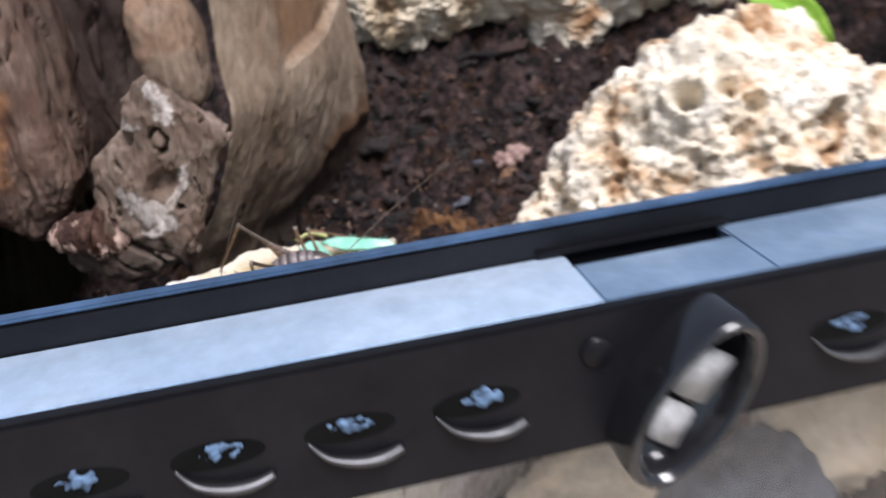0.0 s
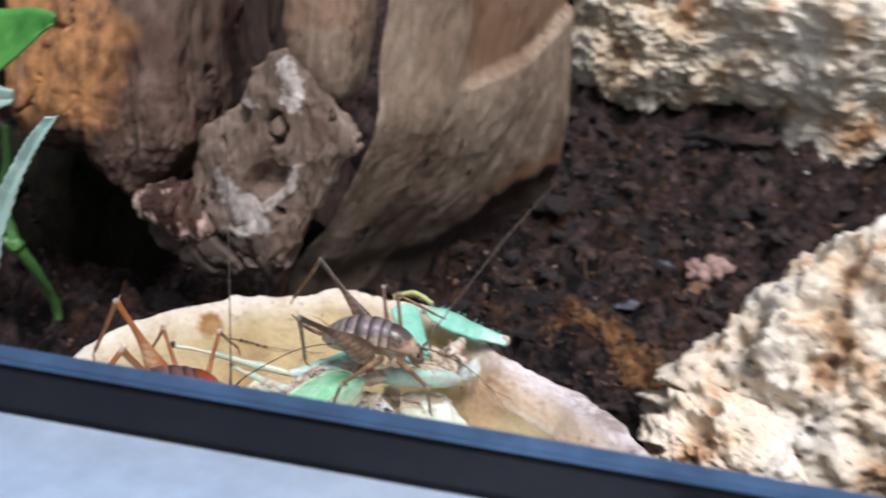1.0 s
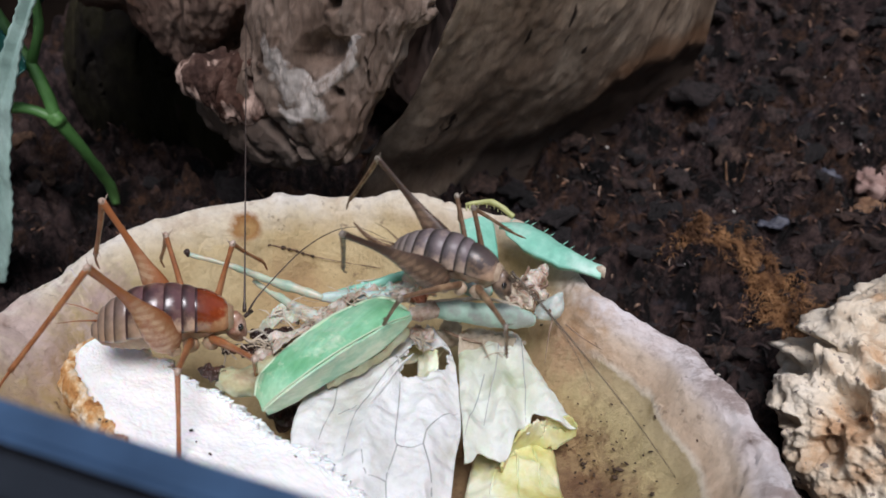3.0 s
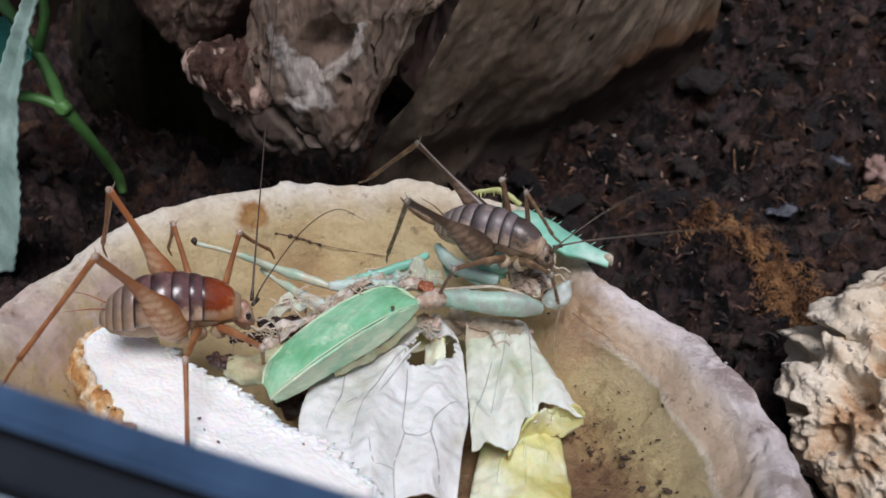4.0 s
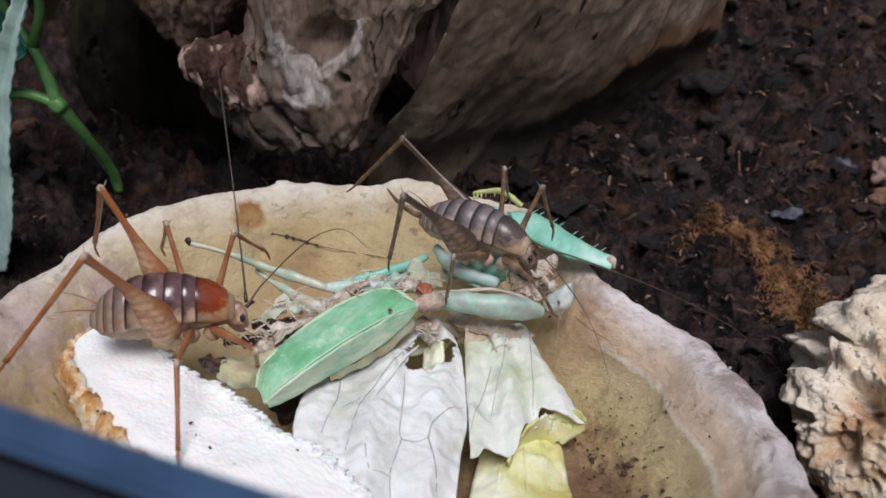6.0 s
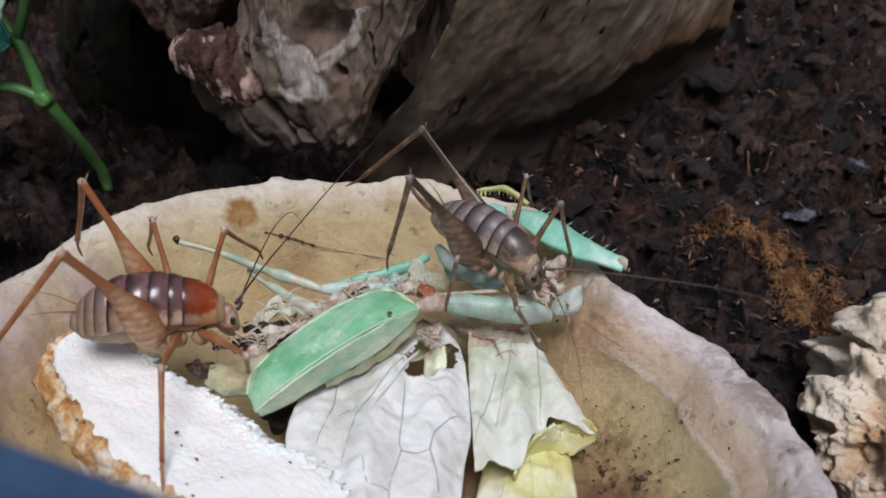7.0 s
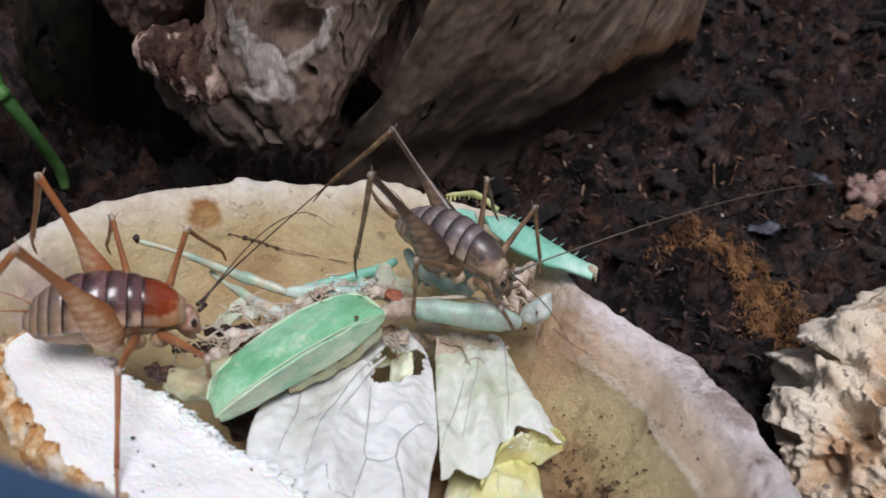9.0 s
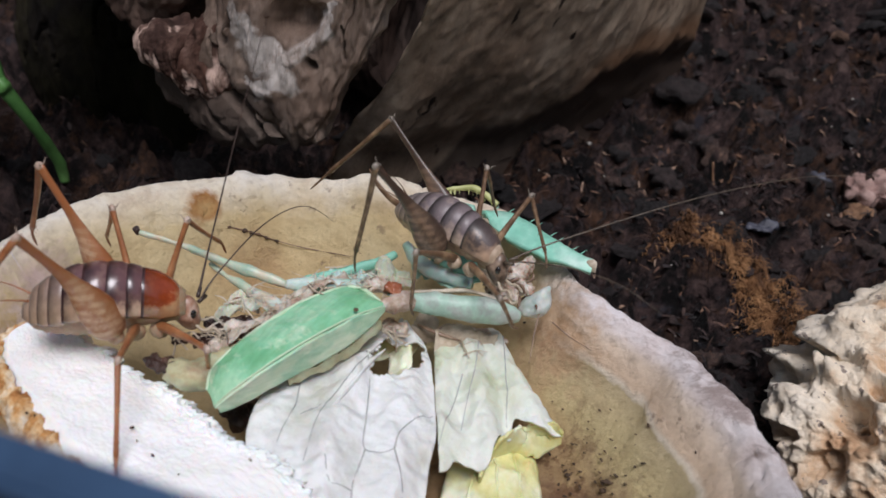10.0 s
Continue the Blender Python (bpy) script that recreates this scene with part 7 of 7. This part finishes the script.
    for c, r, turn in (((-0.0606, 0.1826, 0.0034), (0.0024, 0.0013, 0.0010), 10), ((-0.0595, 0.1842, 0.0026), (0.0020, 0.0010, 0.0008), -10), ((-0.0596, 0.1939, 0.0034), (0.0030, 0.0014, 0.0010), 35), ((-0.0601, 0.1902, 0.0026), (0.0022, 0.0008, 0.0007), 20), ((-0.0575, 0.1965, 0.0040), (0.0018, 0.0007, 0.0006), 30), ((-0.0635, 0.1888, 0.0020), (0.0016, 0.0006, 0.0005), 20), ((-0.0534, 0.1897, -0.0060), (0.0030, 0.0022, 0.0016), 30)):
        bm = displace(ball(c, r, 5, (0, 0, turn)), lambda p: 0.0012 * fbm(p, 380, 4) + 0.0003 * fbm(p, 1300, 2))
        part("eaten_lump", bm, M_remains, bug, "dark eaten-out remains")
    # shreds of membrane and sinew
    rng = random.Random(77)
    bm = bmesh.new()
    for c, s, count in (((-0.0542, 0.1982, 0.0070), 0.0050, 30), ((-0.0513, 0.2050, 0.0085), 0.0050, 30), ((-0.0449, 0.2083, 0.0095), 0.0036, 26), ((-0.0578, 0.1906, 0.0040), 0.0050, 40), ((-0.0401, 0.2061, 0.0040), 0.0040, 14), ((-0.0308, 0.2134, 0.0030), 0.0050, 12), ((-0.0309, 0.2189, 0.0100), 0.0040, 40), ((-0.0601, 0.1972, 0.0050), 0.0050, 26), ((-0.0633, 0.1880, 0.0030), 0.0040, 16)):
        for _ in range(count):
            o = Vector(c) + Vector((rng.gauss(0, s * 0.4), rng.gauss(0, s * 0.3), rng.gauss(0, 0.0006)))
            d = Vector((rng.gauss(0, 1), rng.gauss(0, 0.6), rng.gauss(0, 0.2))).normalized() * rng.uniform(0.0006, 0.0022)
            r = rng.uniform(0.00004, 0.00012)
            tube(bm, [o - d, o + Vector((rng.uniform(-0.0006, 0.0006), 0, rng.uniform(-0.0004, 0.0006))), o + d], [r, r, r * 0.4], 4, 6, 1.6)
    sinew = part("dry_sinew", bm, M_pale, bug)
    tagged(sinew, "tangle of dry tan sinew", kind="stuff")
    for k, (c, r) in enumerate((((-0.0554, 0.1936, 0.0048), (0.0034, 0.0010, 0.0008)), ((-0.0563, 0.1905, 0.0036), (0.0030, 0.0012, 0.0008)), ((-0.0526, 0.1986, 0.0070), (0.0022, 0.0009, 0.0007)), ((-0.0447, 0.2080, 0.0090), (0.0022, 0.0012, 0.0009)), ((-0.0318, 0.2160, 0.0020), (0.0050, 0.0016, 0.0010)), ((-0.0411, 0.2079, 0.0040), (0.0020, 0.0014, 0.0010)), ((-0.0318, 0.2132, 0.0016), (0.0030, 0.0012, 0.0008)), ((-0.0293, 0.2222, 0.0112), (0.0018, 0.0014, 0.0012)), ((-0.0270, 0.2203, 0.0104), (0.0014, 0.0012, 0.0013)), ((-0.0293, 0.2177, 0.0098), (0.0022, 0.0012, 0.0010)), ((-0.0286, 0.2247, 0.0116), (0.0010, 0.0008, 0.0009)))):
        bm = displace(ball(c, r, 5, (0, 0, 25)), lambda q: 0.0008 * fbm(q + Vector((k, 0, 0)), 330, 4) + 0.0004 * fbm(q, 1100, 3))
        part("tissue", bm, M_tissue, bug, "ragged dry pinkish tissue")
    for k, (a, b, mat) in enumerate((([(-0.0545, 0.1876, 0.0062), (-0.0536, 0.1924, 0.0072), (-0.0520, 0.1977, 0.0082), (-0.0506, 0.2039, 0.0086), (-0.0474, 0.2078, 0.0090), (-0.0430, 0.2070, 0.0095)], [(-0.0573, 0.1906, 0.0044), (-0.0569, 0.1955, 0.0052), (-0.0552, 0.2011, 0.0062), (-0.0532, 0.2066, 0.0072), (-0.0501, 0.2109, 0.0078), (-0.0448, 0.2114, 0.0082)], M_tissue),
                                     ([(-0.0473, 0.2112, 0.0096), (-0.0466, 0.2132, 0.0116), (-0.0442, 0.2136, 0.0102)], [(-0.0456, 0.2097, 0.0085), (-0.0435, 0.2111, 0.0085), (-0.0412, 0.2123, 0.0088)], M_membrane),
                                     ([(-0.0530, 0.2077, 0.0078), (-0.0505, 0.2114, 0.0084), (-0.0475, 0.2144, 0.0092)], [(-0.0509, 0.2075, 0.0074), (-0.0482, 0.2094, 0.0078), (-0.0448, 0.2116, 0.0084)], M_glass),
                                     ([(-0.0453, 0.2163, 0.0128), (-0.0396, 0.2151, 0.0120), (-0.0349, 0.2171, 0.0112)], [(-0.0427, 0.2142, 0.0104), (-0.0376, 0.2137, 0.0098), (-0.0337, 0.2151, 0.0096)], M_mantis_neck),
                                     ([(-0.0365, 0.2115, 0.0040), (-0.0325, 0.2145, 0.0044), (-0.0282, 0.2163, 0.0040)], [(-0.0351, 0.2096, 0.0010), (-0.0311, 0.2127, 0.0012), (-0.0281, 0.2142, 0.0012)], M_pale),
                                     ([(-0.0617, 0.1948, 0.0056), (-0.0612, 0.1986, 0.0062), (-0.0571, 0.1997, 0.0064)], [(-0.0613, 0.1926, 0.0036), (-0.0593, 0.1962, 0.0044), (-0.0552, 0.1972, 0.0056)], M_membrane),
                                     ([(-0.0342, 0.2197, 0.0112), (-0.0319, 0.2217, 0.0112), (-0.0289, 0.2225, 0.0110)], [(-0.0317, 0.2169, 0.0092), (-0.0295, 0.2172, 0.0090), (-0.0267, 0.2170, 0.0088)], M_pale))):
        part("membrane", blade(a, b, 60, 30, 0.0006, 0.0016, 0.00015, 0.0, 21.0 + k, None, 300), mat, bug, "thin crumpled membrane")
    part("wing_spot", ball((-0.0430, 0.1992, 0.0106), (0.00035, 0.00035, 0.0002), 2), M_speck, bug, "black wing dot")


build_mantis()


# ---- droppings and specks ----
def build_specks():
    rng = random.Random(23)
    bm = bmesh.new()
    spots = [(rng.uniform(-0.075, -0.040), rng.uniform(0.160, 0.178), 0.0012) for _ in range(16)]
    for _ in range(70):
        a, k = rng.uniform(-0.35, 0.85), rng.uniform(0.55, 0.97)
        r = dish_radius(a) * k
        h = 0.02 if k < 0.6 else (k - 0.6) ** 1.3 * 3.2
        spots.append((DISH.x + r * math.cos(a), DISH.y + r * math.sin(a), -0.013 + min(1.0, h) * (dish_rim(a) + 0.013)))
    sizes = [rng.uniform(0.0001, 0.00024) for _ in spots]
    for _ in range(260):
        a, k = rng.gauss(0.55, 0.28), min(0.9, rng.gauss(0.66, 0.09))
        r = dish_radius(a) * k
        h = max(0.0, (k - 0.56) / 0.32) ** 1.5
        spots.append((DISH.x + r * math.cos(a), DISH.y + r * math.sin(a), -0.0128 + h * (dish_rim(a) + 0.012) * 0.82))
        sizes.append(rng.uniform(0.00008, 0.00026) if rng.random() < 0.93 else rng.uniform(0.0003, 0.0005))
    for (x, y, z), s in zip(spots, sizes):
        one = ball((x, y, z - s * 0.2), (s * rng.uniform(1.1, 2.2), s, s * 0.5), 2 if s > 0.0003 else 1, (rng.uniform(-20, 20), rng.uniform(-20, 20), rng.uniform(0, 180)))
        if s > 0.0003:
            displace(one, lambda q: 0.0004 * fbm(q, 1500, 2))
        me = bpy.data.meshes.new("piece")
        one.to_mesh(me)
        one.free()
        bm.from_mesh(me)
        bpy.data.meshes.remove(me)
    tagged(mesh_object("specks", bm, M_speck), "tiny dark droppings scattered over bread and dish", "droppings", kind="stuff")


def build_dry_leg():
    leg = thing("dried_leg", "thin dark dried insect leg on the dish wall", "insect leg")
    pts = [q + Vector((0.0002, -0.0004, 0.0004)) for q in smooth_path([(-0.0771, 0.2161, 0.0030), (-0.0744, 0.2187, 0.0019), (-0.0717, 0.2215, 0.0002), (-0.0675, 0.2239, -0.0006), (-0.0599, 0.2264, -0.0004)], 40)]
    bm = bmesh.new()
    tube(bm, pts, [0.00010, 0.00013, 0.00010, 0.00008, 0.00006], 6, 60)
    part("segment", displace(bm, lambda q: 0.00006 * fbm(q, 1500, 2)), M_tan_chitin, leg)
    for k, r in ((0, 0.00035), (7, 0.00035), (9, 0.00050), (13, 0.00022), (16, 0.00028), (20, 0.00025)):
        part("joint", displace(ball(pts[k], (r, r * 0.7, r * 0.5), 3), lambda q: 0.0005 * fbm(q, 900, 3)), M_speck, leg, "dark joint crumb")


build_specks()
build_dry_leg()


def motions():
    body = [(t, pose(x, y, z, 0, -p, r)) for t, x, y, z, r, p in BROWN_BODY]
    walk(brown_cricket, [(0.0, body[0][1]), body[0], (2.8, body[0][1])] + body[1:])
    for ob, rows in brown_moves:
        rows = list(rows)
        if len(rows) == 7:
            rows = [(0.0, rows[0][1]), rows[0], (2.8, rows[0][1])] + rows[1:]
        walk(ob, rows)
    for ob, rows in red_moves:
        if len(rows) > 1:
            walk(ob, rows)


motions()
